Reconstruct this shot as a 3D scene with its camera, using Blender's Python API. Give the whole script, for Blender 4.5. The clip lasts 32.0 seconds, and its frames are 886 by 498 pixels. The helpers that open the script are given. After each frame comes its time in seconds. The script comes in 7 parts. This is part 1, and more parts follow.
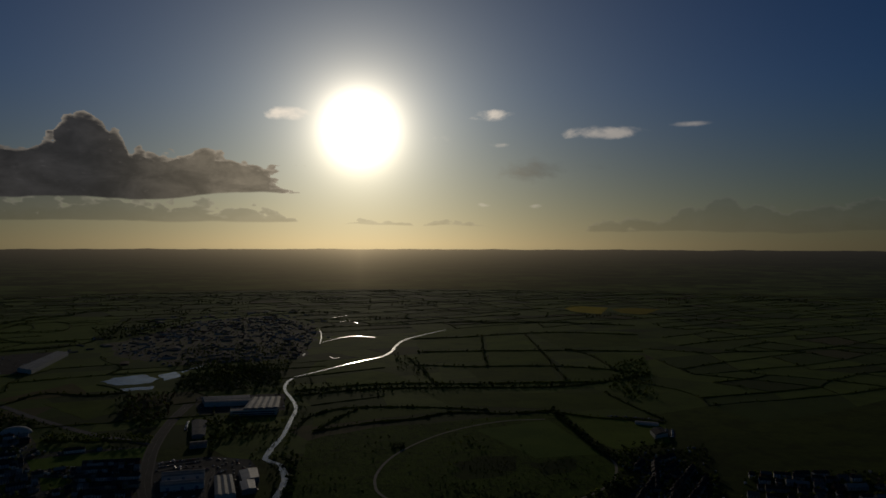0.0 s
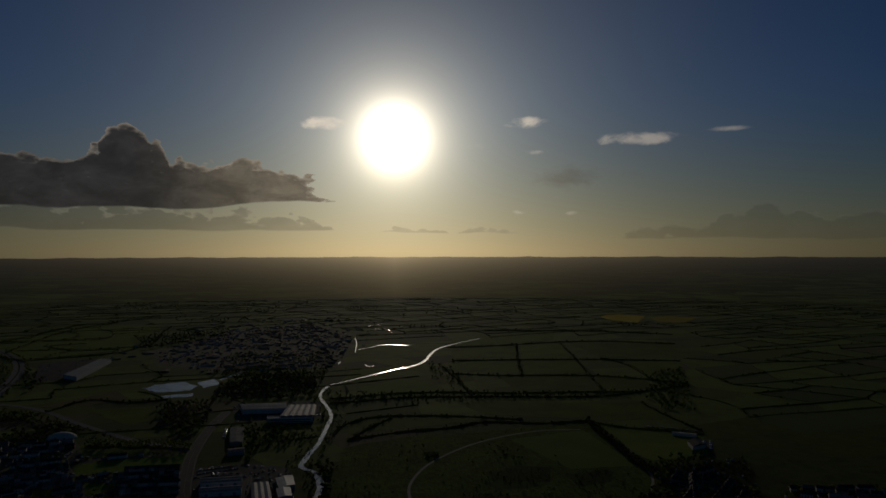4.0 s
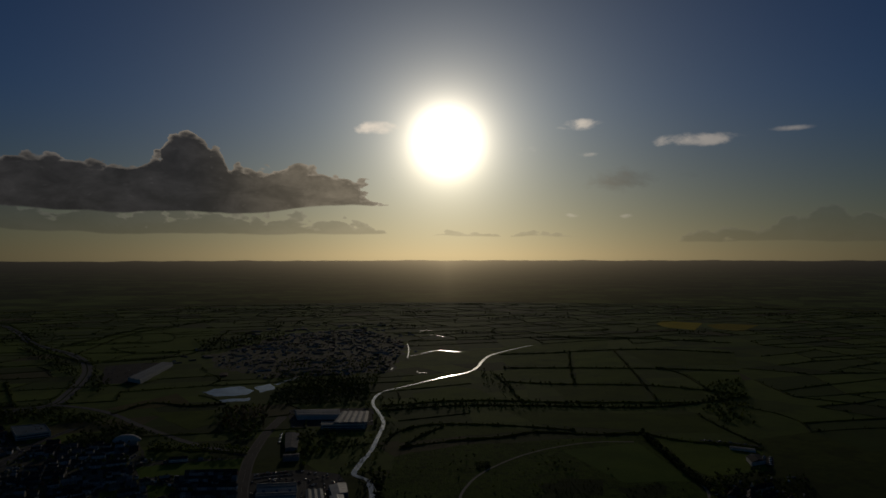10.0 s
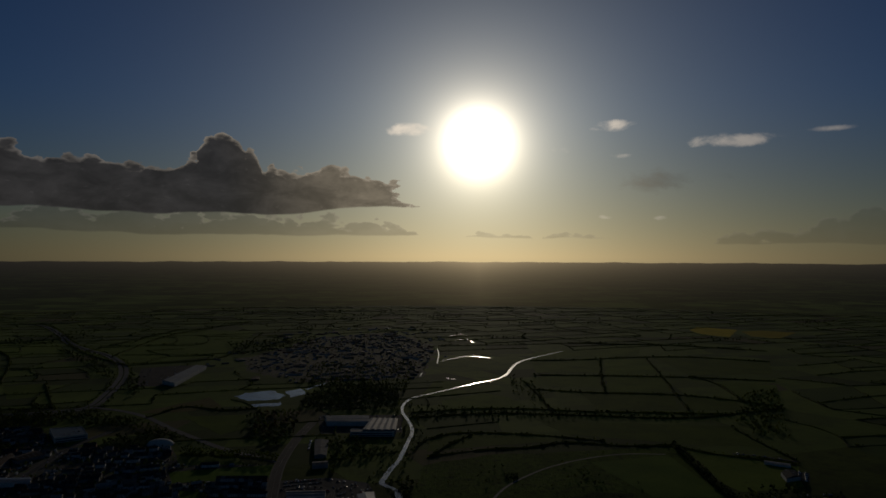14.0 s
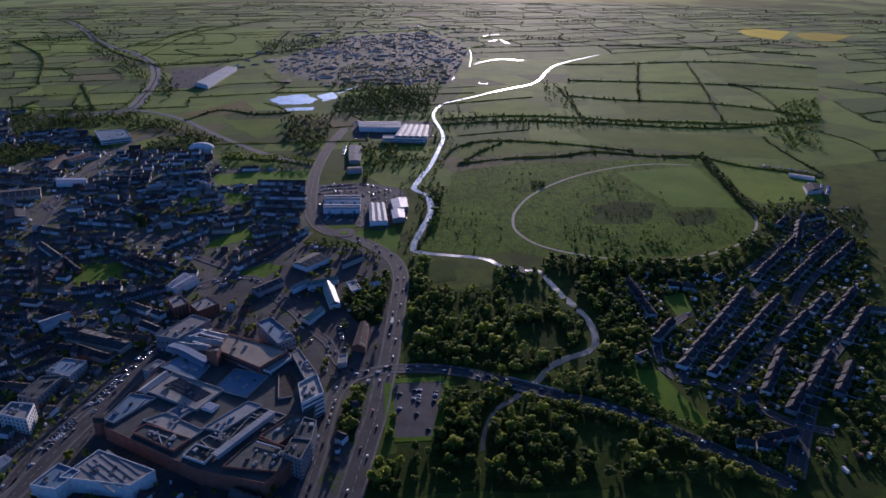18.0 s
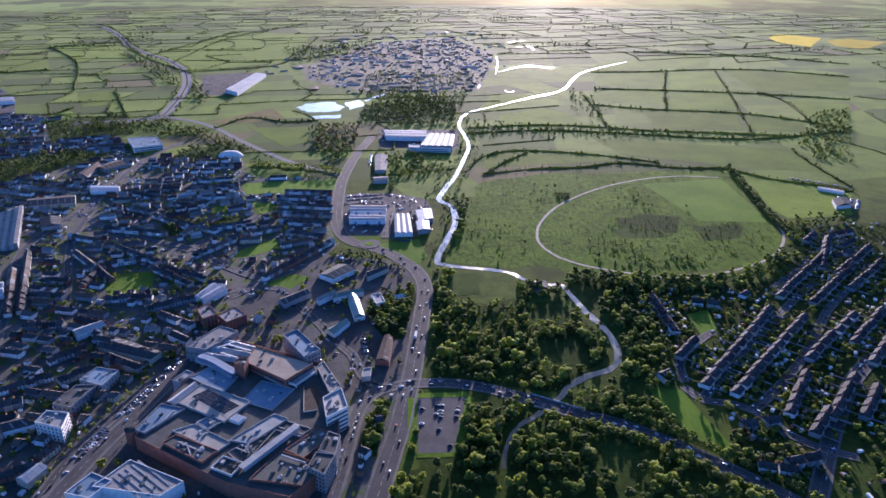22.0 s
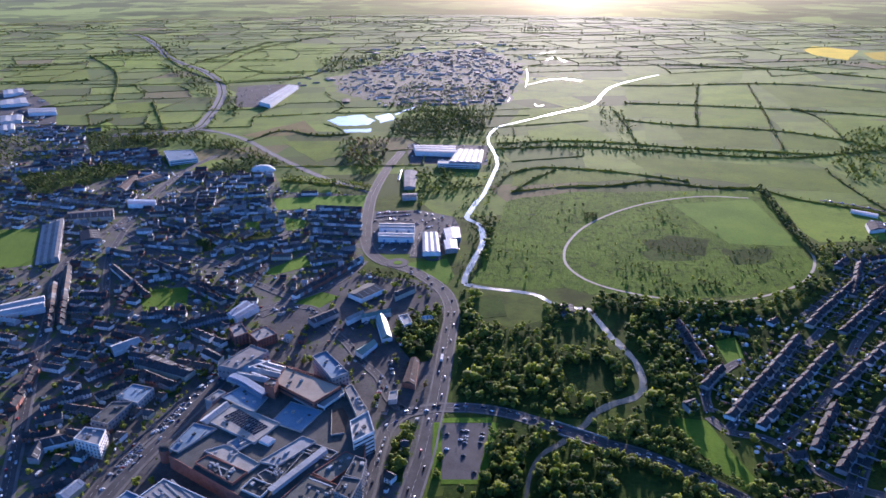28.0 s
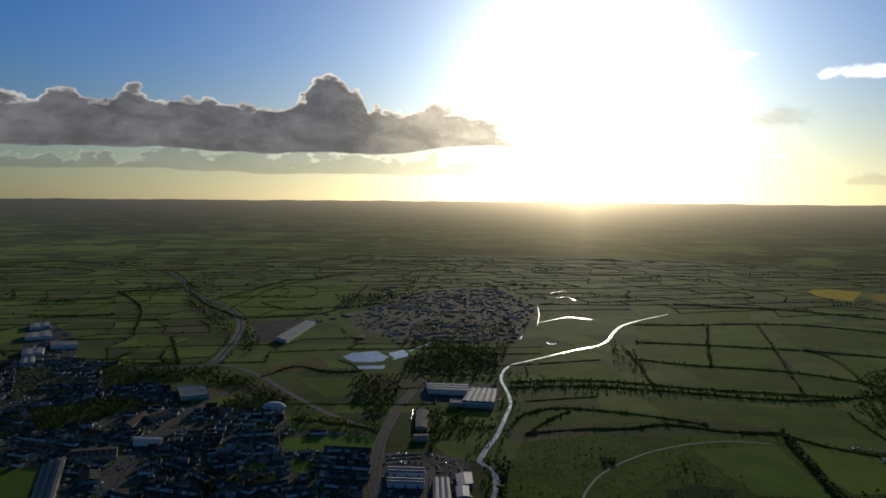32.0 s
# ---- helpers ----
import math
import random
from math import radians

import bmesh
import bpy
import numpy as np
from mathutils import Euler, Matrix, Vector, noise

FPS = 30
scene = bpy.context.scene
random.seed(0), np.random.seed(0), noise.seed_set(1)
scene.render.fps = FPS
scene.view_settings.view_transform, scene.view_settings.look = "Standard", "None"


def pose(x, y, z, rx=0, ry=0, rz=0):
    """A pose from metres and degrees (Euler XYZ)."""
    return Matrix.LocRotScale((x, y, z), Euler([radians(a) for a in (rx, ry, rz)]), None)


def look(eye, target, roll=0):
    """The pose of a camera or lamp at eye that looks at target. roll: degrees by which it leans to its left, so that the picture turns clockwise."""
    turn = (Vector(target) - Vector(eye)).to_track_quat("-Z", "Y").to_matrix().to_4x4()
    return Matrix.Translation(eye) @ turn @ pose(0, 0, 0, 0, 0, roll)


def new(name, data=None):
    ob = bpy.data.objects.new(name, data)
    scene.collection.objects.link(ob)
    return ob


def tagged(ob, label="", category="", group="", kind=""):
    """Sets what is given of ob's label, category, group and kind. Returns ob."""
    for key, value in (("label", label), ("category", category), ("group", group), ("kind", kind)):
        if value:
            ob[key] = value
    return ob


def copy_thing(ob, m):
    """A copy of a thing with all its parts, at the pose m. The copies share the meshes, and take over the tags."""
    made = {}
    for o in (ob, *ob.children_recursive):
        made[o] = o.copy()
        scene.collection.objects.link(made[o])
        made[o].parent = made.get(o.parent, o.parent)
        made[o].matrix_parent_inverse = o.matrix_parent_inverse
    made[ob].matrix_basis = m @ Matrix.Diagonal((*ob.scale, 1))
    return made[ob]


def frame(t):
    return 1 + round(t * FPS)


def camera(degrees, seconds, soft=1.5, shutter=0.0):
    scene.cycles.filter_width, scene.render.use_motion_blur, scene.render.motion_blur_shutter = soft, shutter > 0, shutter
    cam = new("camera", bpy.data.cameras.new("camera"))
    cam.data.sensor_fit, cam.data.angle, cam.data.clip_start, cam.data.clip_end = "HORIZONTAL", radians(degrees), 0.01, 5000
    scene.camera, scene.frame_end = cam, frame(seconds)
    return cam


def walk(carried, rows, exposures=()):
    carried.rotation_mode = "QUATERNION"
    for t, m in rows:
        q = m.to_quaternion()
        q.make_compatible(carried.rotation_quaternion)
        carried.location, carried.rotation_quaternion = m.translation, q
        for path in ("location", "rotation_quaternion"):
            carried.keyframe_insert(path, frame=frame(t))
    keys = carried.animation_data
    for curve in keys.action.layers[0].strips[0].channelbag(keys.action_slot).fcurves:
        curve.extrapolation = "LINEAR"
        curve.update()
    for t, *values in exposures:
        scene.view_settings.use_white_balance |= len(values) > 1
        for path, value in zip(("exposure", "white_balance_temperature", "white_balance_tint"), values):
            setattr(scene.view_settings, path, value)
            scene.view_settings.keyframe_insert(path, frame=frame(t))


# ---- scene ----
import itertools

cam = camera(64.3, 32.0, soft=1.6)
walk(cam, [
    (0.0, look((-9.5, 3.5, 316.0), (245.1, 970.5, 309.4), 0.14)),
    (1.0, look((-9.0, 2.1, 316.6), (234.0, 972.1, 313.3), -0.03)),
    (2.0, look((-8.6, 0.8, 317.2), (221.7, 973.9, 317.2), -0.03)),
    (3.0, look((-8.3, -0.2, 318.0), (209.7, 975.8, 320.2), -0.13)),
    (3.5, look((-8.1, -0.5, 318.4), (204.1, 976.7, 321.6), -0.09)),
    (5.5, look((-7.5, -1.4, 320.4), (179.7, 980.9, 327.2), -0.16)),
    (6.0, look((-7.4, -1.7, 321.1), (172.1, 982.1, 328.2), -0.10)),
    (7.0, look((-7.2, -2.4, 322.7), (160.4, 983.4, 331.5), -0.12)),
    (8.0, look((-7.3, -3.4, 324.6), (148.5, 984.4, 333.6), -0.17)),
    (9.0, look((-7.3, -4.4, 326.9), (136.9, 985.1, 335.9), -0.14)),
    (10.0, look((-6.9, -5.4, 329.5), (126.6, 985.6, 338.7), -0.07)),
    (11.0, look((-6.2, -6.3, 332.3), (115.9, 986.2, 343.1), 0.01)),
    (12.0, look((-5.4, -6.8, 335.4), (105.7, 986.9, 346.7), 0.01)),
    (13.0, look((-4.5, -6.8, 338.8), (96.3, 988.1, 349.4), -0.01)),
    (13.5, look((-3.8, -6.3, 340.6), (91.5, 989.1, 351.6), 0.09)),
    (15.0, look((-1.2, -3.6, 346.6), (75.5, 993.4, 357.6), 0.18)),
    (15.5, look((-0.3, -2.7, 348.5), (70.0, 991.9, 272.5), 0.21)),
    (16.0, look((0.1, -1.6, 350.7), (64.1, 979.8, 169.5), 0.29)),
    (16.5, look((0.2, -0.4, 353.1), (58.1, 956.5, 68.5), 0.33)),
    (17.0, look((0.1, 0.7, 355.8), (51.6, 924.3, -24.1), 0.31)),
    (17.5, look((0.0, 1.7, 358.7), (46.3, 917.1, -41.1), 0.36)),
    (18.0, look((-0.1, 2.0, 361.1), (41.8, 917.5, -38.9), 0.38)),
    (19.0, look((-0.3, 1.6, 365.1), (32.5, 917.9, -34.2), 0.34)),
    (20.0, look((-0.1, 1.3, 369.0), (24.0, 918.1, -29.6), 0.33)),
    (21.0, look((-0.1, 0.7, 372.7), (15.1, 918.0, -25.3), 0.27)),
    (22.0, look((-0.0, 0.4, 376.4), (7.5, 918.0, -21.0), 0.20)),
    (23.0, look((0.0, 0.0, 380.0), (0.0, 918.0, -16.6), 0.20)),
    (24.0, look((0.2, -0.2, 384.0), (-7.2, 918.1, -11.9), 0.21)),
    (25.0, look((0.3, -0.5, 387.7), (-14.0, 918.3, -6.7), 0.16)),
    (25.5, look((0.3, -0.6, 389.6), (-17.4, 918.4, -4.3), 0.15)),
    (27.5, look((-0.0, -1.1, 396.7), (-29.0, 918.9, 5.8), 0.15)),
    (28.0, look((0.0, -1.0, 398.8), (-31.6, 919.0, 8.1), 0.13)),
    (29.0, look((0.5, -0.0, 404.0), (-37.0, 919.5, 12.8), 0.09)),
    (29.5, look((1.0, 0.9, 406.8), (-41.6, 945.1, 80.3), 0.07)),
    (30.0, look((1.5, 0.9, 408.5), (-46.5, 994.0, 301.8), 0.33)),
    (30.5, look((1.8, 0.2, 409.5), (-47.7, 995.9, 331.8), 0.40)),
    (31.0, look((1.9, -0.9, 410.2), (-50.3, 994.8, 333.5), 0.44)),
    (31.5, look((1.7, -2.0, 411.0), (-51.5, 993.7, 335.2), 0.44)),
    (32.0, look((1.3, -3.2, 411.7), (-54.0, 992.5, 337.1), 0.49)),
], exposures=[
    (0.0, -2.1, 6750, 15), (1.0, -2.35, 6750, 15), (3.0, -2.38, 6750, 15), (6.0, -2.35, 6750, 15), (13.5, -2.25, 6750, 15), (15.5, -2.35, 6750, 15), (16.5, -2.0, 6700, 14), (17.0, 0.35, 6100, 30), (17.5, 1.5, 5700, 40), (18.0, 1.6, 5650, 40), (19.0, 1.98, 5650, 40),
    (21.0, 2.62, 5650, 40), (23.0, 3.02, 5650, 40), (25.5, 3.08, 5650, 40), (28.0, 3.05, 5650, 40), (29.2, 3.0, 5750, 40), (30.0, 2.75, 6200, 22), (30.3, 2.1, 6300, 16), (31.0, 1.15, 6400, 14), (32.0, 0.25, 6400, 14),
])

# ---- world, sun ----
SUN_AZ, SUN_EL = radians(8.0), radians(9.2)
SUN_DIR = Vector((math.sin(SUN_AZ) * math.cos(SUN_EL), math.cos(SUN_AZ) * math.cos(SUN_EL), math.sin(SUN_EL)))


class Nodes:
    """Short hand for building a node tree."""

    def __init__(self, tree):
        self.tree = tree
        tree.nodes.clear()

    def add(self, kind, **sets):
        n = self.tree.nodes.new(kind)
        for k, v in sets.items():
            if k == "op":
                n.operation = v
            elif k == "blend":
                n.data_type, n.blend_type = "RGBA", v
        return n

    def put(self, socket, v):
        if isinstance(v, bpy.types.NodeSocket):
            self.tree.links.new(v, socket)
        elif v is not None:
            socket.default_value = v

    def m(self, op, a, b=None, c=None, clamp=False):
        n = self.add("ShaderNodeMath", op=op)
        n.use_clamp = clamp
        for s, v in zip(n.inputs, (a, b, c)):
            self.put(s, v)
        return n.outputs[0]

    def step(self, v, lo, hi, a=0.0, b=1.0):
        n = self.add("ShaderNodeMapRange")
        n.interpolation_type = "SMOOTHSTEP"
        for s, x in zip(n.inputs, (v, lo, hi, a, b)):
            self.put(s, x)
        return n.outputs[0]

    def mix(self, f, a, b, blend="MIX"):
        n = self.add("ShaderNodeMix", blend=blend)
        self.put(n.inputs[0], f)
        self.put(n.inputs[6], a)
        self.put(n.inputs[7], b)
        return n.outputs[2]

    def noise(self, vec, scale, detail=4.0, rough=0.55, dist=0.0):
        n = self.add("ShaderNodeTexNoise")
        self.put(n.inputs["Vector"], vec)
        n.inputs["Scale"].default_value, n.inputs["Detail"].default_value = scale, detail
        n.inputs["Roughness"].default_value, n.inputs["Distortion"].default_value = rough, dist
        return n.outputs[0]

    def combine(self, x, y, z):
        n = self.add("ShaderNodeCombineXYZ")
        for s, v in zip(n.inputs, (x, y, z)):
            self.put(s, v)
        return n.outputs[0]

    def split(self, v):
        n = self.add("ShaderNodeSeparateXYZ")
        self.put(n.inputs[0], v)
        return n.outputs

    def position(self):
        return self.add("ShaderNodeNewGeometry").outputs["Position"]


def rgb(r, g, b):
    return (r, g, b, 1.0)


world = bpy.data.worlds.new("sky")
scene.world = world
world.use_nodes = True
w = Nodes(world.node_tree)
sky = w.add("ShaderNodeTexSky")
sky.sky_type, sky.sun_disc = "NISHITA", False
sky.sun_elevation, sky.sun_rotation = SUN_EL, SUN_AZ
sky.air_density, sky.dust_density, sky.ozone_density = 1.0, 0.5, 3.0
direction = w.add("ShaderNodeTexCoord").outputs["Generated"]
dx, dy, dz = w.split(direction)
azim = w.m("MULTIPLY", w.m("ARCTAN2", dx, dy), 57.2958)
elev = w.m("MULTIPLY", w.m("ARCSINE", dz), 57.2958)
dot = w.add("ShaderNodeVectorMath", op="DOT_PRODUCT")
w.put(dot.inputs[0], direction)
dot.inputs[1].default_value = SUN_DIR
off_sun = w.m("MULTIPLY", w.m("ARCCOSINE", w.m("MINIMUM", dot.outputs["Value"], 1.0)), 57.2958)


def lobe(strength, reach):
    return w.m("MULTIPLY", w.m("EXPONENT", w.m("MULTIPLY", off_sun, -1.0 / reach)), strength)


aureole = w.m("ADD", w.m("ADD", lobe(60.0, 0.9), lobe(6.5, 2.7)), lobe(1.15, 8.5))
near_horizon = w.m("EXPONENT", w.m("MULTIPLY", w.m("MAXIMUM", elev, 0.0), -0.15))
warmth = w.m("MULTIPLY", w.m("MULTIPLY", near_horizon, w.m("EXPONENT", w.m("MULTIPLY", off_sun, -0.075))), 2.0)
zenith = w.step(elev, 16.0, 60.0, 0.95, 0.22)
deep_blue = w.mix(w.step(elev, 1.0, 13.0), rgb(0.031, 0.038, 0.041), rgb(0.015, 0.040, 0.074))
deep_blue = w.mix(w.step(elev, 17.0, 34.0), deep_blue, rgb(0.0235, 0.046, 0.051))
base_sky = w.mix(1.0, w.mix(1.0, sky.outputs[0], deep_blue, "MULTIPLY"), w.combine(zenith, zenith, zenith), "MULTIPLY")
base_sky = w.mix(1.0, base_sky, w.mix(1.0, rgb(1.0, 0.92, 0.70), w.combine(aureole, aureole, aureole), "MULTIPLY"), "ADD")
base_sky = w.mix(1.0, base_sky, w.mix(1.0, rgb(0.97, 0.87, 0.52), w.combine(warmth, warmth, warmth), "MULTIPLY"), "ADD")

# cumulus: envelopes in degrees of azimuth and elevation, broken up by noise
flat = w.combine(w.m("MULTIPLY", azim, 0.16), w.m("MULTIPLY", elev, 0.30), 3.0)
cells = w.add("ShaderNodeTexVoronoi")
bent = w.add("ShaderNodeVectorMath", op="ADD")
w.put(bent.inputs[0], flat)
w.put(bent.inputs[1], w.combine(w.m("MULTIPLY", w.noise(flat, 3.0, 4.0), 0.25), w.m("MULTIPLY", w.noise(flat, 2.6, 4.0), 0.25), 0.0))
w.put(cells.inputs["Vector"], bent.outputs[0])
cells.inputs["Scale"].default_value, cells.inputs["Detail"].default_value, cells.inputs["Roughness"].default_value = 2.3, 2.5, 0.55
billow = w.m("SUBTRACT", 1.05, w.m("MULTIPLY", cells.outputs["Distance"], 0.95))
fluff = w.noise(flat, 2.2, 7.0, 0.58, 0.3)
broad = w.noise(flat, 0.9, 3.0, 0.5)
small = w.add("ShaderNodeTexVoronoi")
w.put(small.inputs["Vector"], bent.outputs[0])
small.inputs["Scale"].default_value, small.inputs["Detail"].default_value = 6.5, 1.5
curls = w.m("SUBTRACT", 1.0, small.outputs["Distance"])


def dome(centre, width, height):
    """A rounded head of cloud, as a height over azimuth."""
    d = w.m("DIVIDE", w.m("SUBTRACT", azim, centre), width)
    return w.m("MULTIPLY", w.m("SQRT", w.m("MAXIMUM", w.m("SUBTRACT", 1.0, w.m("MULTIPLY", d, d)), 0.0)), height)


def bank(lo, hi, fade, base, tops, ragged, lift=0.0):
    """How deep a direction lies inside a flat-based bank of cloud, in degrees."""
    heads = None
    for t in tops:
        heads = dome(*t) if heads is None else w.m("MAXIMUM", heads, dome(*t))
    top = w.m("ADD", w.m("ADD", heads, base), w.m("MULTIPLY", w.m("SUBTRACT", billow, 0.15), ragged))
    top = w.m("ADD", top, w.m("MULTIPLY", w.m("SUBTRACT", curls, 0.35), 0.3 * ragged))
    under = w.m("SUBTRACT", top, elev)
    above = w.m("SUBTRACT", elev, w.m("ADD", w.step(azim, hi - 10.0, hi, base, base + lift), w.m("MULTIPLY", w.m("SUBTRACT", broad, 0.5), 0.9)))
    ends = w.m("MINIMUM", w.m("MULTIPLY", w.m("SUBTRACT", azim, lo), fade), w.m("MULTIPLY", w.m("SUBTRACT", hi, azim), fade))
    ends = w.m("ADD", ends, w.m("MULTIPLY", w.m("SUBTRACT", fluff, 0.45), 5.0))
    under = w.m("MINIMUM", under, ends)
    return w.m("MINIMUM", under, w.m("MULTIPLY", above, 0.8)), under


def puff(az, el, wa, we, soft):
    a = w.m("DIVIDE", w.m("SUBTRACT", azim, az), wa)
    e = w.m("DIVIDE", w.m("SUBTRACT", elev, el), we)
    r = w.m("ADD", w.m("MULTIPLY", a, a), w.m("MULTIPLY", e, e))
    return w.m("MULTIPLY", w.m("SUBTRACT", w.m("ADD", 1.0, w.m("MULTIPLY", w.m("SUBTRACT", fluff, 0.52), 5.5)), r), soft)


main_bank = bank(-62, 1.3, 0.45, 3.3, [(-22, 38, 3.9), (-12.3, 2.7, 6.4), (-14.4, 1.3, 4.6), (-10.3, 1.5, 5.0), (-8.6, 1.0, 4.1), (-17.5, 1.2, 4.1), (-21.5, 1.8, 4.2), (-27.0, 2.4, 4.7), (-31.5, 2.6, 4.3), (-44, 9, 4.2), (-4.0, 3.0, 4.0)], 1.0, 0.8)
low_bank = bank(-62, 3.4, 0.35, 1.7, [(-20, 16, 1.9), (-10, 3, 2.1), (-5, 3.5, 2.0), (-1, 4, 1.4), (-45, 12, 1.9)], 1.7)
right_bank = bank(26, 70, 0.22, 0.9, [(36.4, 2.0, 2.7), (34.4, 2.2, 2.1), (39.0, 2.2, 2.2), (47, 9, 2.4), (31, 5, 1.3)], 0.9)
far_bank = bank(6, 20, 0.3, 1.45, [(10, 3, 0.5), (16, 3, 0.5)], 1.0)
puffs = [puff(2.2, 10.3, 2.4, 0.55, 0.6), puff(15.0, 8.5, 1.5, 0.42, 0.5), puff(18.6, 10.3, 1.9, 0.45, 0.5),
         puff(27.0, 8.8, 3.4, 0.55, 0.6), puff(34.0, 9.2, 1.7, 0.2, 0.35), puff(19.2, 8.0, 1.2, 0.25, 0.4), puff(-70, 14, 9, 3, 0.5),
         puff(18.0, 3.2, 0.7, 0.2, 0.4), puff(22.2, 3.1, 0.7, 0.2, 0.4)]
haze_puff = puff(22.8, 6.0, 3.6, 1.0, 0.18)
lit_rim = w.mix(w.step(off_sun, 4.0, 34.0), rgb(1.5, 1.32, 1.0), rgb(0.55, 0.53, 0.49))
body = w.mix(w.step(off_sun, 8.0, 21.0), rgb(0.80, 0.70, 0.51), rgb(0.135, 0.134, 0.136))
grain = w.m("MULTIPLY", w.step(fluff, 0.3, 0.75, 0.66, 1.4), w.step(curls, 0.45, 0.95, 0.82, 1.22))
body = w.mix(1.0, body, w.combine(grain, grain, grain), "MULTIPLY")
out = w.mix(w.m("MULTIPLY", w.step(haze_puff, 0.0, 0.4), 0.6), base_sky, body)
for (deep, under), rim, cover in [(far_bank, 0.5, 0.3), (low_bank, 0.4, 0.4), (right_bank, 0.4, 0.22), (main_bank, 0.5, 0.96)]:
    lit = w.m("MULTIPLY", w.step(under, 0.0, rim, 1.0, 0.0), w.step(fluff, 0.34, 0.6, 0.5, 1.0))
    knobs = w.m("MULTIPLY", w.step(under, 0.2, 2.4, 1.0, 0.0), w.step(curls, 0.78, 0.97, 0.0, 0.4))
    shade = w.mix(w.m("MAXIMUM", lit, knobs), body, lit_rim)
    out = w.mix(w.m("MULTIPLY", w.step(deep, 0.0, 0.13), cover), out, shade)
for p in puffs:
    out = w.mix(w.m("MULTIPLY", w.step(p, 0.0, 1.0), 0.7), out, w.mix(w.step(off_sun, 3.0, 24.0), rgb(4.2, 3.8, 3.1), rgb(1.5, 1.42, 1.28)))
# hazy country below the horizon, beyond the ground sheet: fields and woods on a plane, with haze and sun glow painted
# over them
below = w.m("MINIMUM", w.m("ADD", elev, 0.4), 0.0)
drop = w.m("MAXIMUM", w.m("MULTIPLY", dz, -1.0), 0.004)
plain_x, plain_y = w.m("MULTIPLY", w.m("DIVIDE", dx, drop), 0.37), w.m("MULTIPLY", w.m("DIVIDE", dy, drop), 0.37)
plan_far = w.combine(plain_x, plain_y, 0.0)
plots = w.add("ShaderNodeTexVoronoi")
w.put(plots.inputs["Vector"], plan_far)
plots.inputs["Scale"].default_value, plots.inputs["Randomness"].default_value = 4.2, 0.85
plot_tone = w.split(plots.outputs["Color"])[0]
woods_far = w.noise(plan_far, 1.6, 5.0, 0.65)
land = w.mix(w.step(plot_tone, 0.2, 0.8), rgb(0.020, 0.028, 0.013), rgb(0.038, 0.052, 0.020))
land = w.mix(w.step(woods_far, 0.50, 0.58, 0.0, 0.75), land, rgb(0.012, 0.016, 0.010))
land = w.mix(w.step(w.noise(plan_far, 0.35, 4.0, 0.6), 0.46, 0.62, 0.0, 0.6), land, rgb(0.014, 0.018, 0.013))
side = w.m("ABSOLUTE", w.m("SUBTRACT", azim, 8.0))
# blue-grey distance haze mixed into the land colour, strongest at the horizon
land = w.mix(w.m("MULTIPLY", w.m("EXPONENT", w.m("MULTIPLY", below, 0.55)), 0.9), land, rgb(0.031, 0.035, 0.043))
# warm glow painted around the sun's azimuth, dying out downward
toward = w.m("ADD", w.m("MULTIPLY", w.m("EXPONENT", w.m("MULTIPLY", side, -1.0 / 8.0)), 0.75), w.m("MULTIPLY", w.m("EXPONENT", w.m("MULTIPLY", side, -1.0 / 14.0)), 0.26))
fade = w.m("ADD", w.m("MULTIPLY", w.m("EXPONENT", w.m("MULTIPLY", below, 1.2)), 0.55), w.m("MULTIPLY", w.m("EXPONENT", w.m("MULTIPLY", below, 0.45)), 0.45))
painted_glow = w.m("MULTIPLY", w.m("MULTIPLY", toward, 2.0), fade)
land = w.mix(1.0, land, w.mix(1.0, rgb(0.80, 0.64, 0.37), w.combine(painted_glow, painted_glow, painted_glow), "MULTIPLY"), "ADD")
skyline = w.m("MULTIPLY_ADD", w.noise(w.combine(w.m("MULTIPLY", azim, 0.3), 0.0, 0.0), 1.0, 5.0), 0.3, -0.55)
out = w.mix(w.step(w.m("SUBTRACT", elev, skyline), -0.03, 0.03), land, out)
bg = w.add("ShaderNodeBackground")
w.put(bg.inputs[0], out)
bg.inputs[1].default_value = 1.0
w.put(w.add("ShaderNodeOutputWorld").inputs[0], bg.outputs[0])

sun = new("sun", bpy.data.lights.new("sun", "SUN"))
sun.data.energy, sun.data.angle, sun.data.color = 1.75, radians(0.6), (1.0, 0.88, 0.68)
sun.matrix_world = look(SUN_DIR * 900, (0, 0, 0))

# ---- materials ----
def material(name, build):
    mat = bpy.data.materials.new(name)
    mat.use_nodes = True
    n = Nodes(mat.node_tree)
    n.put(n.add("ShaderNodeOutputMaterial").inputs[0], build(n))
    return mat


def shader(n, colour, rough=0.7, spec=0.5, metal=0.0, bump=None, strength=0.4, distance=0.1, haze_sheen=0.0, haze_tint=(0.83, 0.82, 0.54)):
    s = n.add("ShaderNodeBsdfPrincipled")
    n.put(s.inputs["Base Color"], colour)
    n.put(s.inputs["Roughness"], rough)
    s.inputs["Specular IOR Level"].default_value = spec
    s.inputs["Metallic"].default_value = metal
    # sheen of grass and leaves, raised and tinted to stand in for haze
    if haze_sheen:
        n.put(s.inputs["Sheen Weight"], haze_sheen)
        s.inputs["Sheen Roughness"].default_value = 0.45
        s.inputs["Sheen Tint"].default_value = rgb(*haze_tint)
    if bump is not None:
        b = n.add("ShaderNodeBump")
        b.inputs["Strength"].default_value, b.inputs["Distance"].default_value = strength, distance
        n.put(b.inputs["Height"], bump)
        n.put(s.inputs["Normal"], b.outputs[0])
    return s.outputs[0]


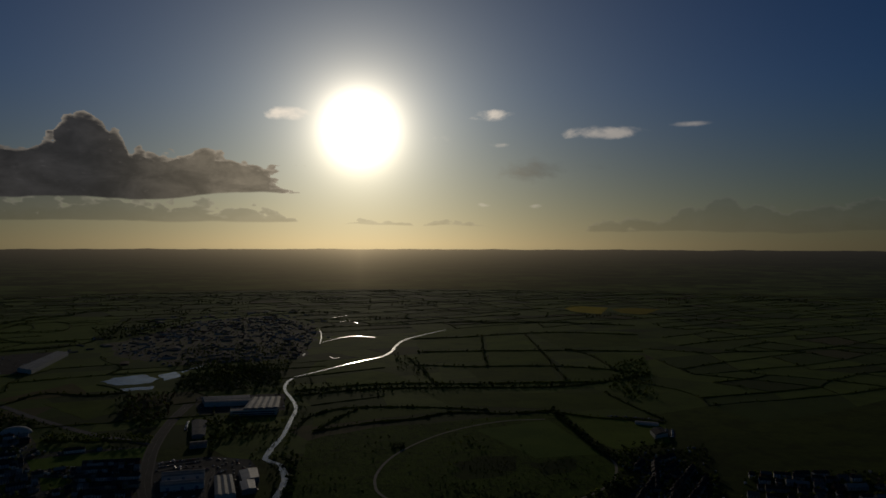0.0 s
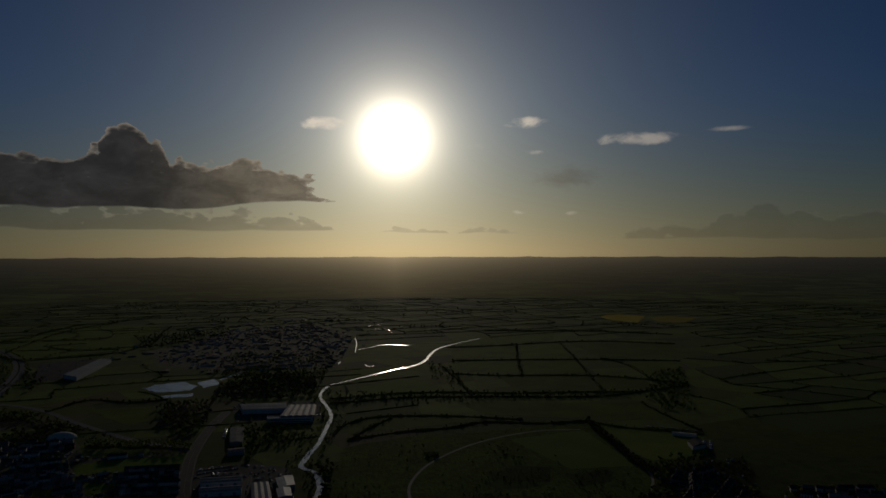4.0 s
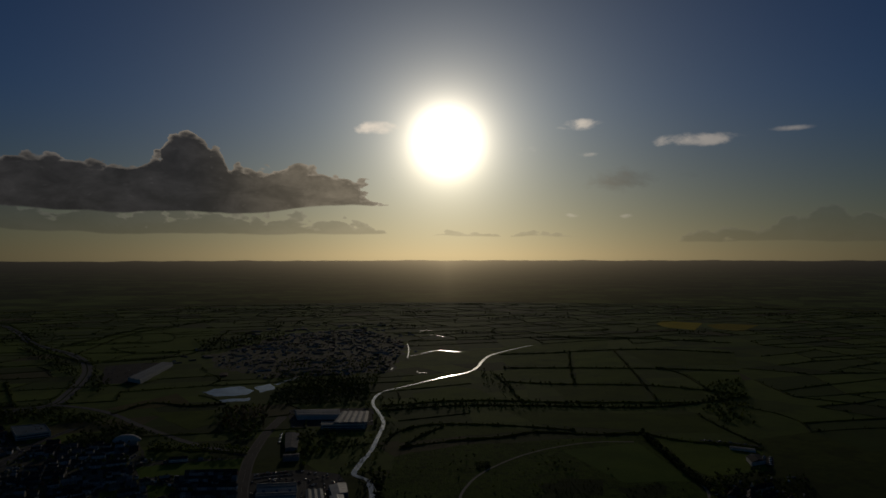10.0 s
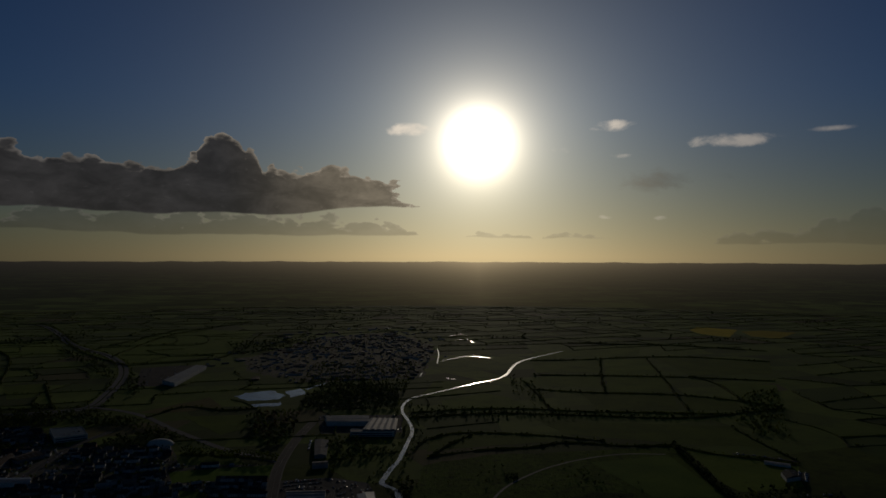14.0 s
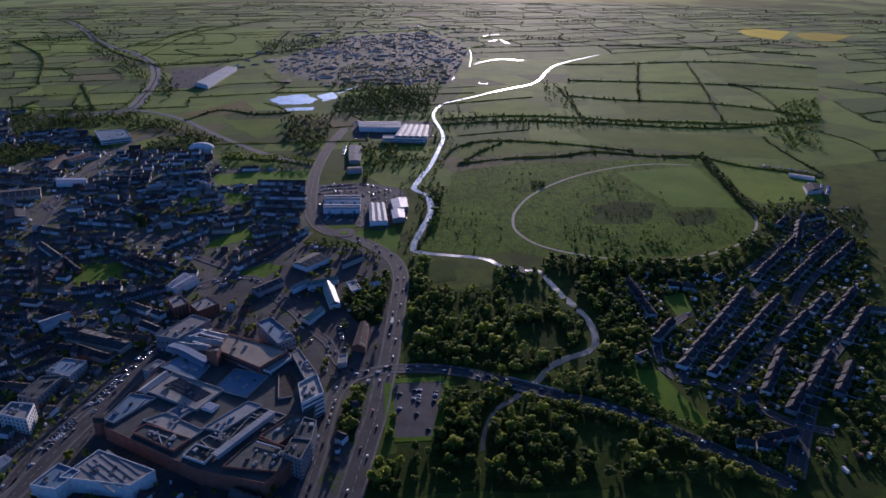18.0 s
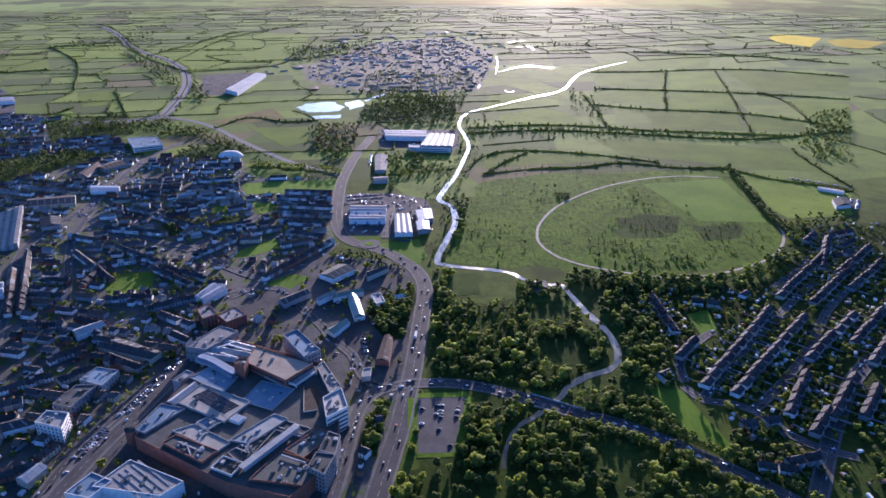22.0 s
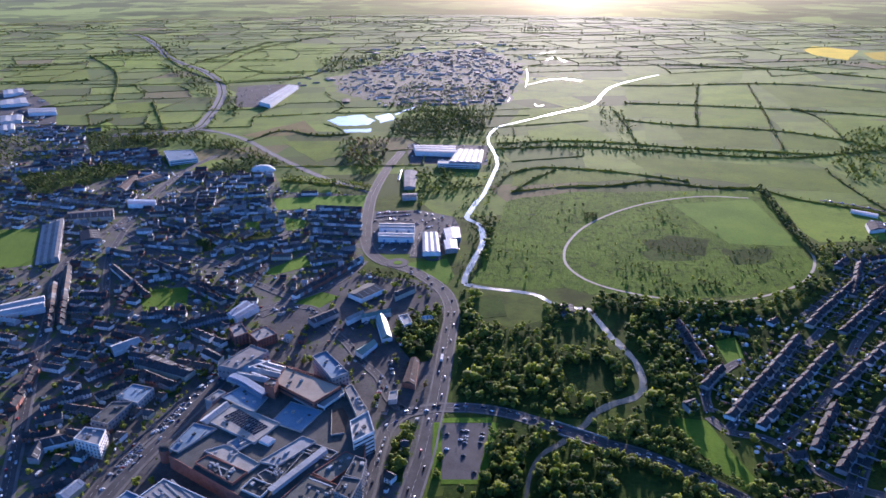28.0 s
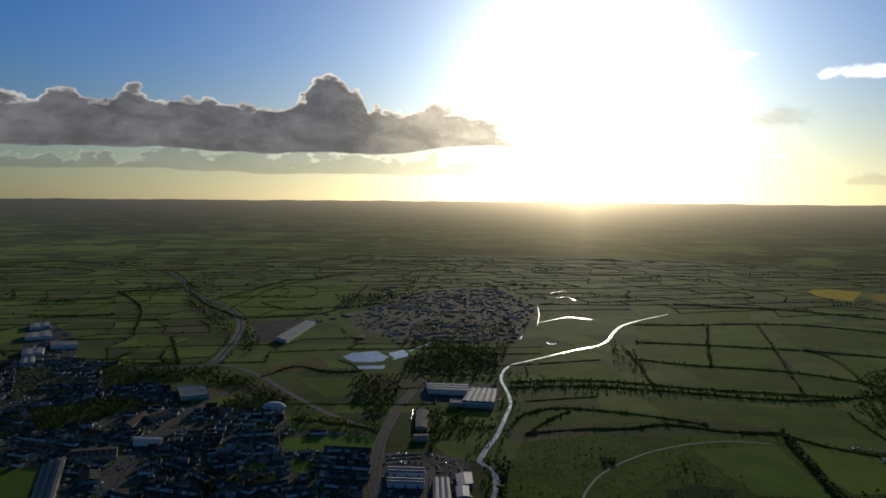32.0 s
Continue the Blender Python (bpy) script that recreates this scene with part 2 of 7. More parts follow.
def plain(name, dark, light, rough=0.8, spec=0.4, scale=0.25, metal=0.0, fine=2.5, vary=0.25):
    """A weathered surface: stains at one scale, grain at another, each object a little its own."""

    def build(n):
        p = n.position()
        f = n.m("MULTIPLY_ADD", n.noise(p, scale, 5, 0.6), 0.75, n.m("MULTIPLY", n.noise(p, fine, 3, 0.6), 0.45))
        c = n.mix(n.step(f, 0.35, 0.85), rgb(*dark), rgb(*light))
        r = n.add("ShaderNodeObjectInfo").outputs["Random"]
        c = n.mix(1.0, c, n.combine(*(3 * [n.m("MULTIPLY_ADD", r, vary, 1.0 - vary / 2)])), "MULTIPLY")
        return shader(n, c, rough, spec, metal, n.noise(p, fine, 3), 0.3, 0.05)

    return material(name, build)


def ground_build(n):
    """Rough grass and scrub between the fields."""
    p = n.position()
    f = n.m("MULTIPLY_ADD", n.noise(p, 0.004, 5, 0.6), 0.6, n.m("MULTIPLY", n.noise(p, 0.06, 5, 0.7), 0.5))
    c = n.mix(n.step(f, 0.38, 0.72), rgb(0.026, 0.044, 0.010), rgb(0.075, 0.11, 0.018))
    c = n.mix(n.step(n.noise(p, 0.018, 6, 0.65), 0.48, 0.64, 0.0, 0.7), c, rgb(0.022, 0.034, 0.010))
    return shader(n, c, 0.9, 0.01, 0.0, n.noise(p, 0.35, 4), 0.5, 0.5, 0.05, haze_tint=(0.80, 0.84, 0.46))


def fields_build(n):
    """Far fields: each its own green, a few of them brown or pale."""
    g = n.add("ShaderNodeNewGeometry")
    p, r = g.outputs["Position"], g.outputs["Random Per Island"]
    ramp = n.add("ShaderNodeValToRGB")
    cols = [(0.0, (0.060, 0.100, 0.014)), (0.22, (0.113, 0.165, 0.020)), (0.48, (0.145, 0.200, 0.025)), (0.66, (0.090, 0.130, 0.018)), (0.78, (0.045, 0.066, 0.013)), (0.90, (0.150, 0.200, 0.030)), (0.965, (0.120, 0.100, 0.045))]
    ramp.color_ramp.interpolation = "CONSTANT"
    while len(ramp.color_ramp.elements) < len(cols):
        ramp.color_ramp.elements.new(0.5)
    for e, (at, c) in zip(ramp.color_ramp.elements, cols):
        e.position, e.color = at, rgb(*c)
    n.put(ramp.inputs[0], r)
    f = n.m("MULTIPLY_ADD", n.noise(p, 0.014, 6, 0.65), 0.7, n.m("MULTIPLY", n.noise(p, 0.11, 4, 0.6), 0.3))
    c = n.mix(n.step(f, 0.42, 0.66, 0.0, 0.5), ramp.outputs[0], rgb(0.035, 0.055, 0.012))
    return shader(n, c, 0.9, 0.012, 0.0, n.noise(p, 0.35, 4), 0.5, 0.5, 0.052, haze_tint=(0.78, 0.86, 0.62))


def grass(name, dark, light, weeds=(0.02, 0.03, 0.008), amount=0.5, stripe=0.0, haze_sheen=0.05, tussock=0.0):
    def build(n):
        p = n.position()
        f = n.m("MULTIPLY_ADD", n.noise(p, 0.012, 5, 0.6), 0.6, n.m("MULTIPLY", n.noise(p, 0.25, 5, 0.7), 0.5))
        c = n.mix(n.step(f, 0.38, 0.72), rgb(*dark), rgb(*light))
        c = n.mix(n.m("MULTIPLY", n.step(n.noise(p, 0.06, 7, 0.7), 0.52, 0.66), amount), c, rgb(*weeds))
        r = n.add("ShaderNodeObjectInfo").outputs["Random"]
        c = n.mix(1.0, c, n.combine(*(3 * [n.m("MULTIPLY_ADD", r, 0.5, 0.75)])), "MULTIPLY")
        if stripe:
            x, y, z = n.split(p)
            s = n.m("SINE", n.m("MULTIPLY", n.m("MULTIPLY_ADD", x, 0.9, n.m("MULTIPLY", y, 0.25)), stripe))
            c = n.mix(n.step(s, -0.3, 0.3, 0.0, 0.22), c, rgb(*dark))
        if tussock:
            x, y, z = n.split(p)
            lumps = n.noise(n.combine(x, n.m("MULTIPLY", y, 0.45), 0.0), 0.16, 5, 0.7)
            c = n.mix(n.step(lumps, 0.5, 0.62, 0.0, 0.6), c, rgb(*weeds))
            return shader(n, c, 0.9, 0.008, 0.0, lumps, 1.0, 1.6, haze_sheen, haze_tint=(0.80, 0.86, 0.40))
        return shader(n, c, 0.9, 0.008, 0.0, n.noise(p, 0.4, 5), 0.6, 0.5, haze_sheen, haze_tint=(0.78, 0.85, 0.52))

    return material(name, build)


def leaves(name, dark, light, through_light=0.6):
    def build(n):
        g = n.add("ShaderNodeNewGeometry")
        r = n.add("ShaderNodeObjectInfo").outputs["Random"]
        f = n.m("MULTIPLY_ADD", g.outputs["Random Per Island"], 0.6, n.m("MULTIPLY", n.noise(g.outputs["Position"], 0.045, 3), 0.55))
        c = n.mix(n.step(n.m("MULTIPLY_ADD", r, 0.3, f), 0.3, 1.05), rgb(*dark), rgb(*light))
        d = shader(n, c, 0.8, 0.06, haze_sheen=0.42, haze_tint=(0.78, 0.83, 0.60))
        t = n.add("ShaderNodeBsdfTranslucent")
        n.put(t.inputs[0], n.mix(1.0, c, rgb(1.45, 1.45, 0.75), "MULTIPLY"))
        m = n.add("ShaderNodeMixShader")
        m.inputs[0].default_value = through_light
        n.put(m.inputs[1], d)
        n.put(m.inputs[2], t.outputs[0])
        return m.outputs[0]

    return material(name, build)


def water_build(n):
    p = n.position()
    return shader(n, n.mix(n.noise(p, 0.05, 4), rgb(0.012, 0.016, 0.012), rgb(0.04, 0.045, 0.03)), n.step(n.noise(p, 0.035, 4, 0.6), 0.42, 0.6, 0.09, 0.2), 0.5, 0.0,
                  n.m("MULTIPLY_ADD", n.noise(p, 0.9, 4, 0.6), 1.0, n.noise(p, 0.12, 3)), 0.3, 0.2)


def facade_glass(n):
    return shader(n, rgb(0.03, 0.04, 0.05), 0.12, 0.6)


GROUND = material("ground", ground_build)
FAR_FIELD = material("far_fields", fields_build)
WATER = material("water", water_build)
GLASS = material("window_glass", facade_glass)
PASTURE = grass("pasture", (0.070, 0.115, 0.013), (0.136, 0.195, 0.022), amount=0.3, haze_sheen=0.055)
MEADOW_GRASS = grass("meadow_grass", (0.040, 0.078, 0.010), (0.088, 0.145, 0.017), (0.020, 0.036, 0.009), 1.0, tussock=1.0, haze_sheen=0.03)
LAWN = grass("lawn", (0.06, 0.12, 0.013), (0.105, 0.18, 0.02), amount=0.1, stripe=0.0)
TURF = grass("striped_turf", (0.06, 0.12, 0.013), (0.10, 0.175, 0.02), amount=0.08, stripe=0.5)
STUBBLE = grass("stubble", (0.10, 0.085, 0.035), (0.16, 0.12, 0.05), (0.06, 0.07, 0.02), 0.5)
RAPE = grass("rapeseed_bloom", (0.42, 0.30, 0.012), (0.62, 0.44, 0.02), (0.25, 0.22, 0.02), 0.35)
SCRUB = grass("scrub_floor", (0.019, 0.036, 0.009), (0.050, 0.080, 0.016), amount=0.6, haze_sheen=0.025)
ASPHALT = plain("asphalt", (0.045, 0.046, 0.05), (0.085, 0.085, 0.088), 0.9, 0.1, 0.05, 0.0, 0.8)
PAVING = plain("paving", (0.085, 0.084, 0.082), (0.14, 0.137, 0.133), 0.9, 0.15, 0.08, 0.0, 0.9)
GRAVEL = plain("pale_gravel", (0.24, 0.22, 0.17), (0.38, 0.35, 0.28), 0.95, 0.3, 0.2, 0.0, 2.0)
TARMAC_YARD = plain("town_tarmac", (0.040, 0.042, 0.045), (0.105, 0.103, 0.10), 0.95, 0.05, 0.03, 0.0, 0.3)


def town_build(n):
    p = n.position()
    f = n.m("MULTIPLY_ADD", n.noise(p, 0.03, 5, 0.6), 0.75, n.m("MULTIPLY", n.noise(p, 0.3, 3, 0.6), 0.45))
    c = n.mix(n.step(f, 0.35, 0.85), rgb(0.042, 0.044, 0.047), rgb(0.11, 0.108, 0.105))
    g = n.mix(n.noise(p, 0.4, 4), rgb(0.03, 0.06, 0.012), rgb(0.075, 0.12, 0.02))
    c = n.mix(n.m("MULTIPLY", n.step(n.noise(p, 0.055, 4, 0.65), 0.52, 0.58), 0.85), c, g)
    return shader(n, c, 0.95, 0.05, 0.0, n.noise(p, 0.6, 3), 0.4, 0.2, 0.05)


TOWN_FLOOR = material("yards_and_gardens", town_build)
WHITE_PAINT = plain("worn_white_line", (0.25, 0.25, 0.24), (0.5, 0.5, 0.48), 0.8, 0.2, 0.6)
SLATE = plain("slate_roof", (0.030, 0.031, 0.034), (0.070, 0.070, 0.073), 0.85, 0.05, 0.3, 0.0, 1.6, 0.6)
TILE_RED = plain("brown_tile_roof", (0.06, 0.045, 0.038), (0.11, 0.078, 0.062), 0.9, 0.1, 0.3, 0.0, 1.6, 0.5)
RENDER_WHITE = plain("white_render", (0.42, 0.42, 0.40), (0.66, 0.65, 0.62), 0.85, 0.3, 0.3, 0.0, 1.0, 0.35)
RENDER_CREAM = plain("cream_render", (0.30, 0.27, 0.21), (0.46, 0.41, 0.33), 0.85, 0.3, 0.3, 0.0, 1.0, 0.35)
RENDER_GREY = plain("grey_render", (0.17, 0.17, 0.17), (0.29, 0.285, 0.28), 0.85, 0.3, 0.3, 0.0, 1.0, 0.4)
BRICK = plain("red_brick", (0.16, 0.06, 0.04), (0.28, 0.11, 0.075), 0.85, 0.3, 0.3, 0.0, 1.2, 0.3)
CONCRETE = plain("concrete", (0.22, 0.22, 0.21), (0.36, 0.35, 0.33), 0.85, 0.35, 0.15, 0.0, 1.5)
FELT_GREY = plain("grey_roof_felt", (0.13, 0.13, 0.13), (0.25, 0.24, 0.23), 0.9, 0.12, 0.08, 0.0, 0.8)
FELT_DARK = plain("dark_roof_felt", (0.045, 0.05, 0.048), (0.10, 0.105, 0.10), 0.9, 0.12, 0.08, 0.0, 0.8)
FELT_BROWN = plain("pale_brown_roof_felt", (0.20, 0.17, 0.135), (0.30, 0.26, 0.21), 0.9, 0.1, 0.08, 0.0, 0.8)
DARK_DECK = plain("dark_brown_deck", (0.030, 0.025, 0.022), (0.06, 0.05, 0.042), 0.9, 0.1, 0.2)
FELT_GREEN = plain("grey_green_roof_felt", (0.070, 0.078, 0.070), (0.135, 0.142, 0.128), 0.9, 0.12, 0.08, 0.0, 0.8)
FELT_SLATE_BROWN = plain("brownish_roof_felt", (0.10, 0.092, 0.082), (0.17, 0.158, 0.142), 0.9, 0.1, 0.08, 0.0, 0.8)
FELT_BEIGE = plain("beige_roof_felt", (0.20, 0.195, 0.175), (0.32, 0.305, 0.275), 0.9, 0.12, 0.07, 0.0, 0.8)
MOTORWAY = plain("pale_worn_asphalt", (0.11, 0.11, 0.112), (0.17, 0.168, 0.165), 0.9, 0.12, 0.05, 0.0, 0.8)
FELT_BLUE = plain("blue_grey_membrane", (0.085, 0.15, 0.21), (0.16, 0.24, 0.31), 0.85, 0.12, 0.06, 0.0, 0.8)
FELT_PALE = plain("pale_membrane", (0.17, 0.19, 0.20), (0.29, 0.30, 0.30), 0.85, 0.12, 0.06, 0.0, 0.8)
METAL_PALE = plain("pale_sheet_metal", (0.22, 0.24, 0.255), (0.36, 0.375, 0.38), 0.7, 0.12, 0.05, 0.0, 0.6)
METAL_GREEN = plain("green_sheet_metal", (0.08, 0.14, 0.115), (0.14, 0.22, 0.18), 0.45, 0.4, 0.08, 0.0, 0.6)
METAL_BLUE = plain("blue_sheet_metal", (0.12, 0.17, 0.25), (0.22, 0.28, 0.36), 0.6, 0.25, 0.08, 0.0, 0.6)
PANEL = plain("solar_panel", (0.012, 0.016, 0.03), (0.02, 0.025, 0.045), 0.2, 0.6, 0.5)
BARK = plain("bark", (0.04, 0.03, 0.02), (0.09, 0.07, 0.05), 0.9, 0.3, 0.8)
TYRE = plain("tyre_rubber", (0.015, 0.015, 0.015), (0.03, 0.03, 0.03), 0.9)
DOOR_PAINT = plain("door_paint", (0.05, 0.07, 0.10), (0.09, 0.12, 0.16), 0.5)
LEAF_A = leaves("leaves_mid_green", (0.035, 0.065, 0.012), (0.125, 0.175, 0.03))
LEAF_B = leaves("leaves_spring_green", (0.085, 0.115, 0.018), (0.22, 0.255, 0.045))
# hedge leaves paler than tree leaves, the lift of haze in their colour
HEDGE_LEAF = leaves("hedge_leaves", (0.09, 0.115, 0.045), (0.20, 0.23, 0.10), 0.78)
LEAF_C = leaves("leaves_dark_green", (0.026, 0.044, 0.013), (0.08, 0.11, 0.025))
LEAF_D = leaves("leaves_copper", (0.05, 0.038, 0.015), (0.11, 0.08, 0.03))
LEAF_E = leaves("blossom_pale", (0.10, 0.11, 0.07), (0.30, 0.28, 0.22))
CAR_PAINTS = [plain("car_paint_" + k, c, c, 0.25, 0.6, 0.5, m, 2.0, 0.1) for k, c, m in (
    ("white", (0.75, 0.75, 0.75), 0.0), ("silver", (0.45, 0.46, 0.47), 0.5), ("black", (0.02, 0.02, 0.022), 0.0), ("red", (0.30, 0.03, 0.025), 0.0), ("blue", (0.03, 0.06, 0.18), 0.0), ("grey", (0.16, 0.165, 0.17), 0.3))]


# ---- mesh helpers ----
class Shape:
    """Gathers boxes, prisms and quads into one mesh."""

    def __init__(self):
        self.v, self.f = [], []

    def poly(self, pts):
        k = len(self.v)
        self.v += [tuple(p) for p in pts]
        self.f.append(tuple(range(k, k + len(pts))))

    def prism(self, pts, z0, z1):
        """pts counter-clockwise seen from above."""
        k, n = len(self.v), len(pts)
        self.v += [(p[0], p[1], z0) for p in pts] + [(p[0], p[1], z1) for p in pts]
        self.f += [(k + i, k + (i + 1) % n, k + n + (i + 1) % n, k + n + i) for i in range(n)]
        self.f += [tuple(k + n + i for i in range(n)), tuple(k + n - 1 - i for i in range(n))]
        return self

    def box(self, cx, cy, z0, sx, sy, sz, turn=0.0):
        c, s = math.cos(turn), math.sin(turn)
        pts = [(cx + c * a - s * b, cy + s * a + c * b) for a, b in ((-sx / 2, -sy / 2), (sx / 2, -sy / 2), (sx / 2, sy / 2), (-sx / 2, sy / 2))]
        return self.prism(pts, z0, z0 + sz)

    def mesh(self, name, mat):
        me = bpy.data.meshes.new(name)
        me.from_pydata(self.v, [], self.f)
        me.materials.append(mat)
        return me


def part(name, shape, mat, parent, label=""):
    me = shape if isinstance(shape, bpy.types.Mesh) else shape.mesh(name, mat)
    ob = new(name, me)
    ob.parent = parent
    return tagged(ob, label)


def thing(name, label, category, group="", kind="", at=(0, 0, 0), turn=0.0):
    ob = new(name)
    ob.empty_display_size = 1.0
    ob.matrix_basis = pose(*at, 0, 0, math.degrees(turn))
    return tagged(ob, label, category, group, kind)


def solid(name, shape, mat, label, category, group="", kind=""):
    return tagged(new(name, shape if isinstance(shape, bpy.types.Mesh) else shape.mesh(name, mat)), label, category, group, kind)


def bulk_mesh(name, verts, quads, mat):
    """A large mesh from arrays: verts (n, 3), quads (m, 3 or 4)."""
    me = bpy.data.meshes.new(name)
    k = quads.shape[1]
    me.vertices.add(len(verts))
    me.vertices.foreach_set("co", verts.astype(np.float32).ravel())
    me.loops.add(quads.size)
    me.loops.foreach_set("vertex_index", quads.astype(np.int32).ravel())
    me.polygons.add(len(quads))
    me.polygons.foreach_set("loop_start", np.arange(0, quads.size, k, dtype=np.int32))
    me.update(calc_edges=True)
    me.materials.append(mat)
    return me


def spline(pts, gap=7.0):
    """A smooth line through the points, sampled every gap metres."""
    p = [Vector((*q, 0.0)) for q in pts]
    p = [2 * p[0] - p[1]] + p + [2 * p[-1] - p[-2]]
    out = []
    for a, b, c, d in zip(p, p[1:], p[2:], p[3:]):
        n = max(1, int((c - b).length / gap))
        for i in range(n):
            t = i / n
            out.append(0.5 * (2 * b + (c - a) * t + (2 * a - 5 * b + 4 * c - d) * t * t + (3 * b - a - 3 * c + d) * t ** 3))
    return out + [p[-2]]


def sides(line):
    """The unit vectors to the left of a line."""
    out = []
    for i in range(len(line)):
        d = line[min(i + 1, len(line) - 1)] - line[max(i - 1, 0)]
        out.append(Vector((-d.y, d.x, 0)).normalized() if d.length > 1e-6 else Vector((1, 0, 0)))
    return out


def strip(line, lo, hi, z0, z1, shape=None):
    """A raised band along a line, from lo to hi metres on its left; lo and hi may be lists."""
    shape = shape or Shape()
    k, left = len(shape.v), sides(line)
    lo = lo if isinstance(lo, list) else [lo] * len(line)
    hi = hi if isinstance(hi, list) else [hi] * len(line)
    for p, s, a, b in zip(line, left, lo, hi):
        for o, z in ((a, z0), (a, z1), (b, z1), (b, z0)):
            q = p + s * o
            shape.v.append((q.x, q.y, z))
    for i in range(len(line) - 1):
        j = k + 4 * i
        shape.f += [(j, j + 4, j + 5, j + 1), (j + 1, j + 5, j + 6, j + 2), (j + 2, j + 6, j + 7, j + 3)]
    return shape


def inside(poly, x, y):
    hit = np.zeros(np.shape(x), bool)
    for (x0, y0), (x1, y1) in zip(poly, poly[1:] + poly[:1]):
        if y0 != y1:
            hit ^= ((y0 > y) != (y1 > y)) & (x < (x1 - x0) * (y - y0) / (y1 - y0) + x0)
    return hit


def ccw(pts):
    area = sum(a[0] * b[1] - b[0] * a[1] for a, b in zip(pts, pts[1:] + pts[:1]))
    return list(pts) if area > 0 else list(pts)[::-1]


rng = np.random.default_rng(7)
# what is already built over, on a plan of 4 m squares
CELL, X0, Y0 = 4.0, -1300.0, 300.0
taken = np.zeros((650, 700), bool)
gx, gy = np.meshgrid(X0 + CELL * (np.arange(650) + 0.5), Y0 + CELL * (np.arange(700) + 0.5), indexing="ij")


def take(poly):
    taken[inside(poly, gx, gy)] = True


def take_line(line, half):
    for p in line:
        a, b = int((p.x - X0 - half) / CELL), int((p.x - X0 + half) / CELL) + 1
        c, d = int((p.y - Y0 - half) / CELL), int((p.y - Y0 + half) / CELL) + 1
        taken[max(a, 0):max(b, 0), max(c, 0):max(d, 0)] = True


def is_free(x, y):
    i, j = int((x - X0) / CELL), int((y - Y0) / CELL)
    return not (0 <= i < 650 and 0 <= j < 700 and taken[i, j])


# ---- plan, in metres; the camera hangs above the origin and y points along its view ----
RIVER_UPPER = [(661, 2516), (548, 2396), (462, 2286), (411, 2168), (368, 2036), (324, 1955), (262, 1900), (196, 1834), (132, 1766), (81, 1714), (57, 1649), (48, 1568), (58, 1472), (62, 1385), (48, 1288), (30, 1187), (8, 1106), (3, 1063), (20, 1041), (25, 1021), (25, 964), (12, 898), (1, 849), (0, 823)]
RIVER_LOWER = [(0, 823), (20, 814), (49, 807), (87, 797), (106, 775), (129, 762), (149, 759), (157, 728), (166, 690), (178, 654), (182, 622), (177, 591), (164, 576), (140, 564), (122, 548), (112, 533), (91, 510), (69, 490), (57, 465), (51, 437)]
POND_A = [(-357, 1763), (-332, 1804), (-278, 1834), (-233, 1762), (-246, 1712), (-315, 1703)]
POND_B = [(-240, 1815), (-205, 1851), (-181, 1791), (-215, 1738)]
POND_C = [(-297, 1662), (-228, 1677), (-230, 1642), (-287, 1634)]
POND_STREAM = [(-189, 1838), (-164, 1896), (-139, 1934)]
FAR_WATER_A = [(182, 2253), (205, 2470), (213, 2633)]
FAR_WATER_B = [(195, 2304), (298, 2417), (377, 2376)]
FAR_WATER_C = [(268, 2963), (324, 3069), (376, 3107)]
FAR_WATER_D = [(187, 1995), (195, 1965), (212, 1973)]
FAR_WATER_E = [(279, 2836), (354, 2918), (375, 2811)]
FAR_WATER_F = [(29, 3451), (59, 3344)]
FAR_WATER_G = [(114, 2024), (124, 2075)]
ROAD_MAIN = [(-50, 375), (-46, 396), (-43, 419), (-38, 451), (-32, 490), (-28, 534), (-24, 574), (-21, 624), (-17, 695), (-15, 735), (-17, 767), (-27, 802), (-45, 831), (-69, 859), (-95, 878), (-116, 892), (-136, 924), (-150, 979), (-158, 1051), (-165, 1178), (-157, 1336), (-139, 1472)]
ROAD_BRIDGE = [(-23, 554), (11, 554), (43, 547), (73, 533), (102, 518), (125, 506), (152, 495), (181, 476), (203, 459), (225, 439), (249, 417), (274, 390)]
ROAD_MALL = [(-25, 554), (-52, 544), (-67, 524), (-72, 496), (-74, 467), (-76, 432), (-79, 404), (-83, 374)]
ROAD_WEST = [(-338, 364), (-344, 383), (-355, 411), (-375, 455), (-406, 523), (-450, 619), (-489, 717), (-532, 807), (-552, 869), (-556, 930), (-546, 998), (-546, 1089), (-552, 1211), (-548, 1327), (-524, 1424)]
ROAD_TERRACE = [(-352, 655), (-327, 685), (-296, 710), (-257, 736), (-211, 771), (-176, 808), (-153, 850), (-140, 891)]
ROAD_RAILSIDE = [(-26, 554), (-52, 547), (-71, 567), (-85, 603), (-107, 632), (-127, 666), (-149, 696), (-168, 729), (-186, 750), (-220, 749), (-241, 726)]
ROAD_MOTOR = [(-1774, 3696), (-1622, 3573), (-1391, 3206), (-1217, 2887), (-1072, 2680), (-942, 2525), (-826, 2330), (-749, 2141), (-703, 1971), (-670, 1795), (-656, 1658), (-714, 1610), (-823, 1583)]
ROAD_LINK = [(-653, 1658), (-566, 1610), (-493, 1544), (-415, 1442), (-347, 1359), (-288, 1292), (-236, 1244), (-172, 1194)]
ROAD_PARADE = [(-294, 366), (-289, 387), (-283, 410), (-277, 445), (-271, 473), (-262, 506), (-254, 540), (-247, 575), (-239, 611)]
ROAD_PARADE_B = [(-300, 366), (-297, 387), (-294, 410), (-292, 451), (-284, 488), (-272, 533), (-263, 565)]
ROAD_EAST_A = [(228, 548), (240, 527), (267, 520), (284, 502), (294, 480), (312, 461), (337, 449)]
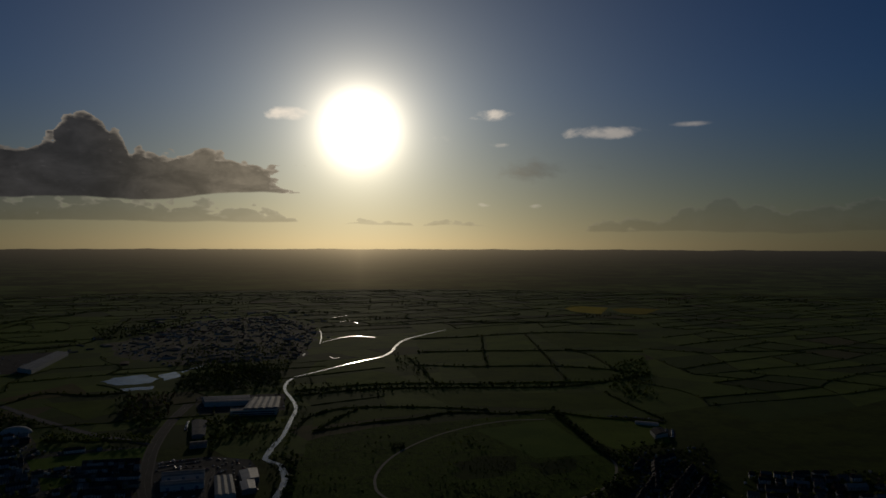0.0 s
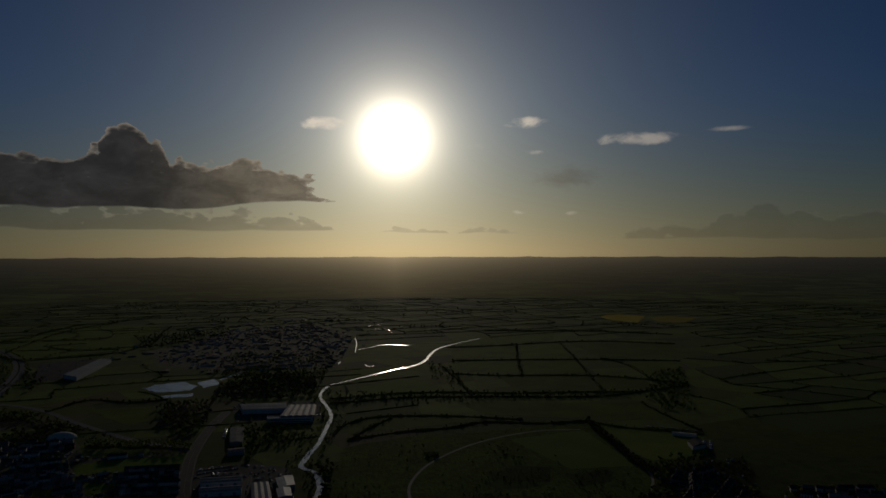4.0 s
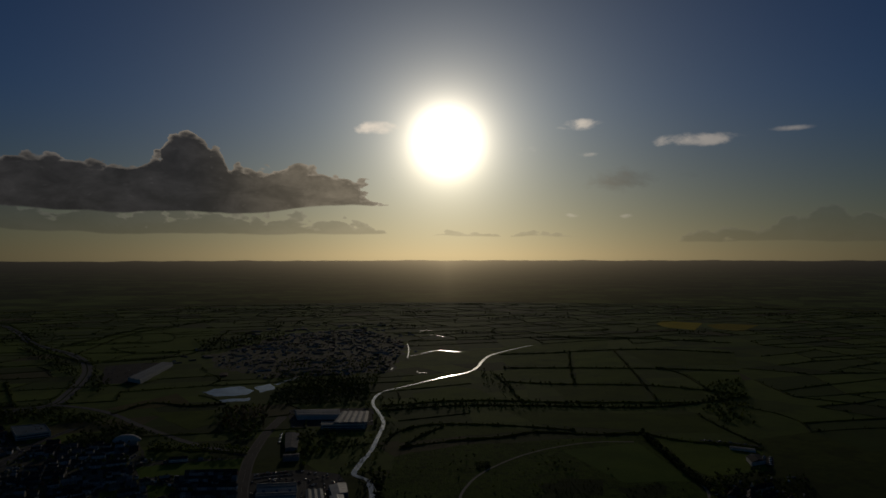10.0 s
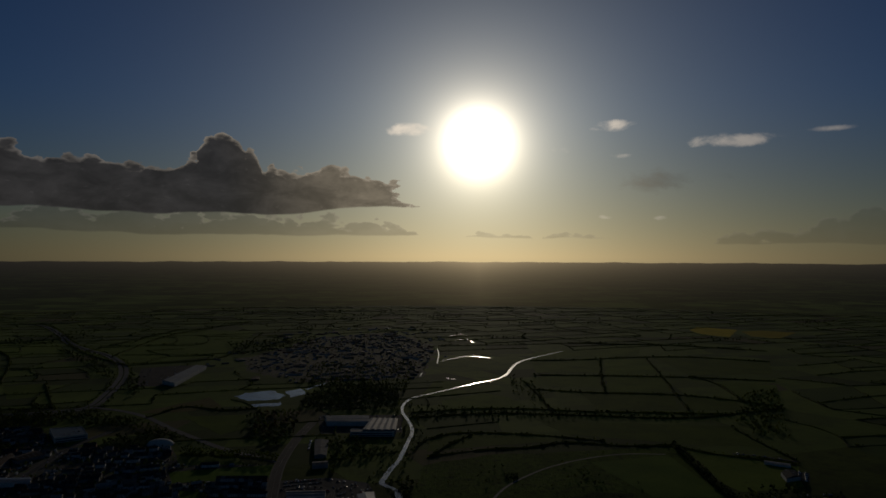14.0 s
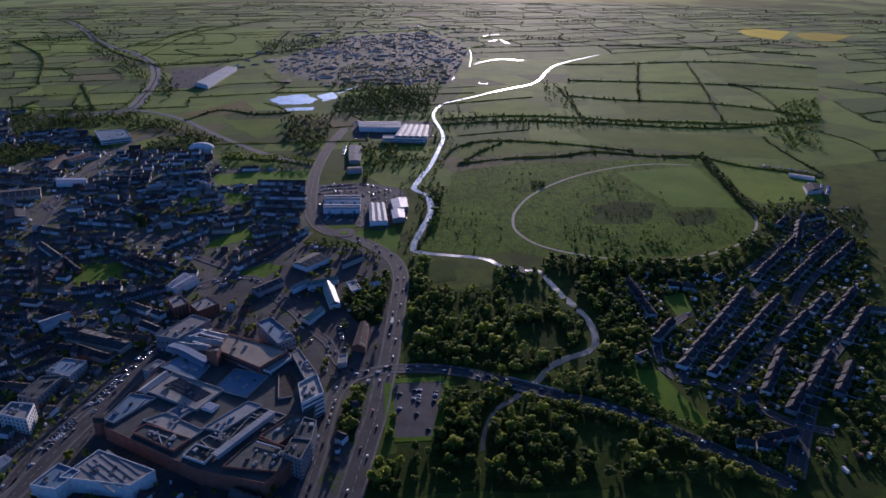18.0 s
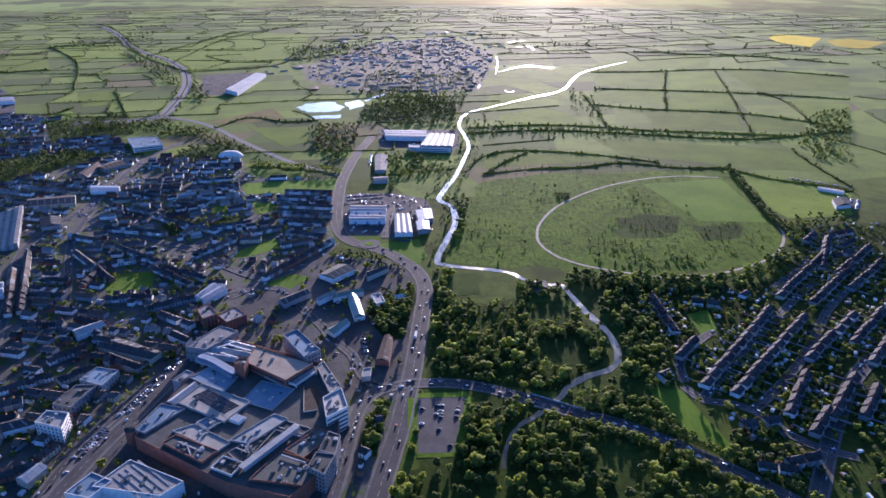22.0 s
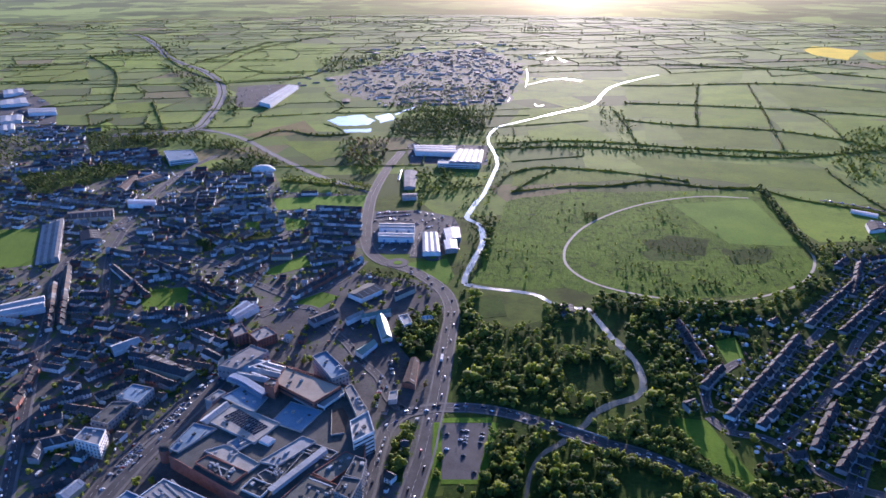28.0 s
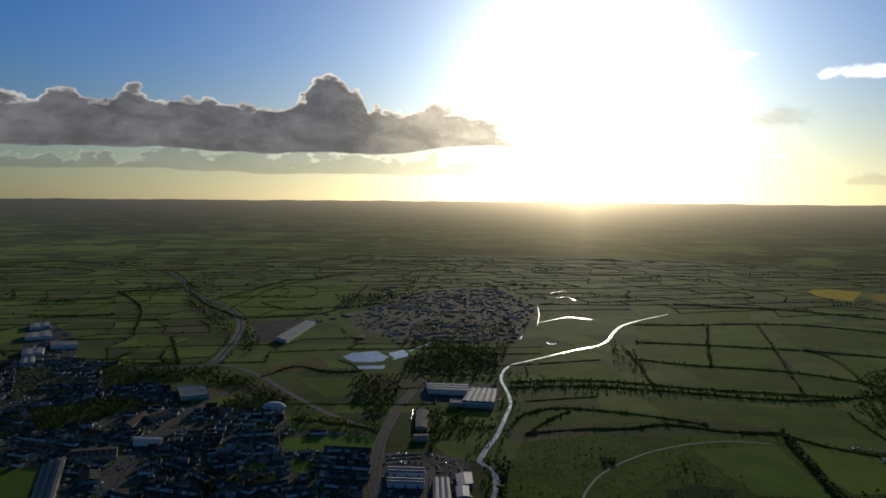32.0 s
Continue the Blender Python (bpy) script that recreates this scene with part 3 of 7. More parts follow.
ROAD_EAST_B = [(241, 531), (286, 586), (335, 638), (390, 698), (428, 739), (465, 775)]
ROAD_EAST_C = [(275, 509), (320, 551), (363, 598), (405, 652), (441, 700), (494, 755)]
ROAD_EAST_D = [(279, 400), (296, 426), (312, 451), (344, 497), (388, 554), (435, 601)]
ROAD_EAST_E = [(231, 556), (240, 594), (276, 636), (292, 647)]
ROAD_EAST_F = [(401, 751), (434, 782), (500, 848), (560, 923)]
ROAD_CROSS = [(-547, 1010), (-452, 923), (-392, 895), (-327, 869), (-274, 817), (-211, 771)]
ROAD_NORTHWEST = [(-424, 719), (-481, 844), (-509, 921), (-539, 1062)]
ROAD_CURVE = [(-336, 859), (-306, 929), (-264, 998), (-196, 1012), (-156, 979)]
LANE_INDUSTRIAL = [(-73, 908), (-73, 982), (-75, 1042), (-122, 1058), (-143, 1047)]
LANE_FARM = [(613, 1180), (652, 1161), (697, 1126)]
LOOP_PATH = [(494, 1187), (423, 1194), (348, 1172), (282, 1134), (225, 1083), (181, 1028), (152, 969), (141, 927), (140, 887), (155, 848), (180, 822), (212, 804), (251, 790), (290, 780), (341, 789), (391, 811), (435, 840), (470, 882), (493, 931), (500, 983)]
TOWN_WEST = [(-431, 358), (-1497, 1581), (-958, 1662), (-744, 1586), (-584, 1318), (-473, 1322), (-385, 1326), (-328, 1187), (-170, 1178), (-144, 895), (-154, 857), (-46, 826), (-20, 756), (-20, 695), (-27, 574), (-38, 490), (-45, 428), (-50, 373)]
TOWN_INDUSTRIAL = [(-158, 1091), (-75, 1103), (-22, 1070), (-8, 1020), (-9, 931), (-50, 903), (-98, 907), (-133, 926)]
TOWN_FACTORY = [(-132, 1535), (48, 1528), (41, 1376), (-115, 1377)]
CAR_PARK = [(-19, 531), (27, 533), (13, 456), (-17, 455)]
TOWN_EAST = [(246, 745), (444, 775), (531, 952), (672, 969), (358, 403), (267, 400), (256, 516), (224, 543), (240, 594), (226, 668)]
FAR_TOWN = [(-451, 2381), (-257, 3021), (52, 3222), (211, 2660), (115, 1984), (-167, 1933), (-389, 2131)]
ESTATE_FAR = [(-1432, 2128), (-1392, 2178), (-1125, 1889), (-999, 1660), (-1101, 1598)]
SHED_LOT = [(-723, 2210), (-648, 2264), (-540, 2269), (-554, 1915), (-639, 1911)]
SPORT_FIELD = [(350, 1149), (497, 1181), (491, 968), (389, 974)]
MEADOW = [(9, 829), (73, 1158), (187, 1209), (524, 1229), (484, 901), (412, 812), (193, 780), (129, 817), (92, 807)]
PITCH = [(-717, 986), (-658, 994), (-591, 858), (-655, 837)]
PLAYING_FIELD = [(-334, 1150), (-173, 1178), (-173, 1110), (-314, 1093)]
GREEN_A = [(-413, 787), (-351, 801), (-338, 751), (-382, 731)]
GREEN_B = [(-275, 849), (-226, 906), (-213, 873), (-253, 839)]
GREEN_C = [(-293, 1059), (-257, 1047), (-247, 987), (-276, 1002)]
GREEN_D = [(-351, 1033), (-326, 1039), (-320, 1003), (-339, 1004)]
GREEN_ROUNDABOUT = [(-87, 886), (-26, 904), (-16, 848), (-24, 819), (-59, 857)]
GREEN_E = [(-207, 752), (-188, 796), (-155, 781), (-178, 746)]
GREEN_F = [(-131, 912), (-75, 918), (-85, 894), (-113, 896)]
GREEN_EAST = [(194, 546), (224, 543), (243, 457), (227, 452), (202, 502)]
GREEN_CLOSE = [(276, 688), (303, 699), (300, 659), (285, 636), (276, 636)]
GREEN_G = [(-421, 1548), (-292, 1553), (-262, 1431), (-307, 1386)]
BROWN_FIELD = [(-522, 1596), (-410, 1754), (-353, 1625), (-483, 1576)]
YELLOW_A = [(1459, 3219), (1566, 3362), (1693, 3212), (1500, 2913), (1431, 3056)]
YELLOW_B = [(1675, 3138), (1792, 3180), (1904, 3080), (1682, 2846), (1618, 2950)]
CLEARING_A = [(97, 634), (152, 642), (151, 590), (107, 576)]
CLEARING_B = [(110, 716), (146, 721), (141, 667), (97, 669)]
CLEARING_C = [(133, 473), (173, 466), (180, 434), (118, 432)]
CLEARING_D = [(9, 783), (48, 794), (49, 738), (16, 729)]
FIELD_A = [(-1506, 2856), (-1292, 2968), (-1108, 2595), (-1239, 2485)]
FIELD_B = [(494, 2267), (736, 2309), (648, 2049), (460, 2057)]
FIELD_C = [(740, 2279), (891, 2316), (823, 2017), (653, 2001)]
FIELD_D = [(439, 1991), (630, 1984), (576, 1812), (402, 1844)]
FIELD_E = [(640, 1954), (803, 1962), (747, 1738), (575, 1748)]
FIELD_F = [(508, 1745), (724, 1696), (674, 1536), (487, 1547)]
FIELD_G = [(751, 1697), (840, 1603), (818, 1504), (693, 1537)]
FIELD_H = [(94, 1346), (259, 1338), (336, 1290), (184, 1262), (83, 1237)]
FIELD_I = [(327, 1461), (544, 1406), (721, 1373), (707, 1215), (545, 1257), (358, 1338)]
FIELD_J = [(146, 1670), (259, 1759), (313, 1701), (333, 1591), (143, 1547)]
FIELD_K = [(528, 1217), (596, 1165), (683, 1099), (630, 1000), (525, 984), (516, 1041)]
FIELD_L = [(-1051, 2598), (-921, 3377), (-562, 3290), (-531, 2495), (-781, 2278)]
FIELD_M = [(548, 2487), (1037, 2728), (899, 2390), (505, 2319)]
FIELD_N = [(935, 2339), (1274, 2208), (1159, 1993), (895, 1981)]
FIELD_O = [(909, 1873), (1064, 1814), (940, 1582), (866, 1604)]
FIELD_P = [(-981, 1934), (-895, 1978), (-797, 1797), (-884, 1759)]
FIELD_Q = [(-940, 1578), (-905, 1726), (-855, 1667), (-888, 1553)]
FIELD_R = [(-1665, 2567), (-1434, 2648), (-1259, 2342), (-1439, 2226)]
FIELD_S = [(-79, 1248), (-6, 1268), (-10, 1185), (-70, 1182)]
FIELD_T = [(152, 1947), (277, 1894), (130, 1728), (94, 1709)]
HEDGE_0 = [(81, 1205), (181, 1238), (265, 1248), (343, 1276), (439, 1246), (529, 1243)]
HEDGE_1 = [(87, 1316), (151, 1361), (260, 1346), (352, 1312), (417, 1279)]
HEDGE_2 = [(66, 1500), (216, 1526), (337, 1512), (453, 1489), (563, 1462), (677, 1454), (813, 1495), (911, 1527)]
HEDGE_3 = [(74, 1549), (222, 1576), (347, 1561), (463, 1527), (614, 1505), (749, 1483)]
HEDGE_4 = [(529, 1243), (517, 1133), (501, 1017), (497, 931)]
HEDGE_5 = [(539, 1237), (528, 1128), (513, 1018), (510, 952)]
HEDGE_6 = [(532, 1236), (583, 1179), (644, 1146), (690, 1112)]
HEDGE_7 = [(444, 2015), (590, 1998), (738, 1974), (879, 1943), (1009, 1899), (1093, 1868)]
HEDGE_8 = [(491, 2297), (673, 2306), (865, 2346), (1045, 2344), (1189, 2271), (1279, 2218)]
HEDGE_9 = [(742, 2330), (636, 1985), (564, 1730)]
HEDGE_10 = [(902, 2338), (815, 1993), (687, 1522)]
HEDGE_11 = [(889, 1966), (908, 1840), (861, 1593)]
HEDGE_12 = [(387, 1803), (522, 1746), (714, 1707), (821, 1644), (921, 1546)]
HEDGE_13 = [(395, 1885), (392, 1722), (376, 1523)]
HEDGE_14 = [(710, 1373), (701, 1263), (702, 1135)]
HEDGE_15 = [(-344, 1254), (-277, 1239), (-222, 1225), (-173, 1200)]
HEDGE_16 = [(751, 2756), (985, 2698), (1167, 2641), (1414, 2471)]
HEDGE_17 = [(81, 1198), (122, 1273), (178, 1350)]
HEDGE_18 = [(57, 1236), (81, 1308), (116, 1347)]
HEDGE_19 = [(-493, 1544), (-441, 1644), (-351, 1603), (-274, 1618)]
HEDGE_20 = [(-1525, 2871), (-1228, 2461), (-1007, 1973)]
HEDGE_21 = [(-1264, 2969), (-1051, 2598), (-774, 2258)]
HEDGE_22 = [(-1051, 2598), (-921, 3377)]
HEDGE_23 = [(-781, 2278), (-526, 2471), (-521, 3192)]
HEDGE_24 = [(-1439, 2226), (-1248, 2320)]
HEDGE_25 = [(-940, 1578), (-900, 1745)]
HEDGE_26 = [(-895, 1978), (-727, 1643)]
HEDGE_27 = [(-1665, 2567), (-1448, 2675)]
HEDGE_28 = [(-1514, 2872), (-1302, 3002)]
HEDGE_29 = [(-905, 2476), (-893, 3172), (-667, 3754)]
UNDER_A = [(97, 784), (146, 741), (177, 666), (180, 622), (165, 591), (130, 566), (92, 588), (94, 687)]
UNDER_B = [(215, 737), (246, 745), (232, 668), (234, 584), (190, 550), (172, 577), (194, 633)]
UNDER_C = [(161, 794), (247, 774), (326, 766), (406, 796), (471, 864), (478, 847), (420, 781), (317, 740), (240, 745), (163, 764)]
WOOD_0 = [(-7, 803), (16, 793), (19, 723), (51, 711), (105, 733), (101, 663), (145, 659), (166, 643), (162, 591), (110, 541), (90, 544), (43, 556), (-8, 563), (-8, 659)]
WOOD_1 = [(26, 515), (72, 521), (118, 495), (169, 469), (214, 438), (170, 436), (134, 476), (117, 434), (15, 431), (20, 463)]
WOOD_2 = [(154, 771), (176, 799), (249, 780), (328, 770), (412, 812), (488, 901), (517, 962), (535, 963), (509, 902), (420, 796), (329, 754), (220, 744)]
WOOD_3 = [(208, 751), (246, 745), (226, 645), (193, 582), (174, 550), (152, 545), (176, 582), (191, 622), (178, 703)]
WOOD_4 = [(114, 533), (147, 544), (185, 529), (227, 489), (250, 452), (238, 442), (196, 480), (152, 516)]
WOOD_5 = [(119, 498), (170, 470), (214, 437), (201, 436), (168, 462), (120, 491)]
WOOD_6 = [(-50, 533), (-41, 522), (-48, 454), (-60, 448), (-62, 489)]
WOOD_7 = [(-80, 719), (-29, 756), (-24, 721), (-36, 635), (-51, 634), (-75, 674)]
WOOD_8 = [(-23, 534), (-10, 537), (-16, 498), (-19, 455), (-24, 455)]
WOOD_9 = [(26, 523), (39, 516), (22, 450), (15, 450)]
WOOD_10 = [(-512, 1321), (-493, 1382), (-412, 1386), (-385, 1326), (-461, 1285)]
# hedged slope in long shadow; the trees filling it stand in for that dark band
SLOPE_SHADOW_TREES = [(70, 1622), (222, 1576), (463, 1527), (692, 1490), (670, 1436), (445, 1461), (211, 1487), (65, 1481)]
WOOD_12 = [(920, 1716), (1030, 1750), (772, 1266), (718, 1299), (740, 1414)]
WOOD_13 = [(-181, 1758), (-42, 1901), (46, 1737), (30, 1567), (-136, 1560), (-180, 1611)]
WOOD_14 = [(-289, 1553), (-177, 1584), (-162, 1336), (-196, 1260), (-247, 1372)]
WOOD_15 = [(-140, 1336), (-29, 1341), (26, 1269), (0, 1185), (-65, 1183), (-75, 1108), (-88, 1230)]
WOOD_16 = [(-902, 1607), (-766, 1671), (-652, 1488), (-790, 1413)]
WOOD_17 = [(-861, 1268), (-713, 1352), (-629, 1316), (-752, 1139)]
WOOD_18 = [(14, 1058), (51, 1086), (39, 965), (25, 883), (15, 882), (30, 964)]
WOOD_19 = [(376, 2036), (418, 1922), (413, 1693), (351, 1581), (333, 1781)]
WOOD_20 = [(-232, 2284), (131, 2301), (61, 1769), (-101, 1863), (-206, 2010)]
WOOD_21 = [(-155, 861), (-95, 874), (-31, 810), (-44, 794), (-99, 838), (-148, 843)]
WOOD_22 = [(-403, 958), (-298, 996), (-270, 952), (-375, 916)]
WOOD_23 = [(533, 985), (630, 1000), (606, 956), (522, 942)]
WOOD_24 = [(231, 461), (247, 479), (288, 467), (303, 441), (236, 439)]
WOOD_25 = [(-843, 1626), (-634, 1613), (-516, 1533), (-294, 1322), (-303, 1284), (-516, 1456), (-656, 1497), (-773, 1532)]
WOOD_26 = [(-783, 2257), (-613, 1912), (-579, 1740), (-647, 1838)]
WOOD_27 = [(-1168, 2704), (-914, 2393), (-771, 2140), (-741, 2001), (-893, 2232)]
WOOD_28 = [(-1077, 1561), (-976, 1523), (-869, 1469), (-838, 1367), (-940, 1342)]
WOOD_29 = [(-600, 2838), (-257, 3021), (-234, 2751), (-487, 2472)]
WOOD_30 = [(-341, 1261), (-173, 1207), (-175, 1184), (-334, 1233)]
WOOD_31 = [(123, 434), (185, 443), (226, 434), (250, 399), (76, 393)]
WOOD_32 = [(-21, 436), (15, 444), (84, 452), (116, 431), (109, 394), (-48, 388)]
WOOD_33 = [(176, 559), (204, 583), (236, 582), (231, 552), (192, 548)]
ROW_E0 = [(244, 543), (372, 695)]
ROW_E1 = [(267, 530), (402, 677)]
ROW_E2 = [(424, 706), (527, 810)]
ROW_E3 = [(393, 722), (514, 851)]
ROW_E4 = [(304, 501), (351, 567)]
ROW_E5 = [(337, 495), (395, 562)]
ROW_E6 = [(253, 486), (296, 494)]
ROW_E7 = [(250, 438), (279, 430)]
ROW_E8 = [(418, 641), (460, 683)]
ROW_E9 = [(542, 907), (588, 924)]
ROW_E10 = [(247, 726), (250, 640)]
ROW_E11 = [(236, 593), (266, 627)]
ROW_E12 = [(288, 714), (319, 702)]
ROW_E13 = [(349, 723), (366, 737)]
ROW_E14 = [(482, 800), (542, 903)]
ROW_E15 = [(542, 870), (569, 889)]
ROW_E16 = [(422, 581), (480, 644)]
ROW_E17 = [(366, 496), (407, 545)]
ROW_E18 = [(362, 588), (415, 641)]
ROW_E19 = [(486, 742), (569, 820)]
ROW_E20 = [(495, 786), (584, 871)]
ROW_E21 = [(424, 620), (495, 690)]
ROW_E22 = [(274, 439), (304, 446)]
ROW_E23 = [(312, 473), (344, 510)]
ROW_E24 = [(502, 886), (531, 916)]
ROW_E25 = [(513, 834), (550, 852)]
ROW_W0 = [(-473, 934), (-379, 916)]
ROW_W1 = [(-422, 988), (-348, 934)]
ROW_W2 = [(-417, 1038), (-383, 1031)]
ROW_W3 = [(-322, 692), (-268, 728)]
ROW_W4 = [(-144, 891), (-211, 772)]
ROW_W5 = [(-257, 1070), (-168, 1061)]
ROW_W6 = [(-244, 1032), (-162, 1023)]
ROW_W7 = [(-232, 996), (-157, 987)]
ROW_W8 = [(-231, 961), (-161, 953)]
ROW_W9 = [(-212, 919), (-158, 905)]
ROW_W10 = [(-459, 687), (-535, 847)]
ROW_W11 = [(-438, 599), (-421, 532)]
ROW_W12 = [(-469, 680), (-526, 795)]
ROW_W13 = [(-378, 586), (-354, 613)]
ROW_W14 = [(-397, 537), (-361, 562)]
ROW_W15 = [(-339, 614), (-281, 600)]
ROW_W16 = [(-322, 588), (-282, 574)]
ROW_W17 = [(-351, 553), (-332, 572)]
ROW_W18 = [(-366, 521), (-387, 512)]
ROW_W19 = [(-357, 913), (-323, 992)]
ROW_W20 = [(-317, 838), (-279, 896)]
ROW_W21 = [(-443, 798), (-369, 836)]
ROW_W22 = [(-475, 850), (-393, 768)]
ROW_W23 = [(-429, 870), (-355, 819)]
ROW_W24 = [(-356, 802), (-294, 756)]
ROW_W25 = [(-421, 751), (-421, 799)]
ROW_W26 = [(-417, 1150), (-353, 1168)]
ROW_W27 = [(-413, 1106), (-331, 1124)]
ROW_W28 = [(-390, 1065), (-320, 1081)]
ROW_W29 = [(-323, 935), (-271, 959)]
ROW_W30 = [(-277, 805), (-269, 858)]
ROW_W31 = [(-261, 917), (-225, 939)]
ROW_W32 = [(-372, 955), (-312, 925)]
ROW_W33 = [(-439, 656), (-396, 657)]
ROW_W34 = [(-386, 492), (-358, 497)]
ROW_W35 = [(-473, 608), (-454, 626)]
ROW_W36 = [(-437, 559), (-423, 569)]
ROW_W37 = [(-316, 437), (-308, 461)]
ROW_W38 = [(-336, 423), (-312, 437)]
ROW_W39 = [(-390, 670), (-353, 659)]
ROW_W40 = [(-484, 764), (-442, 766)]
ROW_W41 = [(-471, 727), (-428, 722)]
ROW_W42 = [(-378, 717), (-327, 723)]
ROW_W43 = [(-342, 802), (-281, 772)]
ROW_W44 = [(-510, 907), (-461, 888)]
ROW_W45 = [(-931, 1407), (-813, 1435)]
ROW_W46 = [(-871, 1345), (-768, 1370)]
ROW_W47 = [(-778, 1413), (-687, 1454)]
ROW_W48 = [(-881, 1285), (-826, 1326)]
ROW_W49 = [(-492, 1088), (-445, 1063)]
ROW_W50 = [(-475, 1022), (-430, 1000)]
ROW_W51 = [(-249, 1098), (-172, 1093)]
ROW_W52 = [(-422, 1231), (-372, 1241)]
B_OFFICE = [(-178, 559), (-175, 587), (-115, 556), (-135, 529)]
B_OFFICE_WING = [(-134, 532), (-114, 559), (-111, 550), (-126, 528)]
B_TOWER = [(-186, 550), (-182, 559), (-174, 556), (-175, 543)]
B_GLASSBOX = [(-152, 604), (-140, 615), (-111, 576), (-125, 564)]
B_PLAZA = [(-226, 544), (-210, 565), (-182, 545), (-188, 521)]
B_SOLAR = [(-224, 505), (-211, 533), (-161, 506), (-176, 478)]
B_BLUE_B = [(-170, 508), (-159, 539), (-127, 526), (-140, 495)]
B_ATRIUM = [(-234, 508), (-220, 538), (-213, 531), (-225, 503)]
B_RIBBED = [(-227, 578), (-212, 616), (-170, 597), (-179, 566)]
B_CINEMA = [(-246, 594), (-223, 635), (-202, 624), (-224, 588)]
B_BRICK = [(-217, 451), (-210, 461), (-171, 442), (-179, 428)]
B_PALE = [(-215, 467), (-200, 476), (-164, 453), (-171, 442)]
B_BLUE_C = [(-199, 476), (-185, 492), (-175, 484), (-187, 468)]
B_VENT = [(-165, 455), (-137, 489), (-124, 482), (-149, 450)]
B_GREEN_ROOF = [(-139, 410), (-122, 442), (-86, 425), (-97, 403)]
B_DARK_A = [(-163, 441), (-146, 462), (-131, 470), (-148, 425)]
B_DARK_B = [(-119, 443), (-97, 470), (-82, 462), (-103, 433)]
B_BLUE_ROOF_S = [(-252, 405), (-236, 434), (-187, 410), (-199, 395)]
B_BLUE_ROOF_T = [(-269, 398), (-259, 420), (-240, 411), (-249, 393)]
B_WHITE_BLOCK = [(-171, 423), (-165, 436), (-147, 428), (-153, 414)]
B_CANOPY = [(-246, 469), (-237, 504), (-214, 497), (-236, 464)]
B_STRIPED = [(-98, 502), (-84, 517), (-75, 489), (-91, 474)]
B_CORNER = [(-92, 437), (-87, 460), (-77, 455), (-78, 432)]
B_CORNER_B = [(-97, 418), (-93, 435), (-78, 432), (-83, 410)]
B_CRESCENT = [(-112, 557), (-107, 566), (-86, 526), (-94, 515)]
B_WHITE_W = [(-331, 477), (-329, 493), (-309, 490), (-305, 469)]
B_DEPOT = [(-278, 719), (-267, 752), (-245, 738), (-262, 706)]
B_HALL_W = [(-548, 698), (-565, 725), (-516, 757), (-498, 725)]
B_LIBRARY = [(-328, 547), (-321, 568), (-298, 562), (-303, 537)]
B_COURT = [(-334, 510), (-327, 538), (-308, 539), (-316, 505)]
B_SHOP_A = [(-333, 607), (-327, 628), (-272, 601), (-278, 586)]
B_SHOP_B = [(-326, 592), (-322, 599), (-281, 578), (-285, 568)]
B_SHOP_C = [(-381, 643), (-361, 663), (-350, 654), (-370, 630)]
B_SHOP_D = [(-278, 633), (-273, 643), (-252, 629), (-254, 617)]
B_SHOP_E = [(-373, 488), (-357, 495), (-337, 486), (-364, 472)]
B_SHOP_F = [(-365, 462), (-371, 488), (-359, 481), (-355, 461)]
B_SHOP_G = [(-318, 421), (-311, 437), (-300, 434), (-306, 415)]
B_YARD_A = [(-120, 725), (-88, 740), (-86, 731), (-119, 715)]
B_YARD_B = [(-76, 718), (-66, 724), (-59, 703), (-68, 696)]
B_YARD_C = [(-51, 728), (-41, 731), (-35, 722), (-48, 717)]
B_STATION = [(-88, 786), (-63, 803), (-62, 795), (-85, 770)]
B_SCHOOL = [(-145, 779), (-125, 809), (-101, 793), (-126, 764)]
B_SCHOOL_B = [(-138, 715), (-121, 735), (-117, 728), (-134, 707)]
B_WORKS = [(-181, 713), (-156, 738), (-147, 728), (-171, 700)]
B_RED_SHED = [(-60, 586), (-55, 632), (-46, 628), (-47, 582)]
B_GATEHOUSE = [(-71, 570), (-63, 573), (-63, 558), (-71, 556)]
B_FLATS = [(-261, 677), (-252, 690), (-236, 666), (-248, 655)]
B_FLATS_B = [(-236, 667), (-222, 685), (-205, 668), (-222, 651)]
B_FACTORY_W = [(-116, 1492), (-25, 1487), (-21, 1431), (-108, 1437)]
B_FACTORY_E = [(-19, 1459), (36, 1452), (29, 1357), (-35, 1362)]
B_FACTORY_F = [(-58, 1377), (30, 1368), (25, 1344), (-57, 1352)]
B_RETAIL_A = [(-135, 1021), (-79, 1021), (-78, 999), (-132, 999)]
B_RETAIL_B = [(-132, 981), (-77, 980), (-76, 960), (-129, 960)]
B_RETAIL_C = [(-65, 985), (-42, 986), (-35, 911), (-60, 910)]
B_RETAIL_D = [(-34, 1001), (-10, 1009), (-7, 968), (-28, 956)]
B_RETAIL_E = [(-32, 956), (-13, 959), (-11, 925), (-28, 920)]
B_TRADE = [(-112, 1169), (-86, 1173), (-85, 1152), (-110, 1148)]
B_TRADE_B = [(-121, 1314), (-95, 1307), (-92, 1208), (-112, 1208)]
B_BIGSHED = [(-580, 1942), (-562, 2210), (-525, 2192), (-536, 1897)]
B_EST_A = [(-1306, 1929), (-1264, 1981), (-1209, 1902), (-1268, 1869)]
B_EST_B = [(-1169, 1829), (-1102, 1846), (-1069, 1790), (-1134, 1774)]
B_EST_C = [(-1186, 1738), (-1140, 1760), (-1105, 1696), (-1143, 1669)]
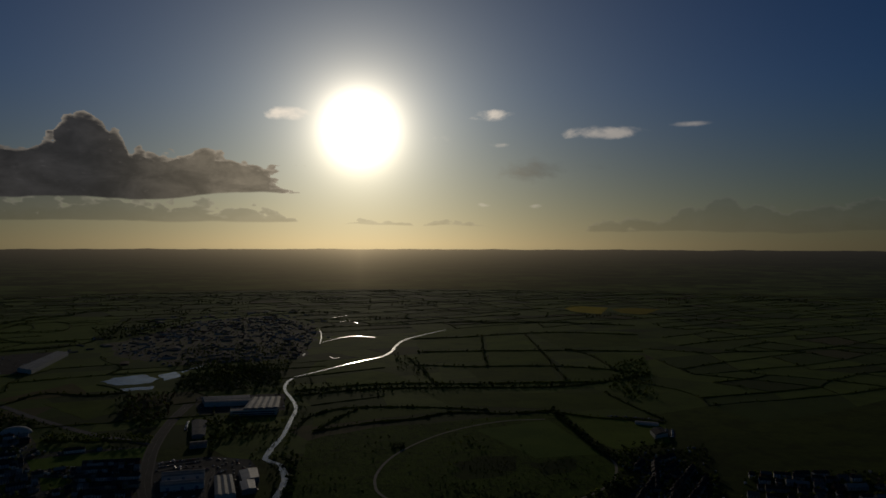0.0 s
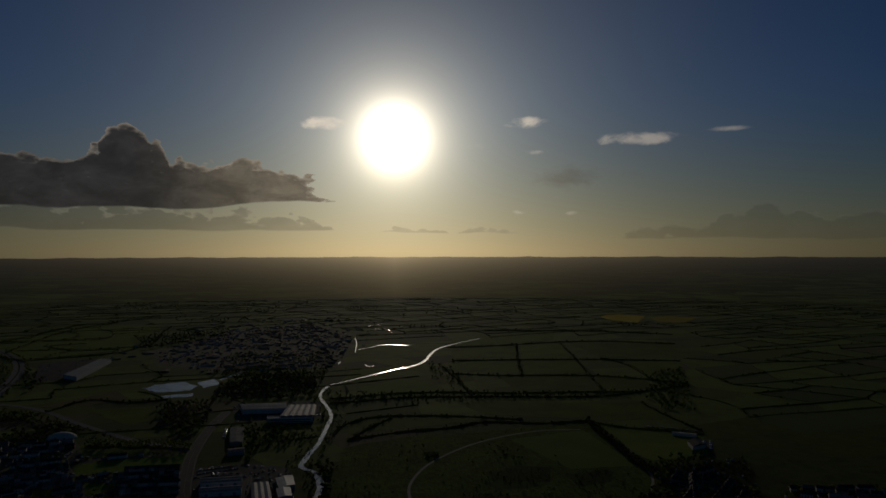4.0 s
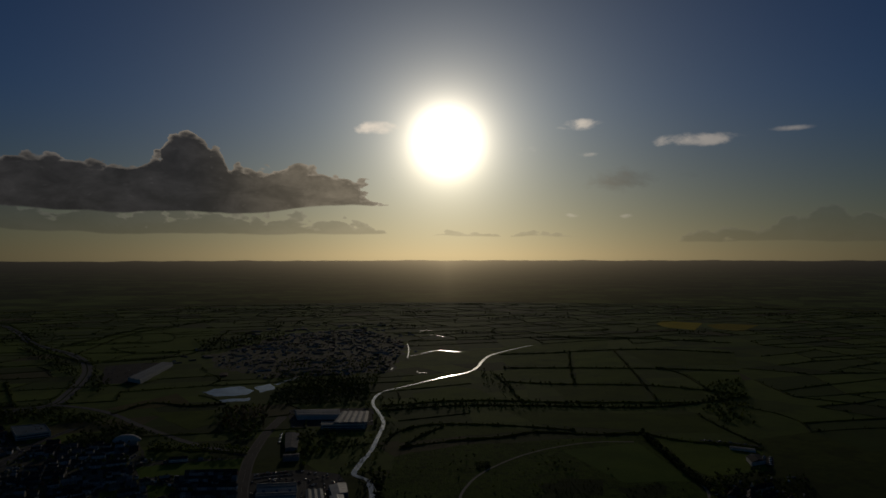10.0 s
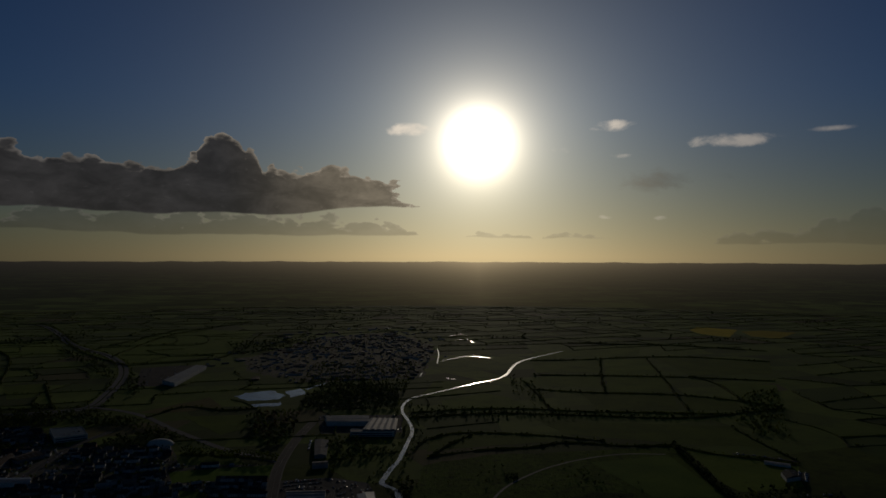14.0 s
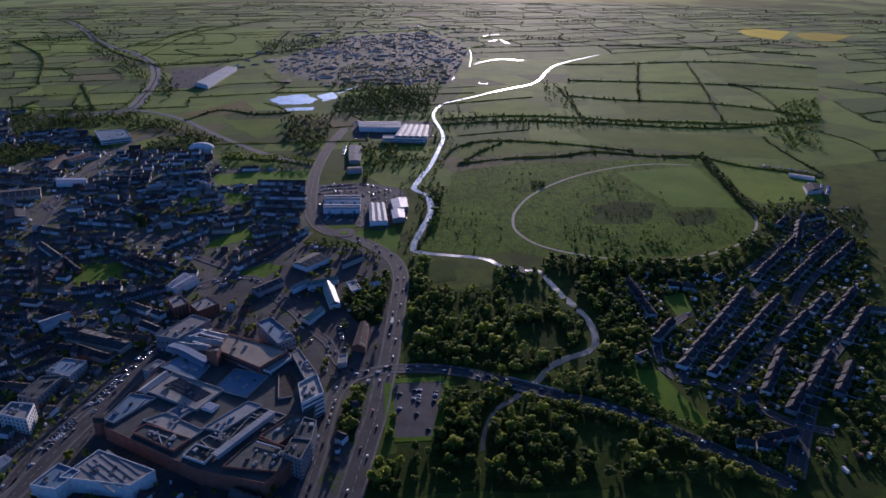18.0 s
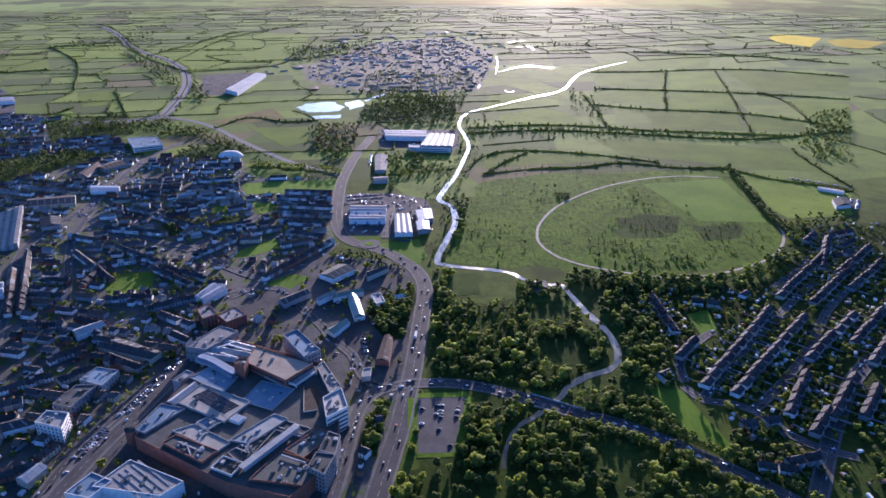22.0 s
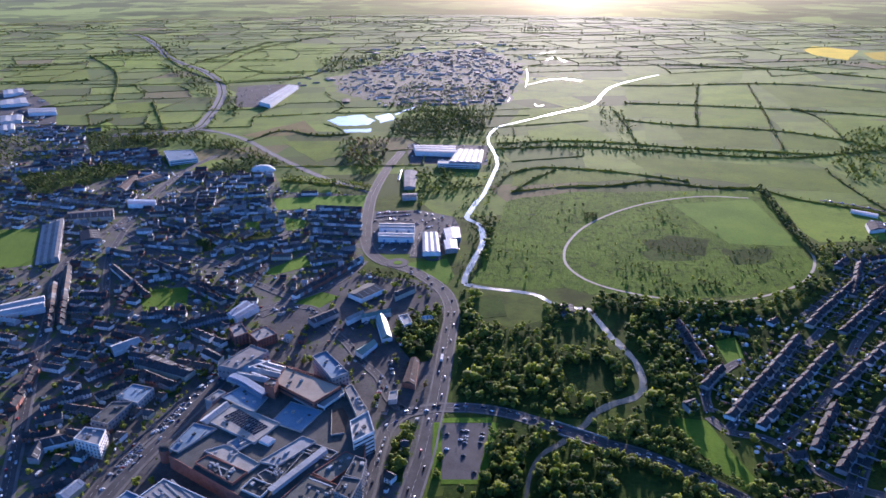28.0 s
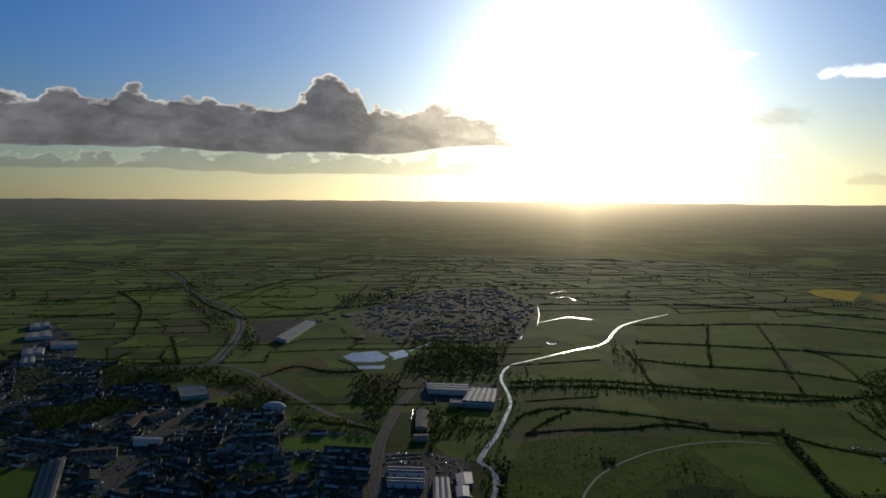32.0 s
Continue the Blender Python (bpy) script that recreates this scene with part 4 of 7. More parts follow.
B_EST_D = [(-1392, 2080), (-1355, 2120), (-1314, 2057), (-1348, 2011)]
B_EST_E = [(-1121, 1634), (-1101, 1659), (-1066, 1601), (-1086, 1578)]
B_COLLEGE = [(-635, 1418), (-579, 1429), (-545, 1369), (-593, 1342)]
B_MART = [(-614, 1224), (-597, 1271), (-566, 1247), (-593, 1211)]
B_MART_B = [(-627, 1183), (-630, 1259), (-613, 1245), (-604, 1168)]
B_MART_C = [(-577, 1119), (-527, 1116), (-517, 1093), (-564, 1091)]
B_BARRACK = [(-645, 1054), (-581, 1076), (-562, 1036), (-628, 1021)]
B_BARRACK_B = [(-583, 969), (-556, 977), (-537, 944), (-562, 932)]
B_MILL = [(114, 757), (131, 763), (132, 744), (116, 737)]
B_VILLA = [(207, 563), (218, 570), (223, 561), (211, 553)]
B_FARM = [(627, 1055), (656, 1064), (645, 1031), (617, 1023)]
GREEN_SHED_A = [(-104, 721), (-92, 725), (-79, 675), (-90, 670)]
GREEN_SHED_B = [(-116, 645), (-102, 665), (-94, 662), (-107, 636)]
STAND = [(-662, 1006), (-633, 1019), (-560, 869), (-588, 858)]
NEAR_FLOOR = [(-16, 420), (-15, 543), (27, 544), (72, 525), (151, 492), (226, 436), (346, 440), (325, 402), (-48, 388)]
SOLAR_QUAD = [(-214, 513), (-203, 525), (-169, 500), (-179, 488)]
MALL_BASE = [(-243, 461), (-231, 527), (-203, 613), (-108, 566), (-83, 499), (-79, 435), (-106, 393), (-156, 408)]
MALL_ZONE = [(-274, 396), (-255, 489), (-250, 575), (-211, 663), (-162, 665), (-116, 654), (-82, 553), (-74, 467), (-75, 404)]
YARD_ZONE = [(-152, 839), (-46, 826), (-20, 735), (-26, 560), (-74, 549), (-107, 632), (-147, 690), (-189, 676), (-224, 687), (-206, 749)]
PARADE_ZONE = [(-300, 395), (-301, 480), (-276, 541), (-248, 621), (-228, 616), (-240, 547), (-252, 481), (-261, 397)]
FACTORY_ZONE = [(-158, 1091), (55, 1543), (44, 1344), (-7, 921), (-135, 915)]
BRIDGE_ENDS = [(74, 532), (129, 505)]
BUSH_SPOTS = [(250, 873), (226, 906), (230, 855), (269, 847), (321, 1066), (320, 1103), (324, 841), (394, 898), (441, 909), (354, 868), (197, 857), (312, 894), (396, 861), (389, 926), (262, 963), (320, 934), (287, 932), (441, 881), (428, 959), (208, 1085)]
LONE_TREES = [(50, 928), (63, 897), (74, 933), (85, 943), (104, 944), (97, 948), (119, 923), (86, 898), (119, 886), (89, 873), (80, 840), (164, 1140), (183, 1128), (197, 1128), (151, 1083), (159, 1054), (170, 1096), (300, 1145), (354, 1181), (386, 1196), (197, 976), (219, 958), (288, 1065), (301, 1069), (316, 1072), (208, 890), (211, 842), (229, 835), (248, 832), (299, 845), (329, 886), (381, 932), (456, 926), (340, 1073), (387, 1031), (301, 1038), (255, 969), (267, 974)]
WOOD_34 = [(-238, 1962), (-73, 2006), (47, 1862), (40, 1560), (20, 1674), (-160, 1668), (-170, 1850)]
CAR_LOT = [(623, 1048), (649, 1085), (680, 1064), (653, 1020)]
B_LONG = [(634, 1116), (640, 1127), (673, 1105), (666, 1092)]
FAR_FRINGE = [(-620, 2300), (-420, 3300), (150, 3500), (330, 2700), (130, 1960), (-260, 1900), (-480, 2020)]
MOUNDS_A = [(269, 984), (324, 1005), (361, 988), (338, 926), (321, 929), (268, 948)]
MOUNDS_B = [(376, 955), (446, 957), (419, 907), (367, 896)]
HOLLOW = [(249, 940), (275, 946), (320, 925), (325, 914), (293, 905), (259, 909)]
COPSE = [(189, 1065), (211, 1066), (217, 1098), (194, 1097)]
BIG_BUSHES = [(221, 878), (239, 879), (264, 871), (265, 829), (315, 834), (323, 835), (327, 1108), (318, 1072), (325, 1039)]
TOWN_FAR_EAST = [(430, 470), (900, 430), (1050, 760), (640, 830), (470, 640)]
DUCT_PTS = [(-147, 419), (-114, 470)]
YARD_ROWS = [((-83, 534), (-82, 581), 2.9, 0.6), ((-114, 632), (-93, 655), 2.9, 0.6), ((-129, 620), (-110, 580), 2.9, 0.5), ((-77, 633), (-66, 582), 3, 0.5), ((-112, 711), (-121, 731), 2.9, 0.7), ((-170, 709), (-136, 697), 2.9, 0.6), ((-77, 693), (-66, 656), 3, 0.5), ((-143, 1065), (-87, 1080), 2.9, 0.8), ((-145, 1081), (-84, 1097), 2.9, 0.8), ((-130, 958), (-78, 955), 2.9, 0.6), ((-127, 1263), (-129, 1337), 2.9, 0.8), ((-104, 1230), (-109, 1338), 2.9, 0.7), ((-579, 1177), (-577, 1273), 2.9, 0.8), ((-583, 1161), (-574, 1251), 2.9, 0.7), ((-569, 773), (-555, 798), 2.9, 0.7), ((-579, 789), (-561, 809), 2.9, 0.7)]

# ---- ground, backdrop, water, roads ----
def build_ground():
    rings = [0, 150, 300, 450, 600, 800, 1000, 1300, 1600, 2000, 2500, 3000, 3500, 4000, 4500, 4960]
    v, f, n = [(0.0, 0.0, 0.0)], [], 96
    for r in rings[1:]:
        v += [(r * math.cos(a), r * math.sin(a), 0.0) for a in (2 * math.pi * i / n for i in range(n))]
    f += [(0, 1 + i, 1 + (i + 1) % n) for i in range(n)]
    for k in range(len(rings) - 2):
        a, b = 1 + k * n, 1 + (k + 1) * n
        f += [(a + i, b + i, b + (i + 1) % n, a + (i + 1) % n) for i in range(n)]
    s = Shape()
    s.v, s.f = v, f
    solid("ground", s, GROUND, "patchwork of green farmland reaching the horizon", "ground", kind="structure")


build_ground()


def patch(name, pts, mat, z, label, category="field", kind="structure", gap=30.0, wob=0.0):
    """A flat piece of land with a slightly uneven outline."""
    pts = ccw(pts)
    ring = []
    for (ax, ay), (bx, by) in zip(pts, pts[1:] + pts[:1]):
        n = max(1, int(math.hypot(bx - ax, by - ay) / gap))
        for i in range(n):
            x, y = ax + (bx - ax) * i / n, ay + (by - ay) * i / n
            ring.append((x + wob * noise.noise((x * 0.05, y * 0.05, 1)), y + wob * noise.noise((x * 0.05, y * 0.05, 7))))
    s = Shape()
    s.prism(ring, -0.3, z)
    return solid(name, s, mat, label, category, kind=kind)


for pts, label in ((TOWN_WEST, "dark tarmac and yards of the old town"), (TOWN_INDUSTRIAL, "tarmac yard of a retail park"), (TOWN_FACTORY, "yard round a factory by the river"),
                   (TOWN_EAST, "ground of a housing estate"), (TOWN_FAR_EAST, "gardens of an outlying housing estate"), (FAR_TOWN, "ground of a distant village"), (ESTATE_FAR, "ground of a distant industrial estate"), (SHED_LOT, "large empty car park by a distribution shed")):
    patch("pavement", pts, {id(TOWN_EAST): SCRUB, id(FAR_TOWN): TOWN_FLOOR, id(TOWN_FAR_EAST): SCRUB, id(TOWN_WEST): TOWN_FLOOR}.get(id(pts), TARMAC_YARD), 0.045 if pts is TOWN_FAR_EAST else 0.05, label, "paved ground", wob=45.0 if pts is FAR_TOWN else 6.0)
for pts, label in ((MALL_ZONE, "tarmac apron round the shopping centre"), (YARD_ZONE, "open tarmac yards and car parks by the station"), (PARADE_ZONE, "paved parade in front of shops")):
    patch("pavement", pts, TARMAC_YARD, {id(MALL_ZONE): 0.075, id(YARD_ZONE): 0.085, id(PARADE_ZONE): 0.095}[id(pts)], label, "paved ground", wob=3)
patch("meadow", MEADOW, MEADOW_GRASS, 0.06, "rough riverside meadow with tussocks and scattered bushes", "meadow", wob=8)
laid = []
patch("meadow", HOLLOW, SCRUB, 0.09, "dark sunken hollow in the meadow with a worn edge", "meadow", gap=8, wob=5)
patch("meadow", MOUNDS_A, SCRUB, 0.115, "rough mounds overgrown with scrub", "meadow", gap=10, wob=9)
patch("meadow", MOUNDS_B, SCRUB, 0.119, "rough mounds overgrown with scrub", "meadow", gap=10, wob=9)
patch("sports_field", SPORT_FIELD, LAWN, 0.125, "smooth bright green playing field in the meadow", "field", wob=1)
for pts, mat, label in ((FIELD_A, PASTURE, 0), (FIELD_B, PASTURE, 0), (FIELD_C, PASTURE, 0), (FIELD_D, PASTURE, 0), (FIELD_E, PASTURE, 0), (FIELD_F, PASTURE, 0), (FIELD_G, PASTURE, 0), (FIELD_H, PASTURE, 0), (FIELD_I, PASTURE, 0), (FIELD_J, PASTURE, 0),
                        (FIELD_K, PASTURE, 0), (FIELD_L, PASTURE, 0), (FIELD_M, PASTURE, 0), (FIELD_N, PASTURE, 0), (FIELD_O, PASTURE, 0), (FIELD_P, PASTURE, 0), (FIELD_Q, PASTURE, 0), (FIELD_R, PASTURE, 0), (FIELD_S, PASTURE, 0), (FIELD_T, PASTURE, 0),
                        (GREEN_G, PASTURE, 0), (BROWN_FIELD, STUBBLE, "brown stubble field beside the link road"), (YELLOW_A, RAPE, "rapeseed field in yellow bloom"), (YELLOW_B, RAPE, "rapeseed field in yellow bloom"),
                        (CLEARING_A, SCRUB, "rough clearing among the riverside trees"), (CLEARING_B, SCRUB, "rough clearing among the riverside trees"), (CLEARING_C, SCRUB, "dark allotment ground among trees"), (CLEARING_D, SCRUB, "small overgrown paddock beside the road")):
    lay = 0.101 + 0.0035 * len(laid)
    laid.append(1)
    patch("field", pts, mat, lay, label or "green pasture bounded by hedgerows", "field", wob=6)
for pts, mat, label in ((PITCH, TURF, "mown stadium pitch"), (PLAYING_FIELD, TURF, "mown playing field beside a row of trees"), (GREEN_A, LAWN, "sloping lawn among houses"), (GREEN_B, LAWN, "rough green behind terraced houses"), (GREEN_C, LAWN, "small green with bushes"),
                        (GREEN_D, LAWN, "small green among houses"), (GREEN_ROUNDABOUT, LAWN, "grass bank beside the roundabout"), (GREEN_E, LAWN, "lawn in front of a school"), (GREEN_F, LAWN, "grass verge by the retail park"), (GREEN_EAST, LAWN, "sunlit grass slope below the houses"), (GREEN_CLOSE, LAWN, "green in the middle of a housing close")):
    patch("lawn", pts, mat, 0.19, label, "lawn", wob=3)


# flat patches of dark scrub colour laid under the woods
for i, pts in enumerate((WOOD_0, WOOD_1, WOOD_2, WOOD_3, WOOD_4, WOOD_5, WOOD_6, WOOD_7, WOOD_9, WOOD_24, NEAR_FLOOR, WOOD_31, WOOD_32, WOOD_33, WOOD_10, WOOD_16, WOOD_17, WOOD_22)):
    patch("woodland_floor", pts, SCRUB, 0.066 + (0.034 if pts in (WOOD_6, WOOD_7, WOOD_10, WOOD_16, WOOD_17, WOOD_22) else 0) + 0.004 * i if pts is not WOOD_2 else 0.115, "dark undergrowth between riverside trees", "ground", wob=5)


def river(name, pts, widths, label):
    line = spline(pts, 6)
    n = len(line)
    half = [0.5 * np.interp(i / n * (len(widths) - 1), range(len(widths)), widths) * (1 + 0.4 * noise.noise((i * 0.13, 2, 0)) + 0.4 * noise.noise((i * 0.41, 5, 0))) for i in range(n)]
    other = [0.5 * np.interp(i / n * (len(widths) - 1), range(len(widths)), widths) * (1 + 0.4 * noise.noise((i * 0.15, 9, 0)) + 0.4 * noise.noise((i * 0.45, 7, 0))) for i in range(n)]
    take_line(line, max(widths) * 0.4)
    return solid(name, strip(line, [-h for h in half], other, 0.0, 0.17), WATER, label, "river", kind="structure")


river("water", RIVER_UPPER, [4, 8, 9, 7, 7, 6.5, 7, 9, 8], "wide shallow river glinting in the low sun")
river("water", RIVER_LOWER, [9, 7, 6, 8, 8, 7, 8, 5, 3], "narrow river winding between trees to the bridge")
river("water", POND_STREAM, [10, 6], "narrow channel leaving a pond")
for pts in (FAR_WATER_A, FAR_WATER_B, FAR_WATER_C, FAR_WATER_D, FAR_WATER_E, FAR_WATER_F, FAR_WATER_G):
    river("water", pts, [1.6, 3.4, 1.6], "distant backwater catching the sun")
for pts in (POND_A, POND_B, POND_C):
    take(pts)
    patch("water", pts, WATER, 0.17, "still pond reflecting the bright sky", "pond", gap=12, wob=10)

ROADS = {}


def road(name, pts, width, kerbs, label, z=0.2, mat=None, lines=True, verge=0.0):
    line = spline(pts, 8)
    h = width / 2
    z += 0.012 * len(ROADS) + 0.02
    take_line(line, h + 3)
    ob = solid(name, strip(line, -h, h, 0.0, z), mat or ASPHALT, label, "road", kind="structure")
    if kerbs:
        for a, b in ((h, h + kerbs), (-h - kerbs, -h)):
            part("kerbed_footway", strip(line, a, b, 0.0, z + 0.12), PAVING, ob, "pale paved footway behind a kerb")
    if lines:
        s = Shape()
        for i in range(0, len(line) - 1, 1):
            a, b = line[i], line[i].lerp(line[i + 1], 0.55)
            strip([a, b], -0.09, 0.09, z, z + 0.012, s)
        tagged(part("lane_marking", s, WHITE_PAINT, ob, "broken white centre line"), kind="stuff")
    ROADS[name + str(len(ROADS))] = line
    return line


main_line = road("road", ROAD_MAIN, 15, 2.0, "main road from the town to the roundabout")
bridge_line = road("road", ROAD_BRIDGE, 11, 2.0, "road leading over the river bridge", z=0.24)
mall_line = road("road", ROAD_MALL, 10, 2.5, "street beside the shopping centre")
west_line = road("road", ROAD_WEST, 9, 2.5, "long straight street of the old town")
road("road", ROAD_TERRACE, 8, 2.0, "street along a white terrace")
rail_line = road("road", ROAD_RAILSIDE, 7, 1.8, "back street behind the offices")
motor_line = road("road", ROAD_MOTOR, 27, 0, "dual carriageway curving through fields", mat=MOTORWAY)
median = solid("grass_verge", strip(motor_line, -1.6, 1.6, 0.2, 0.75), SCRUB, "planted median of the dual carriageway", "verge", kind="structure")
road("road", ROAD_LINK, 13, 0, "link road across fields", mat=MOTORWAY)
parade_line = road("road", ROAD_PARADE, 11, 3.0, "wide shopping parade with parked cars")
parade_b = road("road", ROAD_PARADE_B, 7, 3.0, "side lane of the parade lined with young trees", z=0.21)
east_lines = [road("road", p, 6.5, 1.6, "estate road between semi-detached houses") for p in (ROAD_EAST_A, ROAD_EAST_B, ROAD_EAST_C, ROAD_EAST_E, ROAD_EAST_F)]
east_lines.append(road("road", ROAD_EAST_D, 11, 2.0, "wide avenue at the edge of the estate"))
for p in (ROAD_CROSS, ROAD_NORTHWEST, ROAD_CURVE):
    road("road", p, 7, 1.8, "residential street between terraces")
road("road", LANE_INDUSTRIAL, 7, 1.5, "access road of the retail park")
road("road", LANE_FARM, 5, 0, "farm lane beside a hedge", lines=False)
loop = spline(LOOP_PATH, 8)
solid("path", strip(loop, -1.9, 1.9, 0.0, 0.18), GRAVEL, "pale gravel path looping through the meadow", "path", kind="structure")


def ring_of(cx, cy, r, n=28):
    return [(cx + r * math.cos(2 * math.pi * i / n), cy + r * math.sin(2 * math.pi * i / n)) for i in range(n)]


def roundabout(cx, cy, r):
    t = thing("roundabout", "small roundabout with a grassed island", "roundabout", kind="structure", at=(cx, cy, 0))
    part("carriageway", Shape().prism(ring_of(0, 0, r), 0.0, 0.62), ASPHALT, t, "ring of asphalt")
    part("island", Shape().prism(ring_of(0, 0, r * 0.42), 0.0, 0.8), LAWN, t, "grassed island with a kerb")


roundabout(-93, 886, 15)
roundabout(-45, 905, 11)

# bridge over the river
deck = [p for p in bridge_line if BRIDGE_ENDS[0][0] < p.x < BRIDGE_ENDS[1][0]]
bridge = thing("bridge", "concrete road bridge with pale parapets over the river", "bridge")
part("deck", strip(deck, -7.6, 7.6, -0.9, 0.22), CONCRETE, bridge, "concrete deck")
for a in (-8.4, 7.6):
    part("parapet", strip(deck, a, a + 0.8, 0.0, 1.6), CONCRETE, bridge, "pale concrete parapet")
for k in (len(deck) // 3, 2 * len(deck) // 3):
    d = sides(deck)[k]
    part("pier", Shape().box(deck[k].x, deck[k].y, -3.0, 1.2, 14, 2.2, math.atan2(d.y, d.x) - math.pi / 2), CONCRETE, bridge)

patch("car_park", CAR_PARK, ASPHALT, 0.2, "small surface car park beside the junction", "car park", wob=0)
park = ccw(CAR_PARK)
for k in range(4):
    a, b = Vector((*park[k], 0)), Vector((*park[(k + 1) % 4], 0))
    solid("grass_verge", strip([a, a.lerp(b, 0.33), a.lerp(b, 0.66), b], -5 - k, 0.5, 0.0, 0.3 + 0.01 * k), LAWN, "bright grass verge round the car park", "verge", kind="structure")
for poly in (CAR_PARK, MEADOW, PITCH, PLAYING_FIELD, GREEN_A, GREEN_B, GREEN_C, GREEN_D, GREEN_E, GREEN_F, GREEN_ROUNDABOUT, GREEN_EAST, GREEN_CLOSE):
    take(poly)


# ---- large buildings ----
def lerp(a, b, t):
    return (a[0] + (b[0] - a[0]) * t, a[1] + (b[1] - a[1]) * t)


def inset(pts, d):
    """A convex outline moved inwards by about d metres."""
    out, n = [], len(pts)
    for i in range(n):
        p, a, b = Vector(pts[i]), Vector(pts[i - 1]), Vector(pts[(i + 1) % n])
        u, v = (a - p).normalized(), (b - p).normalized()
        turn = max(0.35, abs(u.x * v.y - u.y * v.x))
        q = p + (u + v) * d / turn
        out.append((q.x, q.y))
    return out


def wall_openings(t, pts, h, storeys, pitch, mat=None, size=(1.5, 1.6), band=False, lift=1.2, faces=None):
    """Windows set proud on each wall, storey by storey."""
    n = len(pts)
    step = (h - 0.6) / storeys
    for i in range(n):
        if faces and i not in faces:
            continue
        a, b = pts[i], pts[(i + 1) % n]
        ln = math.hypot(b[0] - a[0], b[1] - a[1])
        ang = math.atan2(b[1] - a[1], b[0] - a[0])
        for s in range(storeys):
            z = s * step + lift
            if band:
                m = lerp(a, b, 0.5)
                part("window_band", Shape().box(m[0], m[1], z, ln * 0.92, 0.24, size[1], ang), mat or GLASS, t, "long dark ribbon window")
            else:
                k = max(1, int(ln / pitch))
                for j in range(k):
                    m = lerp(a, b, (j + 0.5) / k)
                    part("window", Shape().box(m[0], m[1], z, size[0], 0.24, size[1], ang), mat or GLASS, t)


blocks = []


def block(name, pts, h, wall, roof, label, category="building", parapet=0.7, storeys=0, pitch=4.0, band=False, units=0, seed=0, unit_mat=None, z0=0.0, group="", win=(1.5, 1.6), lights=0):
    """A flat-roofed block: walls with a parapet, the roof surface, windows, roof plant."""
    pts = ccw(pts)
    take(pts)
    blocks.append(name)
    h += 0.045 * (len(blocks) % 13)
    r = random.Random(seed + int(abs(pts[0][0])))
    t = thing(name, label, category, group)
    inner = inset(pts, 0.5)
    s = Shape()
    k, n = 0, len(pts)
    s.v += [(*p, z0) for p in pts] + [(*p, h + parapet) for p in pts] + [(*p, h + parapet) for p in inner] + [(*p, h - 0.4) for p in inner]
    for i in range(n):
        j = (i + 1) % n
        s.f += [(i, j, n + j, n + i), (n + i, n + j, 2 * n + j, 2 * n + i), (2 * n + i, 2 * n + j, 3 * n + j, 3 * n + i)]
    part("wall", s, wall, t)
    part("roof", Shape().prism(inner, h - 0.5, h), roof, t)
    if storeys:
        wall_openings(t, pts, h, storeys, pitch, band=band, size=win)
    c = (sum(p[0] for p in pts) / n, sum(p[1] for p in pts) / n)
    ang = math.atan2(pts[1][1] - pts[0][1], pts[1][0] - pts[0][0])
    for _ in range(units):
        a, b = r.random() * 0.7 + 0.15, r.random() * 0.7 + 0.15
        q = lerp(lerp(pts[0], pts[1], a), lerp(pts[3 % n], pts[2], a), b)
        ux, uy, uz = r.uniform(1.2, 4), r.uniform(1.2, 3), r.uniform(0.8, 2.0)
        u = part("roof_unit", Shape().box(q[0], q[1], h, ux, uy, uz, ang), unit_mat or r.choice([METAL_PALE, CONCRETE, FELT_DARK]), t, "boxy rooftop plant unit")
        if r.random() < 0.5:
            part("fan_grille", Shape().prism(ring_of(q[0], q[1], 0.36 * min(ux, uy), 10), h + uz, h + uz + 0.12), FELT_DARK, u, "round dark fan grille")
    for i in range(lights):
        q = lerp(lerp(pts[0], pts[1], (i + 0.5) / lights), lerp(pts[3], pts[2], (i + 0.5) / lights), 0.5)
        ln = math.hypot(pts[3][0] - pts[0][0], pts[3][1] - pts[0][1])
        part("rooflight", Shape().box(q[0], q[1], h, 1.6, ln * 0.8, 0.35, ang), FELT_PALE, t, "long pale rooflight strip")
    return t


